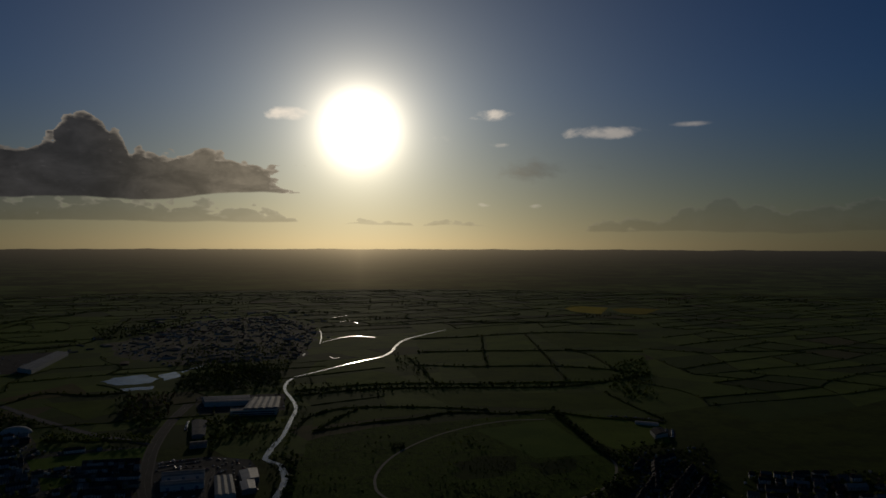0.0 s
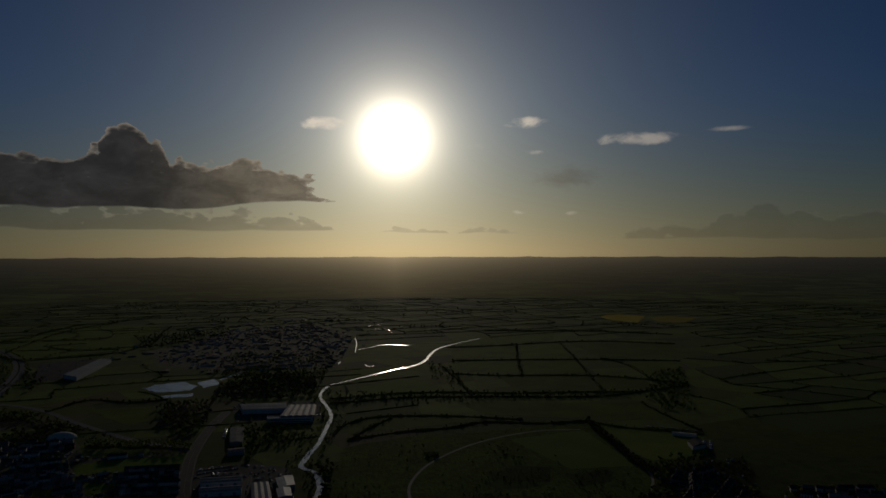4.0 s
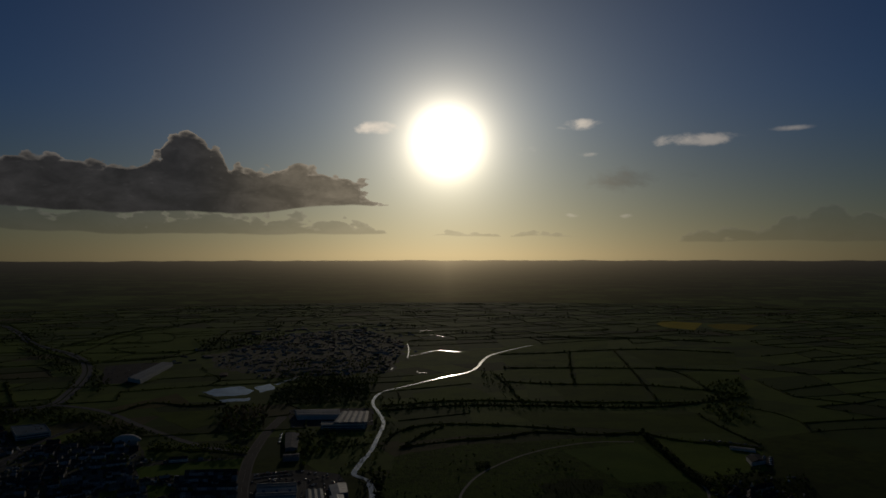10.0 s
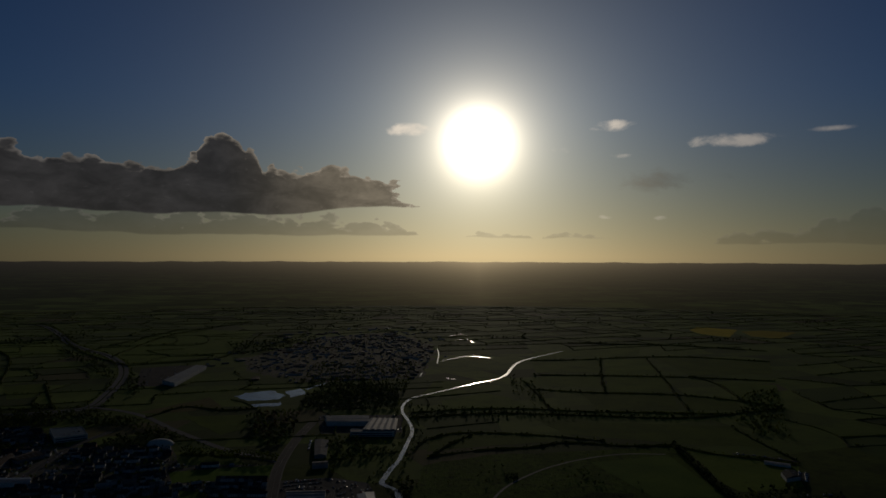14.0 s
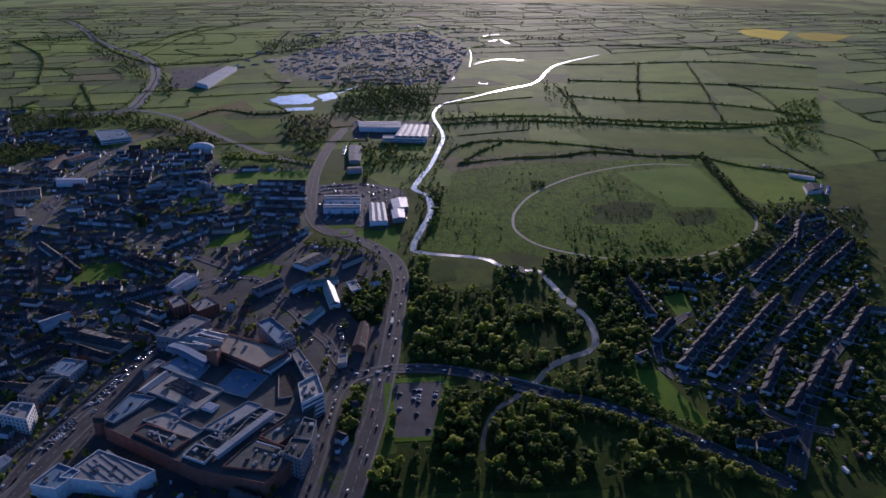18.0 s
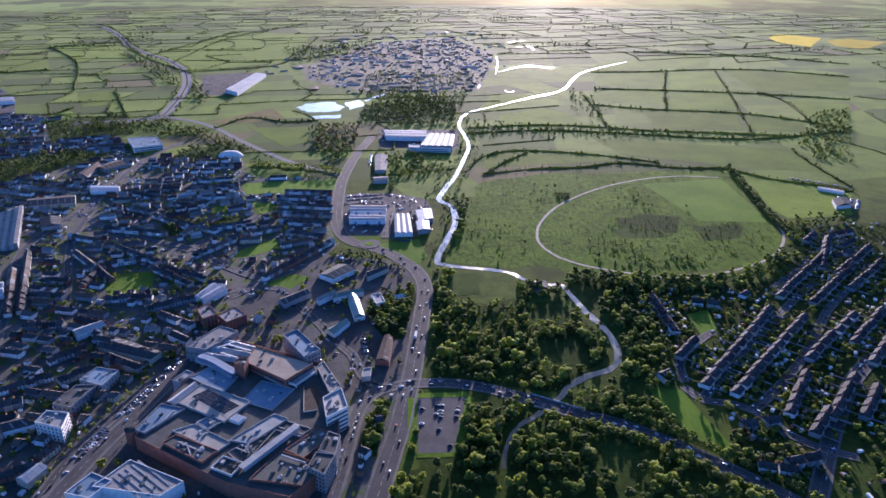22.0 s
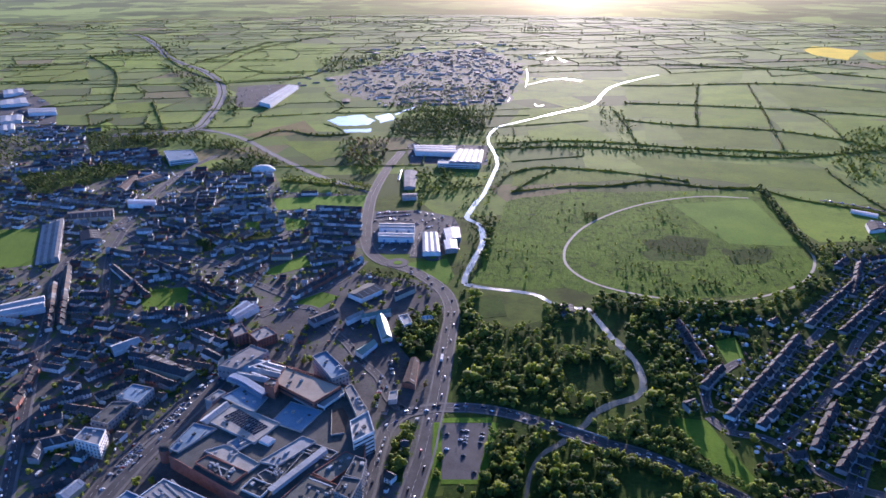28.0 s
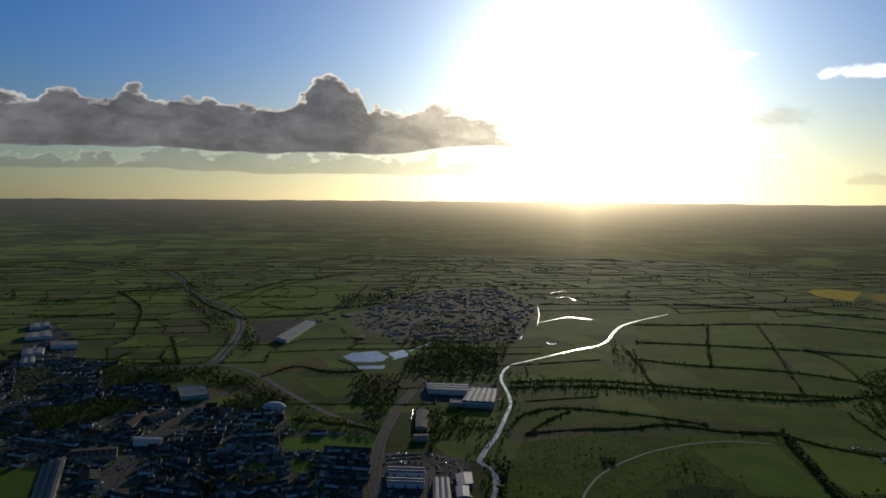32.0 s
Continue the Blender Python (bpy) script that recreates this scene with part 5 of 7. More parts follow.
def hall(name, pts, eave, rise, wall, roof, label, bays=1, category="industrial building", doors=0):
    """A shed with one or more low gables, ridges along its longer side."""
    pts = ccw(pts)
    take(pts)
    if math.dist(pts[0], pts[1]) < math.dist(pts[1], pts[2]):
        pts = pts[1:] + pts[:1]
    t = thing(name, label, category)
    s = Shape()
    part("wall", Shape().prism(pts, 0.0, eave), wall, t)
    for k in range(bays):
        a0, a1 = lerp(pts[0], pts[3], k / bays), lerp(pts[0], pts[3], (k + 1) / bays)
        b0, b1 = lerp(pts[1], pts[2], k / bays), lerp(pts[1], pts[2], (k + 1) / bays)
        am, bm = lerp(a0, a1, 0.5), lerp(b0, b1, 0.5)
        q = Shape()
        q.v += [(*a0, eave), (*b0, eave), (*bm, eave + rise), (*am, eave + rise), (*a1, eave), (*b1, eave)]
        q.f += [(0, 1, 2, 3), (3, 2, 5, 4), (0, 3, 4), (1, 5, 2), (0, 4, 5, 1)]
        part("roof", q, roof, t)
        n = max(3, int(math.dist(a0, b0) / 9))
        for j in range(n):
            e0, e1 = lerp(lerp(a0, b0, (j + 0.5) / n), lerp(am, bm, (j + 0.5) / n), 0.15), lerp(lerp(a0, b0, (j + 0.5) / n), lerp(am, bm, (j + 0.5) / n), 0.85)
            dx, dy = (b0[0] - a0[0]) / math.dist(a0, b0) * 0.6, (b0[1] - a0[1]) / math.dist(a0, b0) * 0.6
            rl = Shape()
            for e, zz in ((e0, eave + 0.15 * rise), (e1, eave + 0.85 * rise)):
                rl.v += [(e[0] - dx, e[1] - dy, zz + 0.08), (e[0] + dx, e[1] + dy, zz + 0.08)]
            rl.f.append((0, 1, 3, 2))
            part("rooflight", rl, FELT_PALE, t)
    for j in range(doors):
        m = lerp(pts[0], pts[1], (j + 0.5) / doors)
        part("loading_door", Shape().box(m[0], m[1], 0, 4, 0.3, 4.5, math.atan2(pts[1][1] - pts[0][1], pts[1][0] - pts[0][0])), METAL_BLUE, t)
    return t


# shopping centre
office = block("office_block", B_OFFICE, 20, BRICK, FELT_BROWN, "four-storey brown brick office block with ribbon windows", storeys=4, band=True, units=5, win=(1.5, 1.7))
block("office_block", B_OFFICE_WING, 16, RENDER_WHITE, FELT_PALE, "white office wing with long window bands", storeys=4, band=True, win=(1.5, 1.8))
block("stair_tower", B_TOWER, 25, BRICK, FELT_DARK, "red brick stair tower of the office block", units=2)
glassbox = block("office_block", B_GLASSBOX, 22, RENDER_GREY, FELT_BLUE, "pale office building with a blue-grey metal roof", storeys=5, pitch=3.4, units=4, parapet=1.2)
block("shop_unit", B_PLAZA, 13, CONCRETE, FELT_BLUE, "flat blue-grey roofed shop unit of the shopping centre", "shopping centre", units=5)
solar = block("shop_unit", B_SOLAR, 14, CONCRETE, FELT_BEIGE, "shop hall with solar panels on a pale roof", "shopping centre", units=5)
sa, sb, sc, sd_ = SOLAR_QUAD
sang = math.atan2(sb[1] - sa[1], sb[0] - sa[0])
for i in range(13):
    for j in range(4):
        q = lerp(lerp(sa, sb, (j + 0.5) / 4), lerp(sd_, sc, (j + 0.5) / 4), (i + 0.5) / 13)
        ob = part("solar_panel", Shape().box(0, 0, 0, math.dist(sa, sb) / 4 - 0.3, math.dist(sa, sd_) / 13 * 0.66, 0.12), PANEL, solar, "dark glossy solar panel")
        ob.matrix_basis = Matrix.Translation((q[0], q[1], 14.45)) @ Matrix.Rotation(sang, 4, "Z") @ Matrix.Rotation(radians(10), 4, "X")
podium = block("mall_podium", MALL_BASE, 12.3, BRICK, FELT_DARK, "low brick podium of the shopping centre under dark felt roofs", "shopping centre", units=26)
block("shop_unit", B_BLUE_B, 13, CONCRETE, FELT_BLUE, "shop unit with a large blue-grey membrane roof", "shopping centre", units=5)
block("shop_unit", B_BLUE_C, 13.3, CONCRETE, FELT_BLUE, "low shop unit with a blue-grey roof", "shopping centre", units=3)
hall("glazed_mall", B_ATRIUM, 13, 2.5, CONCRETE, METAL_PALE, "mall roof with a pale barrel-like metal cover", category="shopping centre")
hall("cinema", B_RIBBED, 12, 3, RENDER_GREY, METAL_PALE, "cinema block with pale ribbed metal roof", 3, "shopping centre")
block("shop_unit", B_CINEMA, 15, RENDER_GREY, FELT_GREY, "grey block at the back of the shopping centre", "shopping centre", storeys=2, units=5)
block("shop_unit", B_BRICK, 14, BRICK, FELT_DARK, "brick store with a dark felt roof and plant", "shopping centre", units=9, storeys=1, pitch=7)
block("shop_unit", B_PALE, 13, CONCRETE, FELT_BEIGE, "shop unit with a pale stained roof", "shopping centre", units=4)
block("shop_unit", B_VENT, 14, CONCRETE, FELT_PALE, "shop unit with a pale panel roof", "shopping centre", units=4)
block("department_store", B_GREEN_ROOF, 14, BRICK, FELT_GREEN, "department store with a wide dark green-grey roof", "shopping centre", units=10)
block("shop_unit", B_DARK_A, 13, CONCRETE, FELT_DARK, "shop unit with a dark roof full of ducts", "shopping centre", units=11)
block("shop_unit", B_DARK_B, 14, BRICK, FELT_GREEN, "red-walled store with a dark roof", "shopping centre", units=6)
block("shop_unit", B_BLUE_ROOF_S, 12, RENDER_WHITE, FELT_GREY, "store with a grey roof edged in white", "shopping centre", units=6, lights=5)
block("shop_unit", B_BLUE_ROOF_T, 12, RENDER_WHITE, FELT_BLUE, "store with a blue-grey roof", "shopping centre", units=3)
block("shop_unit", B_WHITE_BLOCK, 13, RENDER_WHITE, FELT_DARK, "white parapet block with a sunken dark roof", "shopping centre", units=4, parapet=1.6)
block("entrance_canopy", B_CANOPY, 13.4, RENDER_GREY, FELT_BLUE, "glazed entrance block with stepped blue roof", "shopping centre", storeys=2, band=True, units=3)
block("apartment_block", B_STRIPED, 20, RENDER_WHITE, CONCRETE, "white corner apartment block with dark window bands", storeys=5, band=True, units=7, parapet=1.3, win=(1.5, 1.5))
block("apartment_block", B_CORNER, 18, RENDER_GREY, FELT_DARK, "grey corner apartment block with balconies", storeys=5, pitch=3.2, units=4)
block("apartment_block", B_CORNER_B, 18, RENDER_GREY, FELT_DARK, "grey apartment block with regular windows", storeys=5, pitch=3.2, units=4)
block("apartment_block", B_CRESCENT, 16, RENDER_CREAM, FELT_GREY, "cream curved apartment block with roof terraces", storeys=4, pitch=3.4, units=6)
# roof court, curved mall roof, rooflights and corner turret
court = thing("roof_court", "sunken dark brown terrace between the shop roofs", "roof terrace")
part("floor", Shape().prism(ccw([(-119, 528), (-110, 533), (-102, 518), (-102, 495), (-113, 492)]), 12.9, 13.05), DARK_DECK, court, "dark brown deck")
for a, b in (((-119, 528), (-113, 492)), ((-113, 492), (-102, 495))):
    part("edge_wall", Shape().box((a[0] + b[0]) / 2, (a[1] + b[1]) / 2, 12.9, math.dist(a, b), 0.5, 1.3, math.atan2(b[1] - a[1], b[0] - a[0])), CONCRETE, court)
barrel = thing("curved_mall_roof", "curved pale metal roof over the mall passage", "shopping centre")
arch = spline([(-227, 577), (-212, 569), (-196, 556), (-184, 547)], 4)
for k in range(6):
    a0, a1 = math.pi * k / 6, math.pi * (k + 1) / 6
    part("roof_sheet", strip(arch, -6 * math.cos(a0), -6 * math.cos(a1), 12.3, 13.2 + 3.4 * math.sin((a0 + a1) / 2)), METAL_PALE if k in (0, 5) else METAL_BLUE, barrel)
glazing = thing("rooflight_strips", "long white rooflights across the cinema roof", "rooflight")
for a, b, z in (((-205, 598), (-180, 586), 15.2), ((-208, 583), (-190, 574), 15.2), ((-214, 592), (-196, 606), 15.0)):
    part("strip", Shape().box((a[0] + b[0]) / 2, (a[1] + b[1]) / 2, z, math.dist(a, b), 1.6, 1.0, math.atan2(b[1] - a[1], b[0] - a[0])), RENDER_WHITE, glazing, "white framed rooflight strip")
lantern_box = thing("roof_lantern", "glazed roof lantern with a pale frame", "rooflight", at=(-166, 482, 12.3), turn=-0.5)
part("frame", Shape().box(0, 0, 0, 11, 9, 2.4), RENDER_WHITE, lantern_box)
part("glazing", Shape().box(0, 0, 2.4, 10, 8, 0.25), METAL_BLUE, lantern_box, "bluish glass top")
for pts, mat, top, lab in ((((-199, 478), (-187, 492), (-176, 486), (-188, 470)), FELT_BLUE, 13.0, "small blue-grey roof between shop halls"), (((-135, 470), (-128, 482), (-103, 470), (-110, 460)), FELT_DARK, 13.1, "dark roof strip with hatches"),
                           (((-158, 545), (-150, 553), (-131, 541), (-138, 530)), FELT_SLATE_BROWN, 13.4, "brownish roof strip beside the offices"), (((-240, 540), (-232, 556), (-224, 552), (-232, 536)), FELT_PALE, 13.2, "pale roof at the mall corner")):
    block("shop_unit", list(pts), top, CONCRETE, mat, lab, "shopping centre", units=3)
pipes = thing("roof_pipework", "pale pipes and ducts across the dark shop roofs", "roof duct")
for a, b, z in (((-205, 452), (-188, 443), 14.6), ((-196, 447), (-190, 436), 14.6), ((-158, 446), (-146, 440), 13.6), ((-150, 455), (-138, 462), 13.6), ((-130, 472), (-108, 462), 13.4), ((-226, 480), (-222, 494), 14.0), ((-120, 436), (-100, 427), 14.8)):
    part("pipe", Shape().box((a[0] + b[0]) / 2, (a[1] + b[1]) / 2, z, math.dist(a, b), 0.9, 0.7, math.atan2(b[1] - a[1], b[0] - a[0])), METAL_PALE, pipes, "boxed pale metal duct")
turret = thing("corner_turret", "round brick corner turret with a dark dome", "turret", at=(-250, 471, 0))
part("drum", Shape().prism(ring_of(0, 0, 5.0, 18), 0.0, 12.5), BRICK, turret)
cap = Shape()
for k in range(6):
    a0 = math.pi / 2 * k / 6
    cap.prism(ring_of(0, 0, 5.2 * math.cos(a0), 18), 12.5 + 3.2 * math.sin(a0), 12.5 + 3.2 * math.sin(math.pi / 2 * (k + 1) / 6))
part("dome", cap, FELT_DARK, turret, "dark lead dome")
duct = thing("roof_duct", "long pale ventilation housing across the shop roofs", "roof duct")
da, db = DUCT_PTS
part("casing", strip([Vector((*da, 0)), Vector((*lerp(da, db, 0.5), 0)), Vector((*db, 0))], -3, 3, 13.8, 17.5), METAL_PALE, duct, "pale ribbed metal casing")
for i in range(18):
    q = lerp(da, db, (i + 0.5) / 18)
    part("rib", Shape().box(q[0], q[1], 17.5, 6.2, 0.35, 0.1, math.atan2(db[1] - da[1], db[0] - da[0]) + math.pi / 2), METAL_PALE, duct)
white_w = block("office_block", B_WHITE_W, 14, RENDER_WHITE, FELT_PALE, "white modern office block with a gridded roof", storeys=4, pitch=3.5, units=6, parapet=1.4)

# other town buildings
hall("warehouse", B_DEPOT, 7, 2, RENDER_WHITE, METAL_BLUE, "depot with a blue metal roof", 2)
hall("supermarket", B_HALL_W, 7, 2, RENDER_WHITE, METAL_PALE, "long supermarket shed with a pale roof beside a car park", 2, "supermarket")
block("library", B_LIBRARY, 9, CONCRETE, FELT_BLUE, "low civic building with a blue-grey roof", storeys=2, units=4)
block("courtyard_shop", B_COURT, 9, RENDER_GREY, FELT_DARK, "dark-roofed shop with a sunken courtyard", storeys=2, units=5)
for p, w_, r_, l_ in ((B_SHOP_A, RENDER_CREAM, SLATE, "long slate-roofed shop row"), (B_SHOP_B, RENDER_GREY, SLATE, "slate-roofed shop building"), (B_SHOP_C, RENDER_WHITE, METAL_PALE, "pale-roofed yard building"), (B_SHOP_D, RENDER_WHITE, SLATE, "white-gabled shop building"),
                      (B_SHOP_E, RENDER_WHITE, SLATE, "white-walled shop building"), (B_SHOP_F, RENDER_GREY, SLATE, "old slate-roofed street building"), (B_SHOP_G, RENDER_CREAM, METAL_PALE, "pale-roofed workshop"), (B_YARD_A, RENDER_WHITE, METAL_GREEN, "workshop with a green roof"), (B_RED_SHED, BRICK, TILE_RED, "long red-roofed shed in a yard"),
                      (B_STATION, RENDER_CREAM, SLATE, "low station building"), (B_SCHOOL, RENDER_WHITE, FELT_DARK, "school building with white trim"), (B_SCHOOL_B, RENDER_WHITE, FELT_GREY, "white school block"), (B_WORKS, RENDER_GREY, SLATE, "long low works building"), (B_VILLA, RENDER_WHITE, SLATE, "white detached house among trees"),
                      (B_MART, RENDER_GREY, TILE_RED, "market hall with a brown roof"), (B_MART_B, RENDER_GREY, TILE_RED, "market hall with a brown roof"), (B_BARRACK, RENDER_CREAM, SLATE, "long institutional building with a slate roof"), (B_BARRACK_B, RENDER_GREY, SLATE, "grey institutional building"), (B_MILL, RENDER_GREY, SLATE, "old stone mill beside the weir"), (B_FARM, RENDER_WHITE, SLATE, "farm shed in a yard")):
    hall("house" if p is B_VILLA else "building", p, 6.0 if p is not B_MILL else 4.5, 3.0, w_, r_, l_ + ("" if len(l_.split()) > 3 else " in town"), 1, "house" if p is B_VILLA else "building")
block("yard_building", B_YARD_B, 8, RENDER_WHITE, FELT_PALE, "small white flat-roofed block", storeys=2, units=1)
hall("tent_hall", B_YARD_C, 3, 3, RENDER_WHITE, RENDER_WHITE, "white tent-like store in a yard", 1)
block("gatehouse", B_GATEHOUSE, 5, CONCRETE, FELT_PALE, "small kiosk with a pale flat roof", units=0)
block("apartment_block", B_FLATS, 12, BRICK, FELT_GREY, "red brick apartment block", storeys=4, pitch=3.4, units=2)
block("apartment_block", B_FLATS_B, 10, BRICK, FELT_GREY, "low red brick apartment block", storeys=3, pitch=3.4, units=2)

# green-roofed works with a bright roof slope facing the sun
hall("workshop", GREEN_SHED_A, 5, 4.5, RENDER_WHITE, METAL_GREEN, "steep green-roofed workshop with one slope glaring in the sun", 1)
hall("workshop", GREEN_SHED_B, 5, 4, RENDER_WHITE, METAL_GREEN, "green-roofed hall beside a yard", 1)

# river-side factory and retail park
hall("factory", B_FACTORY_W, 9, 1.2, RENDER_WHITE, METAL_PALE, "long factory wing with a pale metal roof", 3)
hall("factory", B_FACTORY_E, 10, 1.5, RENDER_GREY, METAL_PALE, "factory hall with a saw-like pale metal roof", 5)
block("factory_office", B_FACTORY_F, 8, RENDER_WHITE, FELT_PALE, "white office front of the factory", "industrial building", storeys=2, band=True)
for p, n in ((B_RETAIL_A, 2), (B_RETAIL_B, 2), (B_RETAIL_C, 3), (B_RETAIL_D, 1), (B_RETAIL_E, 1)):
    hall("retail_shed", p, 7, 1.4, RENDER_WHITE if n > 1 else RENDER_GREY, METAL_PALE if n > 1 else METAL_BLUE, "retail shed with a pale metal roof" if n > 1 else "small trade shed with a bluish roof", n, "retail shed", doors=3)
for p in (B_TRADE, B_TRADE_B):
    hall("trade_unit", p, 6, 1.5, RENDER_GREY, FELT_GREY, "low trade unit beside the lane", 1)
hall("distribution_shed", B_BIGSHED, 10, 1.5, RENDER_WHITE, METAL_PALE, "huge distribution shed with a pale roof", 3)
for p in (B_EST_A, B_EST_B, B_EST_C, B_EST_D, B_EST_E):
    hall("warehouse", p, 8, 1.5, RENDER_WHITE, METAL_PALE, "distant warehouse with a pale roof", 2)
block("college", B_COLLEGE, 9, RENDER_WHITE, FELT_BLUE, "college building with blue-grey flat roofs", storeys=2, band=True, units=6)
patch("car_park", CAR_LOT, TARMAC_YARD, 0.24, "tarmac lot full of parked cars beside a farm lane", "car park")
hall("depot", B_LONG, 3.5, 0.8, RENDER_WHITE, METAL_PALE, "long low depot with a pale roof", 1)
hall("showroom", B_MART_C, 7, 1.2, RENDER_WHITE, METAL_BLUE, "showroom with a bluish roof by a car park", 1)


def dome(cx, cy, r, h):
    t = thing("air_dome", "white air-supported sports dome beside a pitch", "sports dome", at=(cx, cy, 0))
    s, n, m = Shape(), 24, 7
    for k in range(m):
        a = k / (m - 1) * math.pi / 2
        s.v += [(1.5 * r * math.cos(a) * math.cos(b), r * math.cos(a) * math.sin(b), h * math.sin(a)) for b in (2 * math.pi * i / n for i in range(n))]
        if k:
            s.f += [((k - 1) * n + i, (k - 1) * n + (i + 1) % n, k * n + (i + 1) % n, k * n + i) for i in range(n)]
    part("membrane", s, RENDER_WHITE, t, "white fabric shell")
    part("footing", Shape().prism([(1.55 * x, 1.05 * y) for x, y in ring_of(0, 0, r, 24)], 0, 0.5), CONCRETE, t)


dome(-398, 1318, 16, 11)


# stand beside the stadium pitch
def stand(pts, h, label):
    pts = ccw(pts)
    t = thing("grandstand", label, "grandstand")
    take(pts)
    if math.dist(pts[0], pts[1]) < math.dist(pts[1], pts[2]):
        pts = pts[1:] + pts[:1]
    for k in range(6):
        q = [lerp(pts[0], pts[3], k / 6), lerp(pts[1], pts[2], k / 6), lerp(pts[1], pts[2], (k + 1) / 6), lerp(pts[0], pts[3], (k + 1) / 6)]
        part("terrace_step", Shape().prism(q, 0, h * (6 - k) / 6), CONCRETE if k % 2 else FELT_GREY, t)


stand(STAND, 9, "grey concrete stand beside the pitch")


# ---- houses ----
def gable_roof(w_, d_, eave, ridge, over=0.35):
    s = Shape()
    x, y = w_ / 2 + over * 0.3, d_ / 2 + over
    s.v += [(-x, -y, eave - 0.15), (x, -y, eave - 0.15), (x, 0, ridge), (-x, 0, ridge), (-x, y, eave - 0.15), (x, y, eave - 0.15)]
    s.v += [(-x, -y, eave - 0.35), (x, -y, eave - 0.35), (x, y, eave - 0.35), (-x, y, eave - 0.35)]
    s.f += [(0, 1, 2, 3), (3, 2, 5, 4), (6, 7, 1, 0), (4, 5, 8, 9), (0, 3, 4), (1, 5, 2), (6, 0, 4, 9), (7, 8, 5, 1)]
    return s


def gable_wall(w_, d_, eave, ridge):
    s = Shape()
    x, y = w_ / 2, d_ / 2
    s.v += [(-x, -y, 0), (x, -y, 0), (x, y, 0), (-x, y, 0), (-x, -y, eave), (x, -y, eave), (x, y, eave), (-x, y, eave), (-x, 0, ridge - 0.2), (x, 0, ridge - 0.2)]
    s.f += [(0, 1, 5, 4), (2, 3, 7, 6), (1, 2, 6, 9, 5), (3, 0, 4, 8, 7)]
    return s


WINDOW_MESH = Shape().box(0, 0, 0, 1.3, 0.16, 1.3).mesh("window", GLASS)
DOOR_MESH = Shape().box(0, 0, 0, 1.0, 0.16, 2.1).mesh("door", DOOR_PAINT)
CHIMNEY_MESH = Shape().box(0, 0, 0, 0.7, 1.3, 1.9).box(0, 0, 1.9, 0.85, 1.45, 0.2).box(0, -0.3, 2.1, 0.28, 0.28, 0.35).box(0, 0.3, 2.1, 0.28, 0.28, 0.35).mesh("chimney", BRICK)


def house(name, label, category, group, w_, d_, eave, ridge, wall, roof, units, porch=False):
    """A house, or a pair or terrace unit, with its ridge along x and its front to -y."""
    t = thing(name, label, category, group)
    walls, tiles = gable_wall(w_, d_, eave, ridge), gable_roof(w_, d_, eave, ridge)
    for x in (-0.27 * w_, 0.27 * w_) if porch else ():
        k = len(tiles.v)
        tiles.v += [(x - 1.7, -d_ / 2 - 0.7, eave - 0.1), (x + 1.7, -d_ / 2 - 0.7, eave - 0.1), (x, -d_ / 2 - 0.7, eave + 2.2), (x - 1.7, 0, eave - 0.1), (x + 1.7, 0, eave - 0.1), (x, -1.0, eave + 2.2)]
        tiles.f += [(k, k + 1, k + 2), (k + 1, k + 4, k + 5, k + 2), (k, k + 2, k + 5, k + 3)]
        walls.box(x, -d_ / 2 - 0.3, 0, 3.0, 0.7, eave - 0.1)
    part("wall", walls, wall, t)
    part("roof", tiles, roof, t)
    for u in range(units):
        x = (u + 0.5) / units * w_ - w_ / 2
        q = w_ / units
        side = -1 if u == 0 else 1
        for dx_, y, z, k in ((-0.22 * q, -d_ / 2, 0.9, 0), (-0.24 * q, -d_ / 2, 3.5, 0), (0.24 * q, -d_ / 2, 3.5, 0)):
            ob = part("window", WINDOW_MESH, GLASS, t)
            ob.location = (x + dx_, y, z)
        ob = part("door", DOOR_MESH, DOOR_PAINT, t)
        ob.location = (x + 0.25 * q, -d_ / 2, 0)
        ob = part("chimney", CHIMNEY_MESH, BRICK, t)
        ob.location = (x + side * 0.42 * q if units > 1 else 0.4 * q, 0, ridge - 0.7)
    if porch:
        part("porch", Shape().box(w_ * 0.1, -d_ / 2 - 0.8, 0, 3.2, 1.6, 2.6), wall, t)
    return t


SEMIS = [house("semi_detached_house", lab, "house", "semi-detached houses of the estate", 12.8, 8.8, 5.0, 9.0, wl, rf, 2, True) for lab, wl, rf in (
    ("pair of pale rendered houses under a dark tiled roof", RENDER_CREAM, SLATE), ("pair of white rendered houses under a dark tiled roof", RENDER_WHITE, SLATE), ("pair of grey rendered houses under a dark tiled roof", RENDER_GREY, SLATE), ("pair of grey pebble-dashed houses under a dark slate roof", RENDER_GREY, SLATE))]
TERRACES = [house("terraced_house", lab, "house", "terraced houses of the old town", 7.0, 8.4, 5.2, 8.2, wl, rf, 1) for lab, wl, rf in (
    ("white-fronted terraced house with a slate roof", RENDER_WHITE, SLATE), ("cream terraced house with a slate roof", RENDER_CREAM, SLATE), ("grey terraced house with a slate roof", RENDER_GREY, SLATE), ("red brick terraced house with a dark roof", BRICK, SLATE))]
spare = {id(p): True for p in SEMIS + TERRACES}
far_walls, far_roofs, far_panes = Shape(), Shape(), Shape()


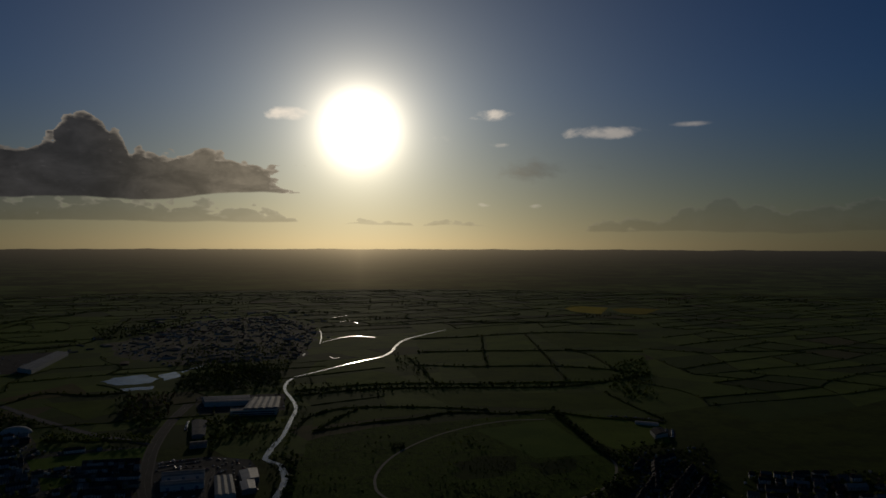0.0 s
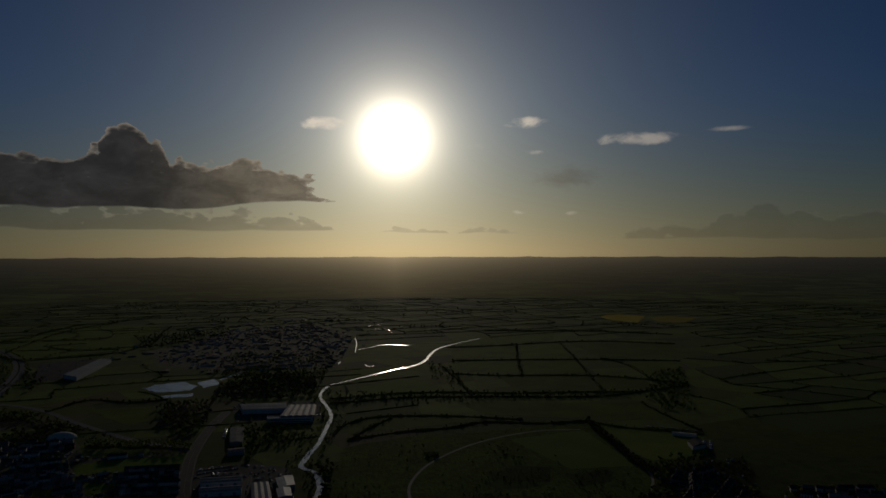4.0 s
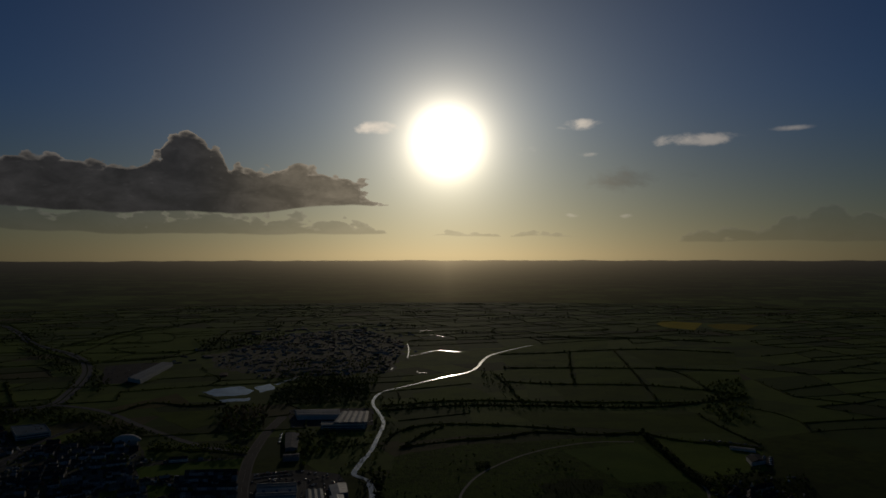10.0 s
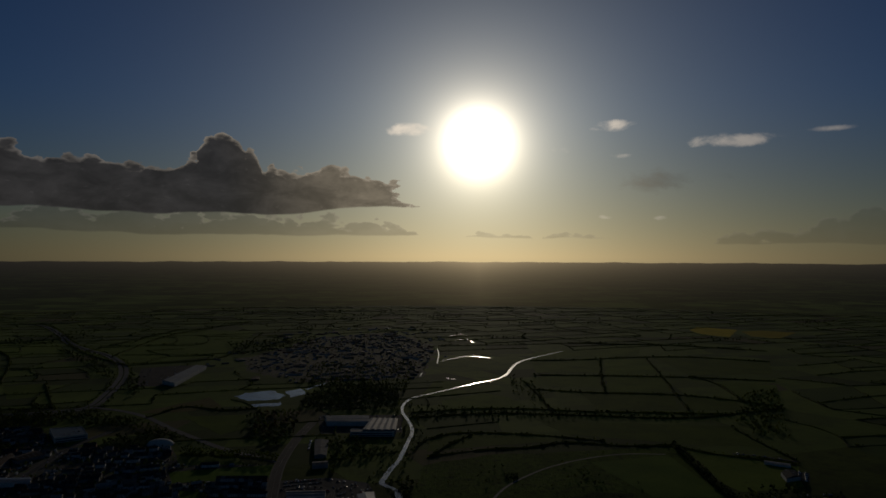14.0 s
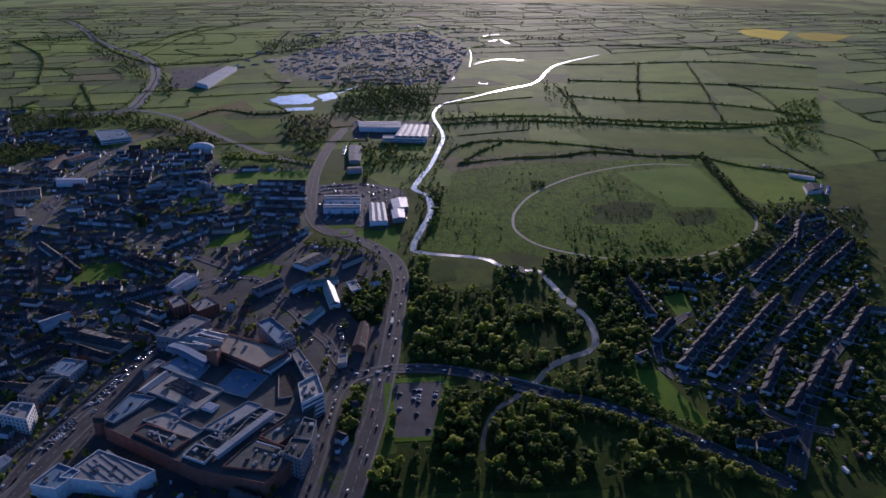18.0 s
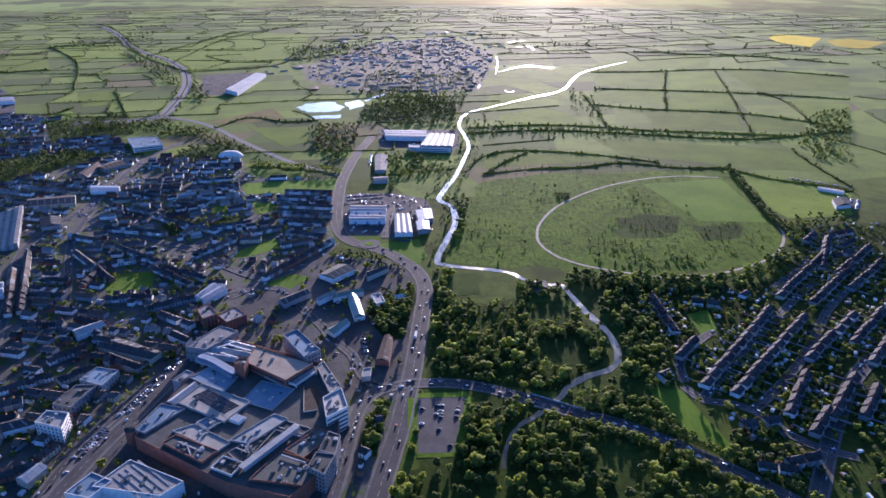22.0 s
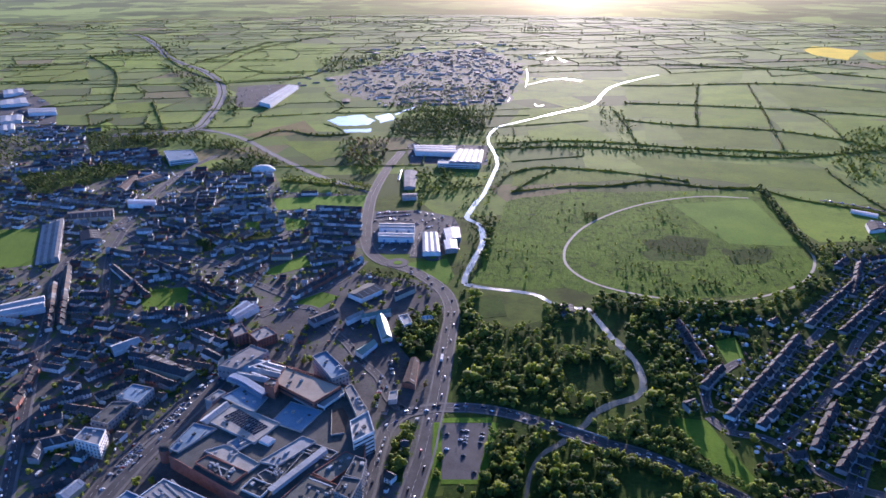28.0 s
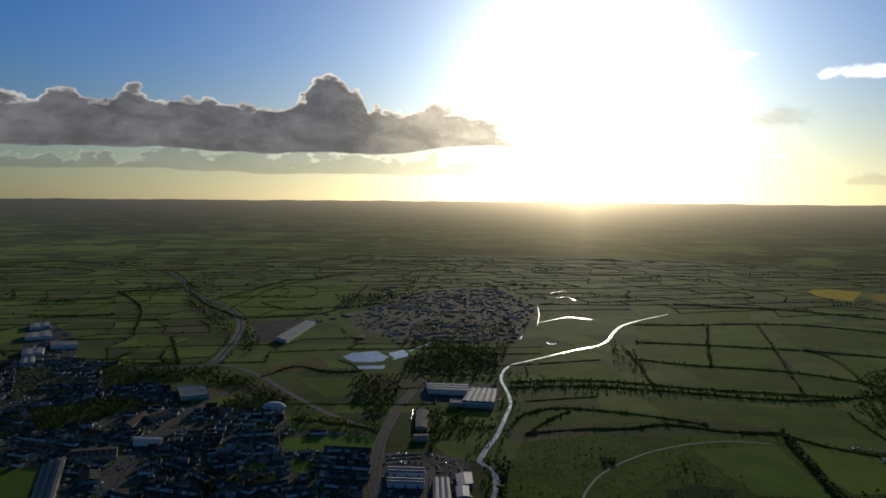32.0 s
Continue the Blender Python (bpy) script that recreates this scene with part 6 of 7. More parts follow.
def far_house(x, y, turn, w_, d_, eave, ridge):
    c, s_ = math.cos(turn), math.sin(turn)
    for dst, src in ((far_walls, gable_wall(w_, d_, eave, ridge)), (far_roofs, gable_roof(w_, d_, eave, ridge))):
        k = len(dst.v)
        dst.v += [(x + c * a - s_ * b, y + s_ * a + c * b, z) for a, b, z in src.v]
        dst.f += [tuple(k + i for i in f) for f in src.f]
    if w_ >= 6 and y < 1500:
        for i in range(int(w_ / 3.4)):
            u = -w_ / 2 + 3.4 * (i + 0.5)
            for z in ((1.0, 3.4) if eave > 4.3 else (1.0,)):
                for v in (-d_ / 2 - 0.03, d_ / 2 + 0.03):
                    far_panes.box(x + c * u - s_ * v, y + s_ * u + c * v, z, 1.1, 0.1, 1.2, turn)


def settle(proto, m):
    """The first use moves the model itself, later ones copy it."""
    if spare.pop(id(proto), False):
        proto.matrix_basis = m
        return proto
    return copy_thing(proto, m)


hr = random.Random(3)
zoned = np.zeros_like(taken)
for poly in (MALL_ZONE, YARD_ZONE, PARADE_ZONE, FACTORY_ZONE, WOOD_25, WOOD_28, WOOD_10, WOOD_16, WOOD_17, WOOD_22):
    zoned[inside(poly, gx, gy)] = True
GARDENS = []
for a, b in (ROW_E0, ROW_E1, ROW_E2, ROW_E3, ROW_E4, ROW_E5, ROW_E6, ROW_E7, ROW_E8, ROW_E9, ROW_E10, ROW_E11, ROW_E12, ROW_E13, ROW_E14, ROW_E15, ROW_E16, ROW_E17, ROW_E18, ROW_E19, ROW_E20, ROW_E21, ROW_E22, ROW_E23, ROW_E24, ROW_E25):
    ln, ang = math.dist(a, b), math.atan2(b[1] - a[1], b[0] - a[0])
    n = max(1, round(ln / 17.6))
    for i in range(n):
        x, y = lerp(a, b, (i + 0.5) / n)
        off = hr.uniform(-0.5, 0.5)
        x, y = x - math.sin(ang) * off, y + math.cos(ang) * off
        settle(hr.choice(SEMIS), pose(x, y, 0, 0, 0, math.degrees(ang) + (180 if math.cos(ang) < 0 else 0) + hr.uniform(-1.5, 1.5)) @ Matrix.Diagonal((1, 1, (0.92, 1.0, 1.08)[i % 3], 1)))
        c, s_ = math.cos(ang), math.sin(ang)
        take([(x + c * u - s_ * v, y + s_ * u + c * v) for u, v in ((-8, -6), (8, -6), (8, 6), (-8, 6))])
        for sd in (-1, 1):
            GARDENS.append((x - s_ * sd * 12, y + c * sd * 12, ang))

rows_w = [ROW_W0, ROW_W1, ROW_W2, ROW_W3, ROW_W4, ROW_W5, ROW_W6, ROW_W7, ROW_W8, ROW_W9, ROW_W10, ROW_W11, ROW_W12, ROW_W13, ROW_W14, ROW_W15, ROW_W16, ROW_W17, ROW_W18, ROW_W19, ROW_W20, ROW_W21, ROW_W22, ROW_W23, ROW_W24, ROW_W25, ROW_W26, ROW_W27, ROW_W28, ROW_W29, ROW_W30, ROW_W31, ROW_W32, ROW_W33, ROW_W34, ROW_W35, ROW_W36, ROW_W37, ROW_W38, ROW_W39, ROW_W40, ROW_W41, ROW_W42, ROW_W43, ROW_W44, ROW_W45, ROW_W46, ROW_W47, ROW_W48, ROW_W49, ROW_W50, ROW_W51, ROW_W52]
spots = []
for a, b in rows_w:
    ln, ang = math.dist(a, b), math.atan2(b[1] - a[1], b[0] - a[0])
    n = max(1, round(ln / 7.05))
    mat = hr.random()
    for i in range(n):
        x, y = lerp(a, b, (i + 0.5) / n)
        spots.append((math.hypot(x + 200, y - 450), x, y, ang, mat))
    for i in range(n):
        x, y = lerp(a, b, (i + 0.5) / n)
        c, s_ = math.cos(ang), math.sin(ang)
        take([(x + c * u - s_ * v, y + s_ * u + c * v) for u, v in ((-5, -6), (5, -6), (5, 6), (-5, 6))])
spots.sort()
for k, (_, x, y, ang, mat) in enumerate(spots):
    if k < 180:
        pick = TERRACES[min(3, int(mat * 4))] if hr.random() < 0.6 else hr.choice(TERRACES)
        m = pose(x, y, 0, 0, 0, math.degrees(ang)) @ Matrix.Diagonal((1, hr.uniform(0.9, 1.1), hr.uniform(0.85, 1.15), 1))
        settle(pick, m)
    else:
        far_house(x, y, ang, 7.0, 8.4, 5.2 * hr.uniform(0.9, 1.1), 8.2)
for p in SEMIS + TERRACES:
    spare.pop(id(p), None)

# further streets of the old town: rows of joined houses with chimneys and back returns, too many to count
far_stacks = Shape()
back_trees = []
parade_turn = math.atan2(ROAD_PARADE[-1][1] - ROAD_PARADE[0][1], ROAD_PARADE[-1][0] - ROAD_PARADE[0][0])


def clear(x, y, ang, w_, d_, poly):
    c, s_ = math.cos(ang), math.sin(ang)
    n = max(2, int(w_ / 4) + 1)
    for i in range(n):
        for v in (-d_ / 2, 0, d_ / 2):
            u = -w_ / 2 + w_ * i / (n - 1)
            px_, py_ = x + c * u - s_ * v, y + s_ * u + c * v
            i_, j_ = int((px_ - X0) / CELL), int((py_ - Y0) / CELL)
            if not is_free(px_, py_) or (0 <= i_ < 650 and 0 <= j_ < 700 and zoned[i_, j_]) or not inside(poly, np.array(px_), np.array(py_)):
                return False
    return True


def claim(x, y, ang, w_, d_):
    c, s_ = math.cos(ang), math.sin(ang)
    take([(x + c * u - s_ * v, y + s_ * u + c * v) for u, v in ((-w_ / 2 - 1.5, -d_ / 2 - 2.5), (w_ / 2 + 1.5, -d_ / 2 - 2.5), (w_ / 2 + 1.5, d_ / 2 + 2.5), (-w_ / 2 - 1.5, d_ / 2 + 2.5))])


def street_turn(x, y):
    if x < -190 and y < 640:
        return parade_turn + (math.pi / 2 if noise.noise((x * 0.01, y * 0.01, 8)) > 0.25 else 0)
    return 0.12 + round(4 * noise.noise((x * 0.0022, y * 0.0022, 3))) * 0.33


def street_rows(poly, spacing, longest, storey):
    xs, ys = [p[0] for p in poly], [p[1] for p in poly]
    cell = 130.0
    cx = min(xs)
    while cx < max(xs):
        cy = min(ys)
        while cy < max(ys):
            ang = street_turn(cx + cell / 2, cy + cell / 2)
            c, s_ = math.cos(ang), math.sin(ang)
            v = -cell * 0.65
            while v < cell * 0.65:
                u = -cell * 0.65
                while u < cell * 0.65:
                    w_ = hr.choice((7, 14, 14, 21, 28, longest))
                    d_ = hr.uniform(7.5, 9.0)
                    x, y = cx + cell / 2 + c * u - s_ * v, cy + cell / 2 + s_ * u + c * v
                    yard = noise.noise((x * 0.008, y * 0.008, 12)) > 0.16
                    while w_ > 6 and (yard or not clear(x, y, ang, w_, d_, poly)):
                        w_ -= 7
                    if w_ > 6:
                        e = hr.uniform(4.6, 6.0) * storey
                        far_house(x, y, ang, w_, d_, e, e + hr.uniform(2.4, 3.2))
                        claim(x, y, ang, w_, d_)
                        if hr.random() < 0.25:
                            far_house(x - s_ * (d_ / 2 + 3), y + c * (d_ / 2 + 3), ang, w_ * 0.5, 5.0, 2.6, 3.2)
                        for k in range(int(w_ / 7)):
                            t = -w_ / 2 + 7 * k + 0.8
                            if hr.random() < 0.85:
                                far = d_ / 2 + hr.uniform(5.5, 9.5)
                                back_trees.append((x + c * t - s_ * far, y + s_ * t + c * far))
                            far_stacks.box(x + c * t, y + s_ * t, e + 1.4, 0.8, 1.2, 2.6, ang)
                            if hr.random() < 0.6:
                                bx, by = t + 2.5, d_ / 2 + 2
                                far_house(x + c * bx - s_ * by, y + s_ * bx + c * by, ang + math.pi / 2, 4.5, 3.2, e * 0.55, e * 0.55 + 1.2)
                    u += w_ / 2 + hr.uniform(9, 20)
                v += spacing * hr.uniform(0.9, 1.15)
            cy += cell
        cx += cell


street_rows(TOWN_WEST, 30.0, 35, 0.95)
street_rows(TOWN_FAR_EAST, 32.0, 28, 0.95)
for poly, want in ((TOWN_WEST, 520), (FAR_TOWN, 360), (FAR_FRINGE, 110), (ESTATE_FAR, 26)):
    xs, ys = [p[0] for p in poly], [p[1] for p in poly]
    done = 0
    for _ in range(want * 14):
        if done >= want:
            break
        x, y = hr.uniform(min(xs), max(xs)), hr.uniform(min(ys), max(ys))
        if not is_free(x, y) or not inside(poly, np.array(x), np.array(y)):
            continue
        ang = street_turn(x, y) + hr.choice((0, math.pi / 2))
        w_, d_ = hr.choice([(7, 6), (9, 7), (6, 5), (5, 4), (4, 3)])
        if poly is not TOWN_WEST:
            w_, d_ = hr.choice([(8, 8), (14, 8), (21, 8)]) if hr.random() < 0.8 else (hr.uniform(20, 55), hr.uniform(14, 28))
        if not clear(x, y, ang, w_, d_, poly):
            continue
        e = hr.uniform(2.4, 4.0) if poly is TOWN_WEST else hr.uniform(2.4, 3.6)
        far_house(x, y, ang, w_, d_, e, e + d_ * (hr.uniform(0.12, 0.28) if poly is TOWN_WEST else 0.06))
        claim(x, y, ang, w_, d_)
        done += 1


def island_plain(name, cols, rough):
    """Walls or roofs of many houses: each its own tone."""

    def build(n):
        g = n.add("ShaderNodeNewGeometry")
        ramp = n.add("ShaderNodeValToRGB")
        ramp.color_ramp.interpolation = "CONSTANT"
        while len(ramp.color_ramp.elements) < len(cols):
            ramp.color_ramp.elements.new(0.5)
        for e, (p, c) in zip(ramp.color_ramp.elements, cols):
            e.position, e.color = p, rgb(*c)
        n.put(ramp.inputs[0], g.outputs["Random Per Island"])
        p = g.outputs["Position"]
        f = n.step(n.m("MULTIPLY_ADD", n.noise(p, 0.3, 4, 0.6), 0.7, n.m("MULTIPLY", n.noise(p, 2.0, 3), 0.4)), 0.3, 0.8, 0.7, 1.25)
        return shader(n, n.mix(1.0, ramp.outputs[0], n.combine(f, f, f), "MULTIPLY"), rough, 0.12)

    return material(name, build)


MIXED_WALLS = island_plain("mixed_house_walls", [(0.0, (0.7, 0.69, 0.66)), (0.38, (0.42, 0.38, 0.3)), (0.48, (0.24, 0.24, 0.24)), (0.7, (0.18, 0.08, 0.06)), (0.83, (0.34, 0.34, 0.33))], 0.85)
MIXED_ROOFS = island_plain("mixed_house_roofs", [(0.0, (0.055, 0.056, 0.058)), (0.28, (0.085, 0.083, 0.082)), (0.5, (0.10, 0.075, 0.06)), (0.66, (0.042, 0.043, 0.046)), (0.82, (0.17, 0.17, 0.165)), (0.94, (0.34, 0.34, 0.33))], 0.9)
town = thing("town_houses", "close-packed slate-roofed houses and back buildings of the town", "houses", kind="stuff")
tagged(part("walls", far_walls, MIXED_WALLS, town), kind="stuff")
tagged(part("roofs", far_roofs, MIXED_ROOFS, town), kind="stuff")
tagged(part("windows", far_panes, GLASS, town, "rows of small dark windows"), kind="stuff")
tagged(part("chimneys", far_stacks, BRICK, town, "brick chimney stacks"), kind="stuff")

# garden walls and fences of the estate
s = Shape()
for x, y, ang in GARDENS:
    s.box(x, y, 0, 0.2, 13, 1.5, ang)
solid("garden_walls", s, RENDER_GREY, "pale garden walls between back gardens", "walls", kind="stuff")


SHED_MIX = island_plain("mixed_sheds", [(0.0, (0.72, 0.72, 0.70)), (0.35, (0.30, 0.30, 0.29)), (0.55, (0.14, 0.10, 0.07)), (0.75, (0.45, 0.47, 0.48)), (0.9, (0.22, 0.10, 0.07))], 0.7)
huts = Shape()
for x, y, ang in GARDENS:
    for _ in range(3):
        if hr.random() < 0.75:
            px_, py_ = x + hr.uniform(-8, 8), y + hr.uniform(-8, 8)
            if is_free(px_, py_):
                huts.box(px_, py_, 0, hr.uniform(1.8, 4), hr.uniform(1.8, 3), hr.uniform(1.9, 2.7), ang)
for poly, want in ((TOWN_WEST, 2600), (TOWN_EAST, 500), (TOWN_FAR_EAST, 300)):
    xs, ys = [q[0] for q in poly], [q[1] for q in poly]
    for _ in range(want):
        x, y = hr.uniform(min(xs), max(xs)), hr.uniform(min(ys), max(ys))
        i_, j_ = int((x - X0) / CELL), int((y - Y0) / CELL)
        if is_free(x, y) and inside(poly, np.array(x), np.array(y)) and not (0 <= i_ < 650 and 0 <= j_ < 700 and zoned[i_, j_]):
            huts.box(x, y, 0, hr.uniform(2, 6), hr.uniform(2, 3.5), hr.uniform(2.0, 2.8), street_turn(x, y) + hr.choice((0, math.pi / 2)))
solid("garden_sheds", huts, SHED_MIX, "pale and brown sheds and extensions in back gardens", "sheds", kind="stuff")


# ---- trees ----
def icosphere():
    t = (1 + 5 ** 0.5) / 2
    v = np.array([(-1, t, 0), (1, t, 0), (-1, -t, 0), (1, -t, 0), (0, -1, t), (0, 1, t), (0, -1, -t), (0, 1, -t), (t, 0, -1), (t, 0, 1), (-t, 0, -1), (-t, 0, 1)], float)
    f = np.array([(0, 11, 5), (0, 5, 1), (0, 1, 7), (0, 7, 10), (0, 10, 11), (1, 5, 9), (5, 11, 4), (11, 10, 2), (10, 7, 6), (7, 1, 8), (3, 9, 4), (3, 4, 2), (3, 2, 6), (3, 6, 8), (3, 8, 9), (4, 9, 5), (2, 4, 11), (6, 2, 10), (8, 6, 7), (9, 8, 1)])
    return v / np.linalg.norm(v[0]), f


ICO_V, ICO_F = icosphere()


def finer(v, f):
    """Each triangle split in four, pushed out to the sphere."""
    v, mid, out = list(map(tuple, v)), {}, []
    for a, b, c in f:
        m = []
        for i, j in ((a, b), (b, c), (c, a)):
            k = (min(i, j), max(i, j))
            if k not in mid:
                p = (np.array(v[i]) + np.array(v[j])) / 2
                v.append(tuple(p / np.linalg.norm(p)))
                mid[k] = len(v) - 1
            m.append(mid[k])
        out += [(a, m[0], m[2]), (b, m[1], m[0]), (c, m[2], m[1]), tuple(m)]
    return np.array(v), np.array(out)


BALL_V, BALL_F = finer(ICO_V, ICO_F)


def crown_arrays(seed, clumps, sprays, width, low, high, spray=0.85, ball=(BALL_V, BALL_F)):
    """A crown one unit tall: uneven clumps covered with small leaf sprays (triangles)."""
    r = np.random.default_rng(seed)
    vs, fs, k = [], [], 0
    centres = []
    for i in range(clumps):
        z = low + (high - low) * (i + 0.5) / clumps
        reach = width * math.sin(math.pi * min(0.95, max(0.12, (z - low) / (1.04 - low)))) ** 0.7
        a = i * 2.4 + r.uniform(-0.5, 0.5)
        c = np.array([0.55 * reach * math.cos(a) * r.uniform(0.5, 1.15), 0.55 * reach * math.sin(a) * r.uniform(0.5, 1.15), z])
        rad = reach * r.uniform(0.42, 0.62)
        centres.append((c, rad))
        v = ball[0] * rad * r.uniform(0.72, 1.18, (len(ball[0]), 1)) * 0.9 * np.array([1, 1, 0.85]) + c
        vs.append(v)
        fs.append(ball[1] + k)
        k += len(ball[0])
    per = sprays // clumps
    for c, rad in centres:
        d = r.normal(size=(per, 3))
        d /= np.linalg.norm(d, axis=1, keepdims=True)
        q = c + d * rad * r.uniform(0.8, 1.1, (per, 1)) * np.array([1, 1, 0.9])
        u = r.normal(size=(per, 3))
        u /= np.linalg.norm(u, axis=1, keepdims=True)
        w_ = np.cross(d, u)
        size = rad * spray * r.uniform(0.3, 0.62, (per, 1))
        vs.append(np.stack([q + u * size, q - u * size * 0.5 + w_ * size * 0.9, q - u * size * 0.5 - w_ * size * 0.9 + d * size * 0.5], 1).reshape(-1, 3))
        fs.append(np.arange(3 * per).reshape(-1, 3) + k)
        k += 3 * per
    return np.concatenate(vs), np.concatenate(fs)


def trunk_shape(h, r0, seed):
    r = random.Random(seed)
    s = Shape()

    def limb(p, q, ra, rb):
        k, n = len(s.v), 6
        for c, rad in ((p, ra), (q, rb)):
            s.v += [(c[0] + rad * math.cos(2 * math.pi * i / n), c[1] + rad * math.sin(2 * math.pi * i / n), c[2]) for i in range(n)]
        s.f += [(k + i, k + (i + 1) % n, k + n + (i + 1) % n, k + n + i) for i in range(n)]

    top = (r.uniform(-0.3, 0.3), r.uniform(-0.3, 0.3), h * 0.55)
    limb((0, 0, -0.3), top, r0, r0 * 0.5)
    for i in range(5):
        a = i * 2 * math.pi / 5 + r.random()
        limb((top[0] * 0.7, top[1] * 0.7, h * (0.3 + 0.05 * i)), (math.cos(a) * h * 0.2, math.sin(a) * h * 0.2, h * (0.55 + 0.06 * i)), r0 * 0.4, r0 * 0.12)
    return s


KINDS = [("broad", 0.42, 0.22, 0.9, LEAF_A, "broad mid-green broadleaf tree"), ("spring", 0.40, 0.2, 0.9, LEAF_B, "fresh spring-green tree by the road"), ("dark", 0.44, 0.16, 0.88, LEAF_C, "dense dark green broadleaf tree"),
         ("tall", 0.24, 0.14, 0.94, LEAF_A, "tall narrow green poplar-like tree"), ("copper", 0.42, 0.22, 0.9, LEAF_D, "copper-brown leaved garden tree"), ("bush", 0.62, 0.02, 0.8, LEAF_B, "low rounded spring-green bush"), ("blossom", 0.42, 0.2, 0.9, LEAF_E, "pale blossoming garden tree")]
tree_protos, tree_cheap = [], []
for i, (kind, wd, lo, hi, leaf, lab) in enumerate(KINDS):
    cheap = [crown_arrays(90 + 3 * i, 5, 60, wd, lo, hi, 0.6), crown_arrays(91 + 3 * i, 5, 60, wd, lo, hi, 0.6), crown_arrays(92 + 3 * i, 4, 16, wd, lo, hi, 0.7, (ICO_V, ICO_F))]
    tree_cheap.append((cheap, leaf))
    variants = []
    for j in range(2):
        v, f = crown_arrays(20 + 5 * i + j, 9, 540, wd, lo, hi, 0.5)
        variants.append((bulk_mesh("crown", v * 10.0, f, leaf), trunk_shape(10.0, 0.28, i + j).mesh("trunk", BARK)))
    tree_protos.append(variants)

trees = []  # x, y, height, kind
tr = random.Random(11)


def fill_wood(poly, gap, hmin, hmax, kinds, wild=0.6, avoid=True):
    xs, ys = [p[0] for p in poly], [p[1] for p in poly]
    x = min(xs)
    while x < max(xs):
        y = min(ys)
        while y < max(ys):
            px_, py_ = x + tr.uniform(-0.95, 0.95) * gap, y + tr.uniform(-0.95, 0.95) * gap
            y += gap
            if tr.random() < wild * (0.5 + noise.noise((px_ * 0.02, py_ * 0.02, 5))) or not inside(poly, np.array(px_), np.array(py_)):
                continue
            if avoid and not is_free(px_, py_):
                continue
            trees.append((px_, py_, tr.uniform(hmin, hmax) * (1 + 0.25 * noise.noise((px_ * 0.03, py_ * 0.03, 2))), tr.choice(kinds)))
        x += gap


for poly in (CLEARING_A, CLEARING_B, CLEARING_C, CLEARING_D):
    take(poly)
MIXED, BELT, SHRUB = (0, 0, 1, 2, 2, 5), (1, 1, 0, 1, 3, 5), (5, 5, 1, 0)
woods = [
    (WOOD_0, 8.8, 4, 12, (0, 2, 1, 1, 0, 5, 1, 5, 5)), (WOOD_1, 6.6, 6, 12, (0, 2, 1, 2, 0, 5)), (WOOD_2, 8.0, 9, 15, (1, 1, 3, 0, 2)), (WOOD_3, 8.0, 7, 13, MIXED), (WOOD_4, 5.6, 6, 10, (1, 1, 0, 5)), (WOOD_5, 5.6, 6, 10, (1, 1, 0, 5)),
    (WOOD_6, 5.2, 6, 10, (1, 0, 1, 5)), (WOOD_7, 6.0, 7, 11, (0, 1, 2)), (WOOD_8, 5.0, 4, 8, SHRUB), (WOOD_9, 5.5, 5, 9, MIXED), (WOOD_10, 11, 8, 14, (2, 2, 0)), (SLOPE_SHADOW_TREES, 13, 4, 9, (2, 0, 5, 0)), (WOOD_12, 10.5, 5, 9, (0, 1, 5)), (WOOD_13, 9.5, 6, 12, (0, 2, 2, 0)),
    (WOOD_14, 9.5, 7, 13, (1, 0, 4, 0)), (WOOD_15, 9, 5, 10, MIXED), (WOOD_16, 14, 8, 14, (2, 0)), (WOOD_17, 11, 8, 14, (2, 2, 0)), (WOOD_18, 8, 7, 12, MIXED), (WOOD_19, 15, 4, 8, (0, 5, 1)), (WOOD_20, 13, 5, 10, (2, 0, 1)), (WOOD_34, 10, 6, 12, (0, 2, 1, 0)), (WOOD_21, 6, 3, 6, (2, 2, 5)),
    (WOOD_22, 9, 6, 10, (2, 0, 1, 4)), (WOOD_23, 9, 8, 13, (2, 0)), (WOOD_24, 7, 5, 10, (2, 0, 5, 6, 4)),
    (WOOD_25, 8.5, 5, 10, (2, 0, 0, 5)), (WOOD_26, 12, 6, 12, (2, 0)), (WOOD_27, 12, 6, 12, (2, 0)), (WOOD_28, 11, 6, 12, (2, 0)), (WOOD_29, 16, 7, 13, (2, 0)), (WOOD_30, 9, 6, 11, (0, 1, 2)), (WOOD_31, 8, 6, 11, MIXED), (WOOD_32, 8, 5, 10, MIXED), (WOOD_33, 8, 7, 12, (2, 0, 1))]
woods += [(WOOD_0, 7.0, 1.8, 5, (5, 5, 1, 5, 0)), (WOOD_1, 7.5, 1.8, 4.5, (5, 5, 1)), (UNDER_A, 7.5, 3, 9, (5, 0, 2, 1, 5)), (UNDER_B, 7.5, 5, 11, (0, 2, 1, 5, 0)), (UNDER_C, 6.5, 6, 10, (1, 1, 0, 5))]
for poly, gap, a, b, kinds in woods:
    fill_wood(poly, gap, a, b, kinds)


def tree_line(pts, gap, hmin, hmax, kinds, spread=2.0):
    for p in spline(pts, gap):
        if is_free(p.x, p.y) or p.y > 1000:
            trees.append((p.x + tr.uniform(-spread, spread), p.y + tr.uniform(-spread, spread), tr.uniform(hmin, hmax), tr.choice(kinds)))


hedge_shape = Shape()


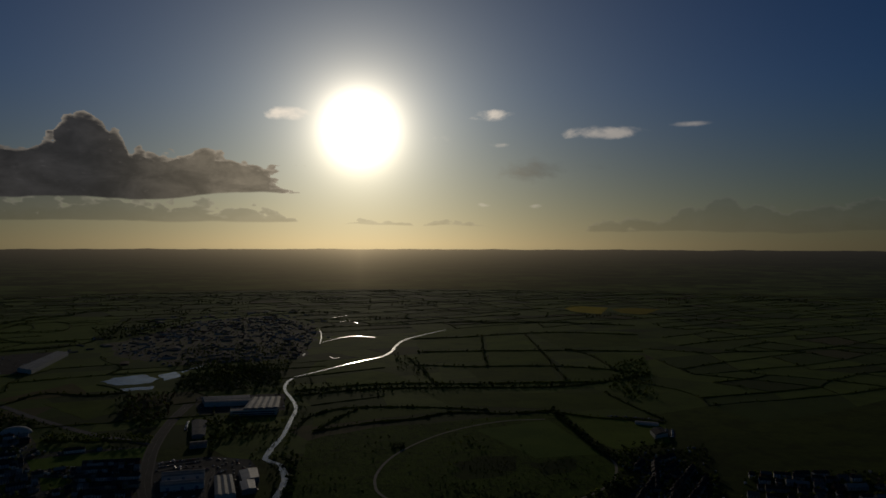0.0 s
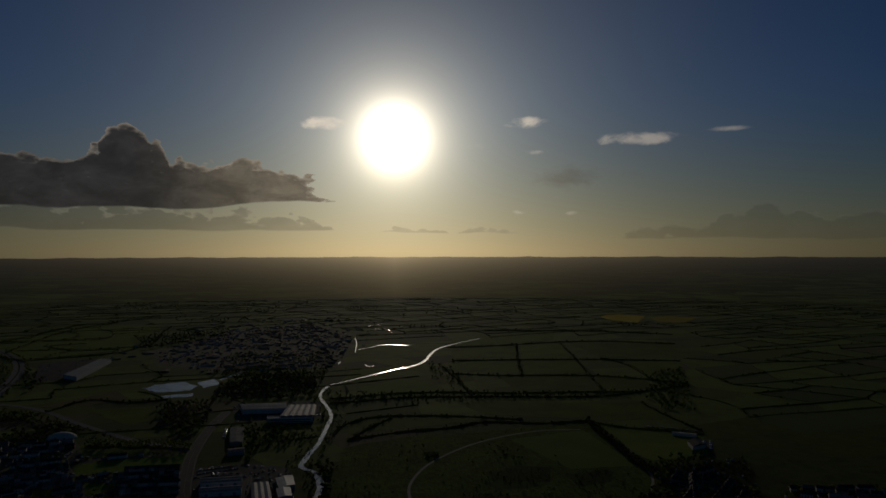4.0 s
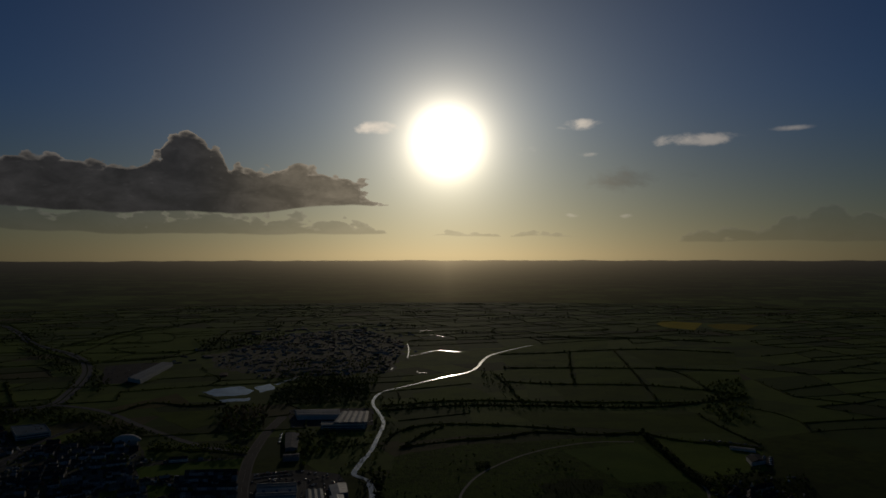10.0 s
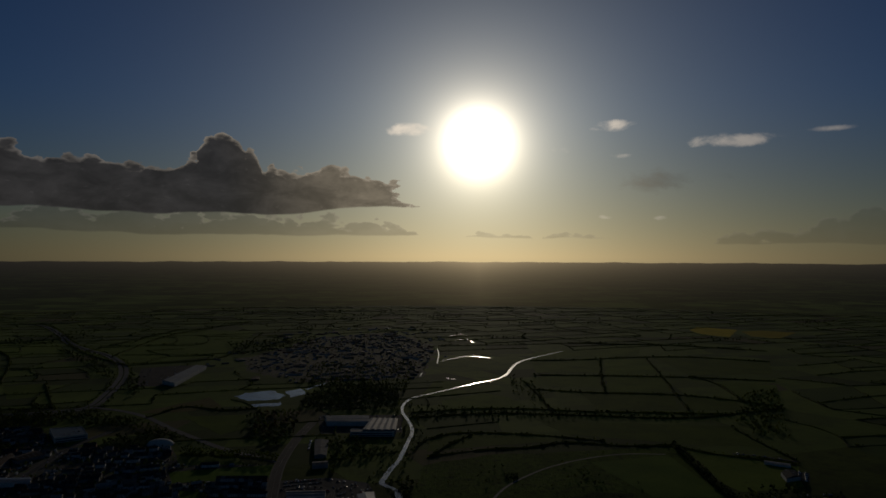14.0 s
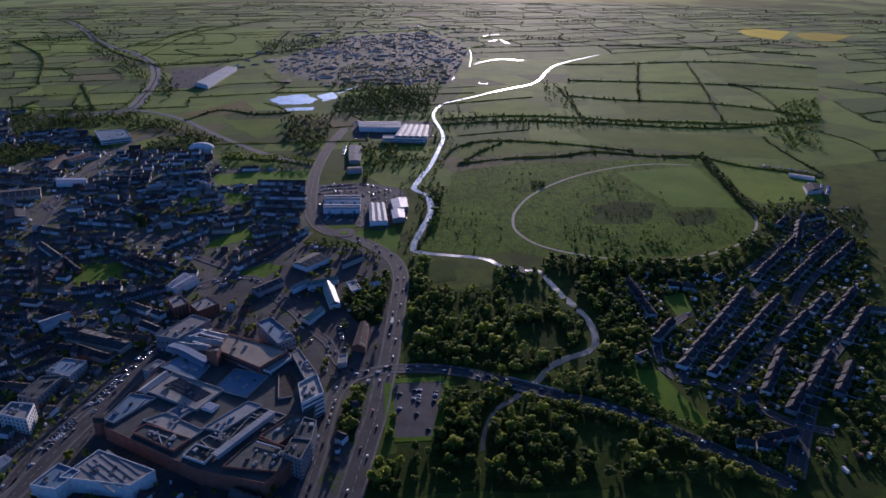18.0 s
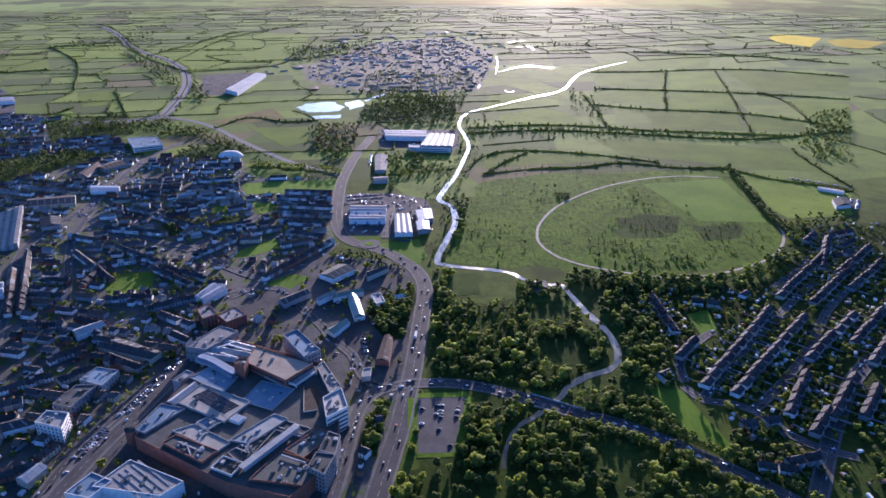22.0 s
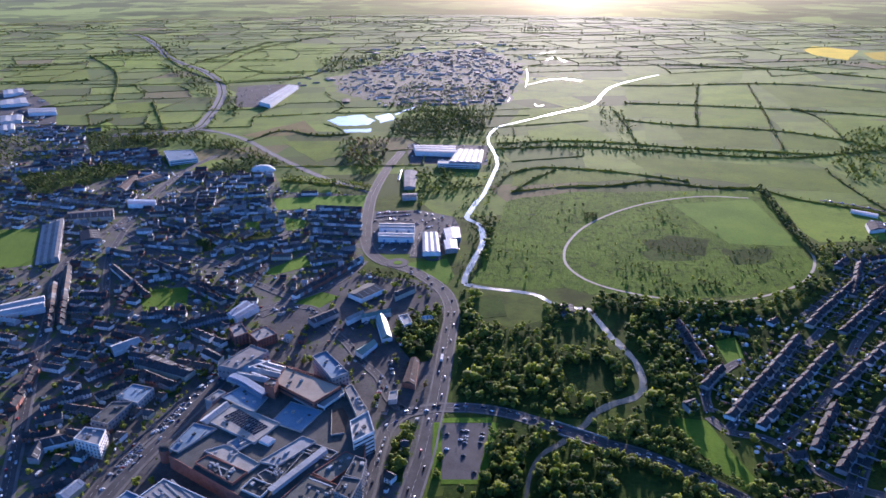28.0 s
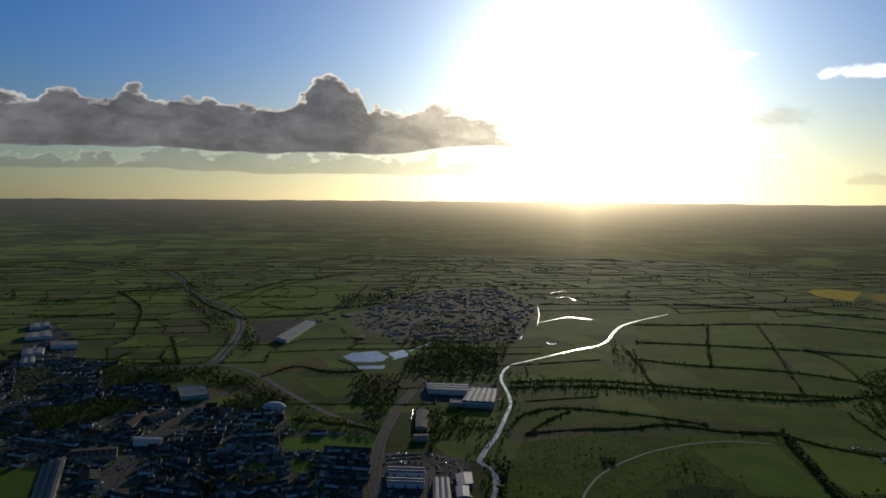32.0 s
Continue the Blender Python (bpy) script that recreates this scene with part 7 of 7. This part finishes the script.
def hedge(line, tall, wide, s=None):
    """A continuous bumpy hedge along a line of points."""
    s, left = s or hedge_shape, sides(line)
    k = len(s.v)
    for i, (p, q) in enumerate(zip(line, left)):
        b = 1 + 0.8 * noise.noise((p.x * 0.06, p.y * 0.06, 4)) + 0.35 * noise.noise((p.x * 0.2, p.y * 0.2, 9))
        h, w_ = tall * max(0.35, b), wide * max(0.5, 0.6 + 0.4 * b)
        for o, z in ((-1, 0), (-0.85, 0.65), (-0.1, 1.0), (0.8, 0.7), (1, 0)):
            s.v.append((p.x + q.x * o * w_, p.y + q.y * o * w_, z * h))
    for i in range(len(line) - 1):
        for j in range(4):
            a = k + 5 * i + j
            s.f.append((a, a + 5, a + 6, a + 1))


for pts in (HEDGE_0, HEDGE_1, HEDGE_2, HEDGE_3, HEDGE_4, HEDGE_5, HEDGE_6, HEDGE_7, HEDGE_8, HEDGE_9, HEDGE_10, HEDGE_11, HEDGE_12, HEDGE_13, HEDGE_14, HEDGE_15, HEDGE_16, HEDGE_17, HEDGE_18, HEDGE_19, HEDGE_20, HEDGE_21, HEDGE_22, HEDGE_23, HEDGE_24, HEDGE_25, HEDGE_26, HEDGE_27, HEDGE_28, HEDGE_29):
    far = pts[0][1] > 1500
    own = Shape()
    hedge(spline(pts, 5), 2.5 if far else 2.2, 2.6 if far else 2.2, own)
    solid("hedgerow", own, HEDGE_LEAF, "long uneven hedgerow between green fields", "hedge", "hedgerows between the fields")
    tree_line(pts, 13.0 if far else 10.0, 3, 9 if far else 7, (0, 0, 5, 5, 1), 3.0)
for _ in range(26):
    trees.append((tr.gauss(B_MILL[0][0] + 6, 16), tr.gauss(B_MILL[0][1] - 14, 10), tr.uniform(6, 11), tr.choice(MIXED)))
tree_line([lerp(GREEN_EAST[1], GREEN_EAST[2], k / 8) for k in range(9)], 6, 6, 11, MIXED, 3.0)
tree_line([lerp(GREEN_EAST[0], GREEN_EAST[1], k / 4) for k in range(5)], 5, 7, 12, MIXED, 3.0)
for side_ in (-19, 19):
    tree_line([(p.x + q.x * side_, p.y + q.y * side_) for p, q in zip(motor_line[::6], sides(motor_line)[::6])], 14, 4, 8, (5, 5, 0, 1), 5)
belt = spline(ROAD_BRIDGE, 3.4)
for p, q in zip(belt, sides(belt)):
    for off in (-11.0, -14.0, 11.0, 14.5):
        if p.x > 118 and tr.random() < 0.9:
            d = off + tr.uniform(-1.2, 1.2)
            trees.append((p.x + q.x * d, p.y + q.y * d, tr.uniform(4.0, 7.5), tr.choice((1, 1, 0, 1, 5))))
for p, q in zip(spline(RIVER_UPPER, 8), sides(spline(RIVER_UPPER, 8))):
    for sd in (-1, 1):
        if p.y < 1950 and tr.random() < 0.7:
            d = (4.5 if p.y < 1400 else 4.0) + tr.uniform(0, 5)
            trees.append((p.x + sd * q.x * d, p.y + sd * q.y * d, tr.uniform(1.2, 4.0), tr.choice((5, 5, 0, 2))))
tree_line(HEDGE_15, 5.5, 12, 17, (3, 1, 3), 1.5)
tree_line(HEDGE_4, 5, 7, 12, (2, 0, 2), 6)
tree_line(HEDGE_2, 8, 5, 9, (2, 0, 0), 8)
for line, gap in ((parade_b, 9.0),):
    for p, q in zip(line[::1], sides(line)):
        trees.append((p.x + q.x * 6, p.y + q.y * 6, tr.uniform(4, 6.5), 1))
river_line = spline(RIVER_UPPER, 13)
for p, q in zip(river_line, sides(river_line)):
    for sd in (-1, 1):
        if tr.random() < 0.75 and p.y < 1700:
            d = (8 if p.y < 1000 else 11) + tr.uniform(0, 12)
            trees.append((p.x + sd * q.x * d, p.y + sd * q.y * d, tr.uniform(4, 10), tr.choice(MIXED)))
for p, q in zip(river_line, sides(river_line)):
    if tr.random() < 0.4 and p.y < 1500:
        d = tr.uniform(-4, 4)
        for _ in range(3):
            trees.append((p.x + q.x * d + tr.uniform(-2, 2), p.y + q.y * d + tr.uniform(-6, 6), tr.uniform(1.0, 2.0), 5))
# scattered trees of the meadow
for cx, cy, sx, sy, n in ((60, 930, 30, 60, 26), (130, 1080, 40, 70, 16), (30, 1000, 40, 80, 16), (250, 800, 60, 60, 60), (330, 870, 70, 60, 50), (230, 920, 40, 40, 22), (290, 760, 70, 25, 34), (200, 1050, 80, 60, 18)):
    for _ in range(n):
        x, y = tr.gauss(cx, sx * 0.6), tr.gauss(cy, sy * 0.6)
        if inside(MEADOW, np.array(x), np.array(y)) and not inside(SPORT_FIELD, np.array(x), np.array(y)):
            trees.append((x, y, tr.uniform(1.2, 3.2), tr.choice((5, 5, 5, 2, 1))))
for poly, n in ((MOUNDS_A, 190), (MOUNDS_B, 110), (COPSE, 70)):
    xs, ys = [q[0] for q in poly], [q[1] for q in poly]
    for _ in range(n):
        x, y = tr.uniform(min(xs), max(xs)), tr.uniform(min(ys), max(ys))
        if inside(poly, np.array(x), np.array(y)):
            trees.append((x, y, tr.uniform(2.5, 4.0) if poly is COPSE else tr.uniform(0.7, 2.0), 2 if poly is COPSE else tr.choice((5, 5, 2))))
for cx, cy in BIG_BUSHES:
    for _ in range(7):
        trees.append((tr.gauss(cx, 6), tr.gauss(cy, 6), tr.uniform(3.0, 6.0), tr.choice((0, 2, 0, 1))))
for (cx, cy), n in zip(BUSH_SPOTS, itertools.cycle((14, 9, 11, 7))):
    for _ in range(n):
        trees.append((tr.gauss(cx, 9), tr.gauss(cy, 11), tr.uniform(1.0, 2.8), tr.choice((5, 5, 5, 5, 1))))
for cx, cy in LONE_TREES:
    trees.append((cx, cy, tr.uniform(5, 8), tr.choice((0, 1, 2))))
# gardens and yards
for x, y, ang in GARDENS:
    for _ in range(4):
        if tr.random() < 0.8:
            trees.append((x + tr.uniform(-7, 7), y + tr.uniform(-7, 7), tr.uniform(2.2, 5.5), tr.choice((5, 5, 0, 2, 1, 2))))
for poly, want in ((TOWN_WEST, 8500), (TOWN_EAST, 3200), (TOWN_FAR_EAST, 1200), (FAR_TOWN, 2400), (GREEN_A, 14), (GREEN_C, 10)):
    xs, ys = [p[0] for p in poly], [p[1] for p in poly]
    for _ in range(want):
        x, y = tr.uniform(min(xs), max(xs)), tr.uniform(min(ys), max(ys))
        if inside(poly, np.array(x), np.array(y)) and (is_free(x, y) or poly in (GREEN_A, GREEN_C)):
            trees.append((x, y, tr.uniform(2.5, 7.5) * (0.8 if poly is FAR_TOWN else 1), tr.choice((0, 2, 5, 1)) if poly is FAR_TOWN else tr.choice((0, 0, 1, 1, 2, 5, 5, 4 if tr.random() < 0.3 else 6 if tr.random() < 0.3 else 0))))

for x, y in back_trees:
    trees.append((x, y, tr.uniform(3.0, 7.5), tr.choice((0, 1, 1, 2, 5, 5))))
# hedgerows and copses of the far country, on a wandering grid
KNOWN = (TOWN_WEST, MEADOW, FAR_TOWN, TOWN_INDUSTRIAL, POND_A, POND_B, BROWN_FIELD, SHED_LOT, YELLOW_A, YELLOW_B, SPORT_FIELD, GREEN_G, FIELD_I, FIELD_H)


def open_country(x, y):
    return math.hypot(x, y) < 4900 and abs(x) < 1.15 * y + 300 and (y > 3050 or is_free(x, y)) and not any(inside(p, np.array(x), np.array(y)) for p in KNOWN)


GRID_TURN = 0.2


def corner(i, j):
    """A corner of the wandering grid of fields."""
    u = 150.0 * i + 52 * noise.noise((i * 0.61, j * 0.47, 1.5)) + 46 * math.sin(1.3 * j + 0.7 * i)
    v = 98.0 * j + 44 * noise.noise((i * 0.43, j * 0.71, 6.5)) + 26 * math.sin(0.9 * i + 2.1 * j)
    return (u * math.cos(GRID_TURN) - v * math.sin(GRID_TURN), 900 + u * math.sin(GRID_TURN) + v * math.cos(GRID_TURN))


far_plots = Shape()
for i in range(-26, 34):
    for j in range(-8, 52):
        quad = [corner(i, j), corner(i + 1, j), corner(i + 1, j + 1), corner(i, j + 1)]
        cx, cy = (sum(q[0] for q in quad) / 4, sum(q[1] for q in quad) / 4)
        if 1120 < cy and math.hypot(cx, cy) < 4800 and abs(cx) < 1.2 * cy + 300 and not (cx < -150 and cy < 1500 and inside(TOWN_WEST, np.array(cx), np.array(cy))):
            far_plots.prism(quad, -0.2, 0.03)
        for a, b, keep in ((quad[0], quad[1], 0.80), (quad[0], quad[3], 0.66)):
            mid = lerp(a, b, 0.5)
            ax, ay, bx, by = *a, *b
            if tr.random() > keep or (ax > 150 and ay < 2500 and ax < 0.62 * ay) or not (open_country(*a) and open_country(*b) and open_country(*mid)) or ay < 1150:
                continue
            side_ = tr.uniform(-5, 5)
            tall = tr.uniform(0.9, 1.8)
            hedge(spline([a, (mid[0] + side_, mid[1] + side_), b], 9), tall, tr.uniform(1.2, 2.4))
            for _ in range(tr.choice((1, 3, 6, 10, 14))):
                x, y = lerp(a, b, tr.random())
                trees.append((x + tr.uniform(-3, 3), y + tr.uniform(-3, 3), tr.uniform(2.5, 6.5), tr.choice((5, 5, 0, 1, 2))))
solid("fields", far_plots, FAR_FIELD, "patchwork of small green fields out to the distance", "fields", kind="stuff")
solid("hedgerows", hedge_shape, HEDGE_LEAF, "dark hedgerows between the fields", "hedges", kind="stuff")
for _ in range(60):
    cx, cy = tr.uniform(-2800, 3000), tr.uniform(2500, 4700)
    for _ in range(tr.randint(8, 26)):
        x, y = tr.gauss(cx, 55), tr.gauss(cy, 25)
        if math.hypot(x, y) < 4850:
            trees.append((x, y, tr.uniform(7, 14), tr.choice((2, 2, 0))))

trees.sort(key=lambda t: math.hypot(t[0] - 20, t[1] - 430))
cheap_lists = [[[], [], []] for _ in KINDS]
for k, (x, y, h, kind) in enumerate(trees):
    turn = tr.uniform(0, 360)
    if k < 150:
        crown, trunk = tree_protos[kind][k % 2]
        t = thing("bush" if kind == 5 else "tree", KINDS[kind][5], "bush" if kind == 5 else "tree", "trees and bushes near the car park and bridge")
        t.matrix_basis = pose(x, y, 0, 0, 0, turn) @ Matrix.Diagonal((h / 10 * tr.uniform(0.9, 1.15), h / 10 * tr.uniform(0.9, 1.15), h / 10, 1))
        part("trunk", trunk, BARK, t)
        part("crown", crown, None, t)
    else:
        cheap_lists[kind][2 if y > 850 else k % 2].append((x, y, h, radians(turn)))
for kind, pair in enumerate(cheap_lists):
    for j, many in enumerate(pair):
        if not many:
            continue
        arr = np.array(many)
        v, f = tree_cheap[kind][0][j]
        sc = arr[:, 2][:, None, None]
        c, s_ = np.cos(arr[:, 3])[:, None], np.sin(arr[:, 3])[:, None]
        wide = rng.uniform(0.9, 1.25, (len(arr), 1))
        vx, vy = (c * v[None, :, 0] - s_ * v[None, :, 1]) * wide, (s_ * v[None, :, 0] + c * v[None, :, 1]) * wide
        allv = np.stack([vx * sc[..., 0] + arr[:, :1], vy * sc[..., 0] + arr[:, 1:2], v[None, :, 2] * sc[..., 0]], -1).reshape(-1, 3)
        allf = (f[None] + (np.arange(len(arr)) * len(v))[:, None, None]).reshape(-1, 3)
        solid("woodland", bulk_mesh("woodland", allv, allf, tree_cheap[kind][1]), None, {0: "mid-green broadleaf trees of woods and gardens", 1: "spring-green trees of belts and gardens", 2: "dark green trees and hedgerows", 3: "narrow tall trees in rows", 4: "copper-leaved trees among gardens", 5: "low bushes and scrub", 6: "pale blossoming garden trees"}[kind], "trees", kind="stuff")


# ---- vehicles ----
def loft(sections, shape=None):
    """A hull through cross sections (x, half width, bottom, top)."""
    s = shape or Shape()
    k = len(s.v)
    for x, hw, z0, z1 in sections:
        s.v += [(x, -hw, z0), (x, hw, z0), (x, hw * 0.92, z1), (x, -hw * 0.92, z1)]
    n = len(sections)
    for i in range(n - 1):
        a = k + 4 * i
        for j in range(4):
            s.f.append((a + j, a + 4 + j, a + 4 + (j + 1) % 4, a + (j + 1) % 4))
    s.f += [(k, k + 1, k + 2, k + 3), (k + 4 * n - 1, k + 4 * n - 2, k + 4 * n - 3, k + 4 * n - 4)]
    return s


WHEEL = Shape()
WHEEL.prism([(0.32 * math.cos(2 * math.pi * i / 10), 0.32 * math.sin(2 * math.pi * i / 10)) for i in range(10)], -0.1, 0.1)
WHEEL_MESH = WHEEL.mesh("wheel", TYRE)
CABIN_MESH = loft([(-1.75, 0.70, 0.86, 0.92), (-1.2, 0.68, 0.86, 1.36), (0.25, 0.68, 0.86, 1.40), (1.0, 0.70, 0.86, 0.92)]).mesh("windows", GLASS)
HULL = [(-2.15, 0.76, 0.35, 0.78), (-1.9, 0.84, 0.22, 0.90), (-0.4, 0.87, 0.2, 0.90), (0.9, 0.87, 0.2, 0.92), (1.75, 0.84, 0.22, 0.78), (2.15, 0.72, 0.32, 0.62)]
car_names = ("white", "silver", "black", "red", "blue", "grey")
CARS = []
for paint, nm in zip(CAR_PAINTS, car_names):
    t = thing("car", nm + " hatchback car on the tarmac", "car", "parked cars")
    part("body", loft(HULL), paint, t)
    part("glasshouse", CABIN_MESH, GLASS, t)
    part("roof_panel", loft([(-1.15, 0.62, 1.36, 1.43), (0.2, 0.62, 1.38, 1.45)]), paint, t)
    for x in (-1.3, 1.35):
        for y in (-0.8, 0.8):
            ob = part("wheel", WHEEL_MESH, TYRE, t)
            ob.matrix_basis = pose(x, y, 0.32, 90, 0, 0)
    CARS.append(t)
    spare[id(t)] = True
CHOICE = (0, 0, 1, 1, 2, 2, 5, 5, 1, 2, 5, 0, 3, 4)
cars_made = 0


def put_car(x, y, turn, z=0.2):
    global cars_made
    cars_made += 1
    settle(CARS[tr.choice(CHOICE)], pose(x, y, z, 0, 0, math.degrees(turn)))


# car park rows
pc = ccw(CAR_PARK)
for u in (0.12, 0.42, 0.52, 0.86):
    for i in range(14):
        if tr.random() < (0.42 if i > 7 else 0.12):
            x, y = lerp(lerp(pc[0], pc[1], u), lerp(pc[3], pc[2], u), 0.12 + 0.055 * i)
            put_car(x, y, tr.uniform(-0.05, 0.05), 0.17)
# parade: two files of slanted cars
for off, prob in ((8.5, 0.5), (13.5, 0.55)):
    for p, q in zip(spline(ROAD_PARADE, 3.1), sides(spline(ROAD_PARADE, 3.1))):
        if tr.random() < prob and cars_made < 120 and 430 < p.y < 620:
            put_car(p.x + q.x * off, p.y + q.y * off, math.atan2(q.y, q.x) + 0.5, 0.06)
# moving and parked along streets
for line, off, step in ((main_line, 3.5, 5), (main_line, -3.5, 4), (mall_line, 2.5, 3), (mall_line, -2.5, 4), (bridge_line, 2.6, 3), (bridge_line, -2.6, 4), (west_line, 4.0, 3)):
    sd = sides(line)
    for i in range(2, min(len(line) - 1, 60), step):
        if tr.random() < 0.8:
            p, q = line[i], sd[i]
            put_car(p.x + q.x * off, p.y + q.y * off, math.atan2(q.y, q.x) - math.pi / 2, 0.24)
# rows of cars in the yards beside the station, offices and school
for (ax, ay), (bx, by), step, prob in YARD_ROWS:
    n = int(math.dist((ax, ay), (bx, by)) / step)
    for i in range(n):
        if tr.random() < prob:
            x, y = lerp((ax, ay), (bx, by), i / n)
            put_car(x, y, math.atan2(by - ay, bx - ax) + math.pi / 2, 0.06)
for p in CARS:
    spare.pop(id(p), None)
# cars too many to count: estate drives, factory and retail yards
s = Shape()
far_spots = []
for poly, n in ((TOWN_EAST, 190), (TOWN_WEST, 500), (TOWN_INDUSTRIAL, 130), (TOWN_FACTORY, 50), (SHED_LOT, 60), (B_FARM, 0)):
    xs, ys = [p[0] for p in poly], [p[1] for p in poly]
    for _ in range(n):
        x, y = tr.uniform(min(xs), max(xs)), tr.uniform(min(ys), max(ys))
        if inside(poly, np.array(x), np.array(y)) and is_free(x, y):
            far_spots.append((x, y, tr.choice((0.8, 2.4)) if poly is TOWN_EAST else tr.choice((0.3, 1.9))))
la, lb, lc, ld = CAR_LOT
for i in range(4):
    for k in range(11):
        x, y = lerp(lerp(la, lb, (k + 0.5) / 11), lerp(ld, lc, (k + 0.5) / 11), (i + 0.5) / 4)
        if tr.random() < 0.85:
            far_spots.append((x, y, math.atan2(lc[1] - lb[1], lc[0] - lb[0])))
for line in ROADS.values():
    if line in (motor_line, main_line):
        continue
    for p, q in zip(line, sides(line)):
        for off in (-2.6, 2.6):
            if p.y < 1300 and tr.random() < 0.22:
                far_spots.append((p.x + q.x * off, p.y + q.y * off, math.atan2(q.y, q.x) + math.pi / 2))
hulls = Shape()
for x, y, a in far_spots:
    for sec in (HULL, [(-1.75, 0.70, 0.86, 0.92), (-1.2, 0.68, 0.86, 1.40), (0.25, 0.68, 0.86, 1.42), (1.0, 0.70, 0.86, 0.92)]):
        k = len(hulls.v)
        one = loft(sec)
        hulls.v += [(x + math.cos(a) * u - math.sin(a) * v, y + math.sin(a) * u + math.cos(a) * v, z + 0.3) for u, v, z in one.v]
        hulls.f += [tuple(k + i for i in f) for f in one.f]
CAR_MIX = island_plain("mixed_car_paint", [(0.0, (0.7, 0.7, 0.7)), (0.25, (0.4, 0.41, 0.42)), (0.45, (0.02, 0.02, 0.022)), (0.7, (0.15, 0.15, 0.16)), (0.85, (0.25, 0.03, 0.03)), (0.92, (0.03, 0.06, 0.2))], 0.25)
solid("distant_cars", hulls, CAR_MIX, "cars parked in drives and yards across the town", "cars", kind="stuff")


def lorry(x, y, turn):
    t = thing("lorry", "articulated lorry with a white box trailer on the main road", "lorry", at=(x, y, 0.22), turn=turn)
    part("trailer", Shape().box(-2.5, 0, 1.1, 11, 2.5, 2.8), RENDER_WHITE, t, "white box trailer")
    part("cab", loft([(3.4, 1.2, 0.6, 3.2), (4.6, 1.22, 0.6, 3.3), (5.6, 1.2, 0.6, 2.0)]), CAR_PAINTS[4], t, "blue cab")
    for wx in (-7, -5.8, -4.6, 3.6, 5.0):
        for wy in (-1.0, 1.0):
            ob = part("wheel", WHEEL_MESH, TYRE, t)
            ob.matrix_basis = pose(wx, wy, 0.5, 90, 0, 0) @ Matrix.Scale(1.55, 4)


ml = [p for p in main_line if p.y > 640][0]
lorry(ml.x - 2.6, ml.y, radians(86))


# ---- street lamps along the main road and the bridge ----
def street_lamp(x, y, turn):
    t = thing("street_lamp", "tall grey street lamp with a curved arm", "street lamp", "street lamps of the main road", at=(x, y, 0.2), turn=turn)
    part("pole", Shape().prism(ring_of(0, 0, 0.11, 6), 0, 9.5), CONCRETE, t)
    part("arm", Shape().box(0.9, 0, 9.4, 1.9, 0.1, 0.12), CONCRETE, t)
    part("lantern", Shape().box(1.9, 0, 9.3, 0.7, 0.28, 0.18), METAL_PALE, t)
    return t


lamp = None
for line, off in ((main_line, 8.0), (bridge_line, -7.0), (mall_line, 7.0)):
    sd = sides(line)
    for i in range(3, min(len(line), 62), 5):
        p, q = line[i], sd[i]
        m = pose(p.x + q.x * off, p.y + q.y * off, 0.2, 0, 0, math.degrees(math.atan2(q.y, q.x)) + (180 if off > 0 else 0))
        if lamp is None:
            lamp = street_lamp(0, 0, 0)
            lamp.matrix_basis = m
        else:
            copy_thing(lamp, m)
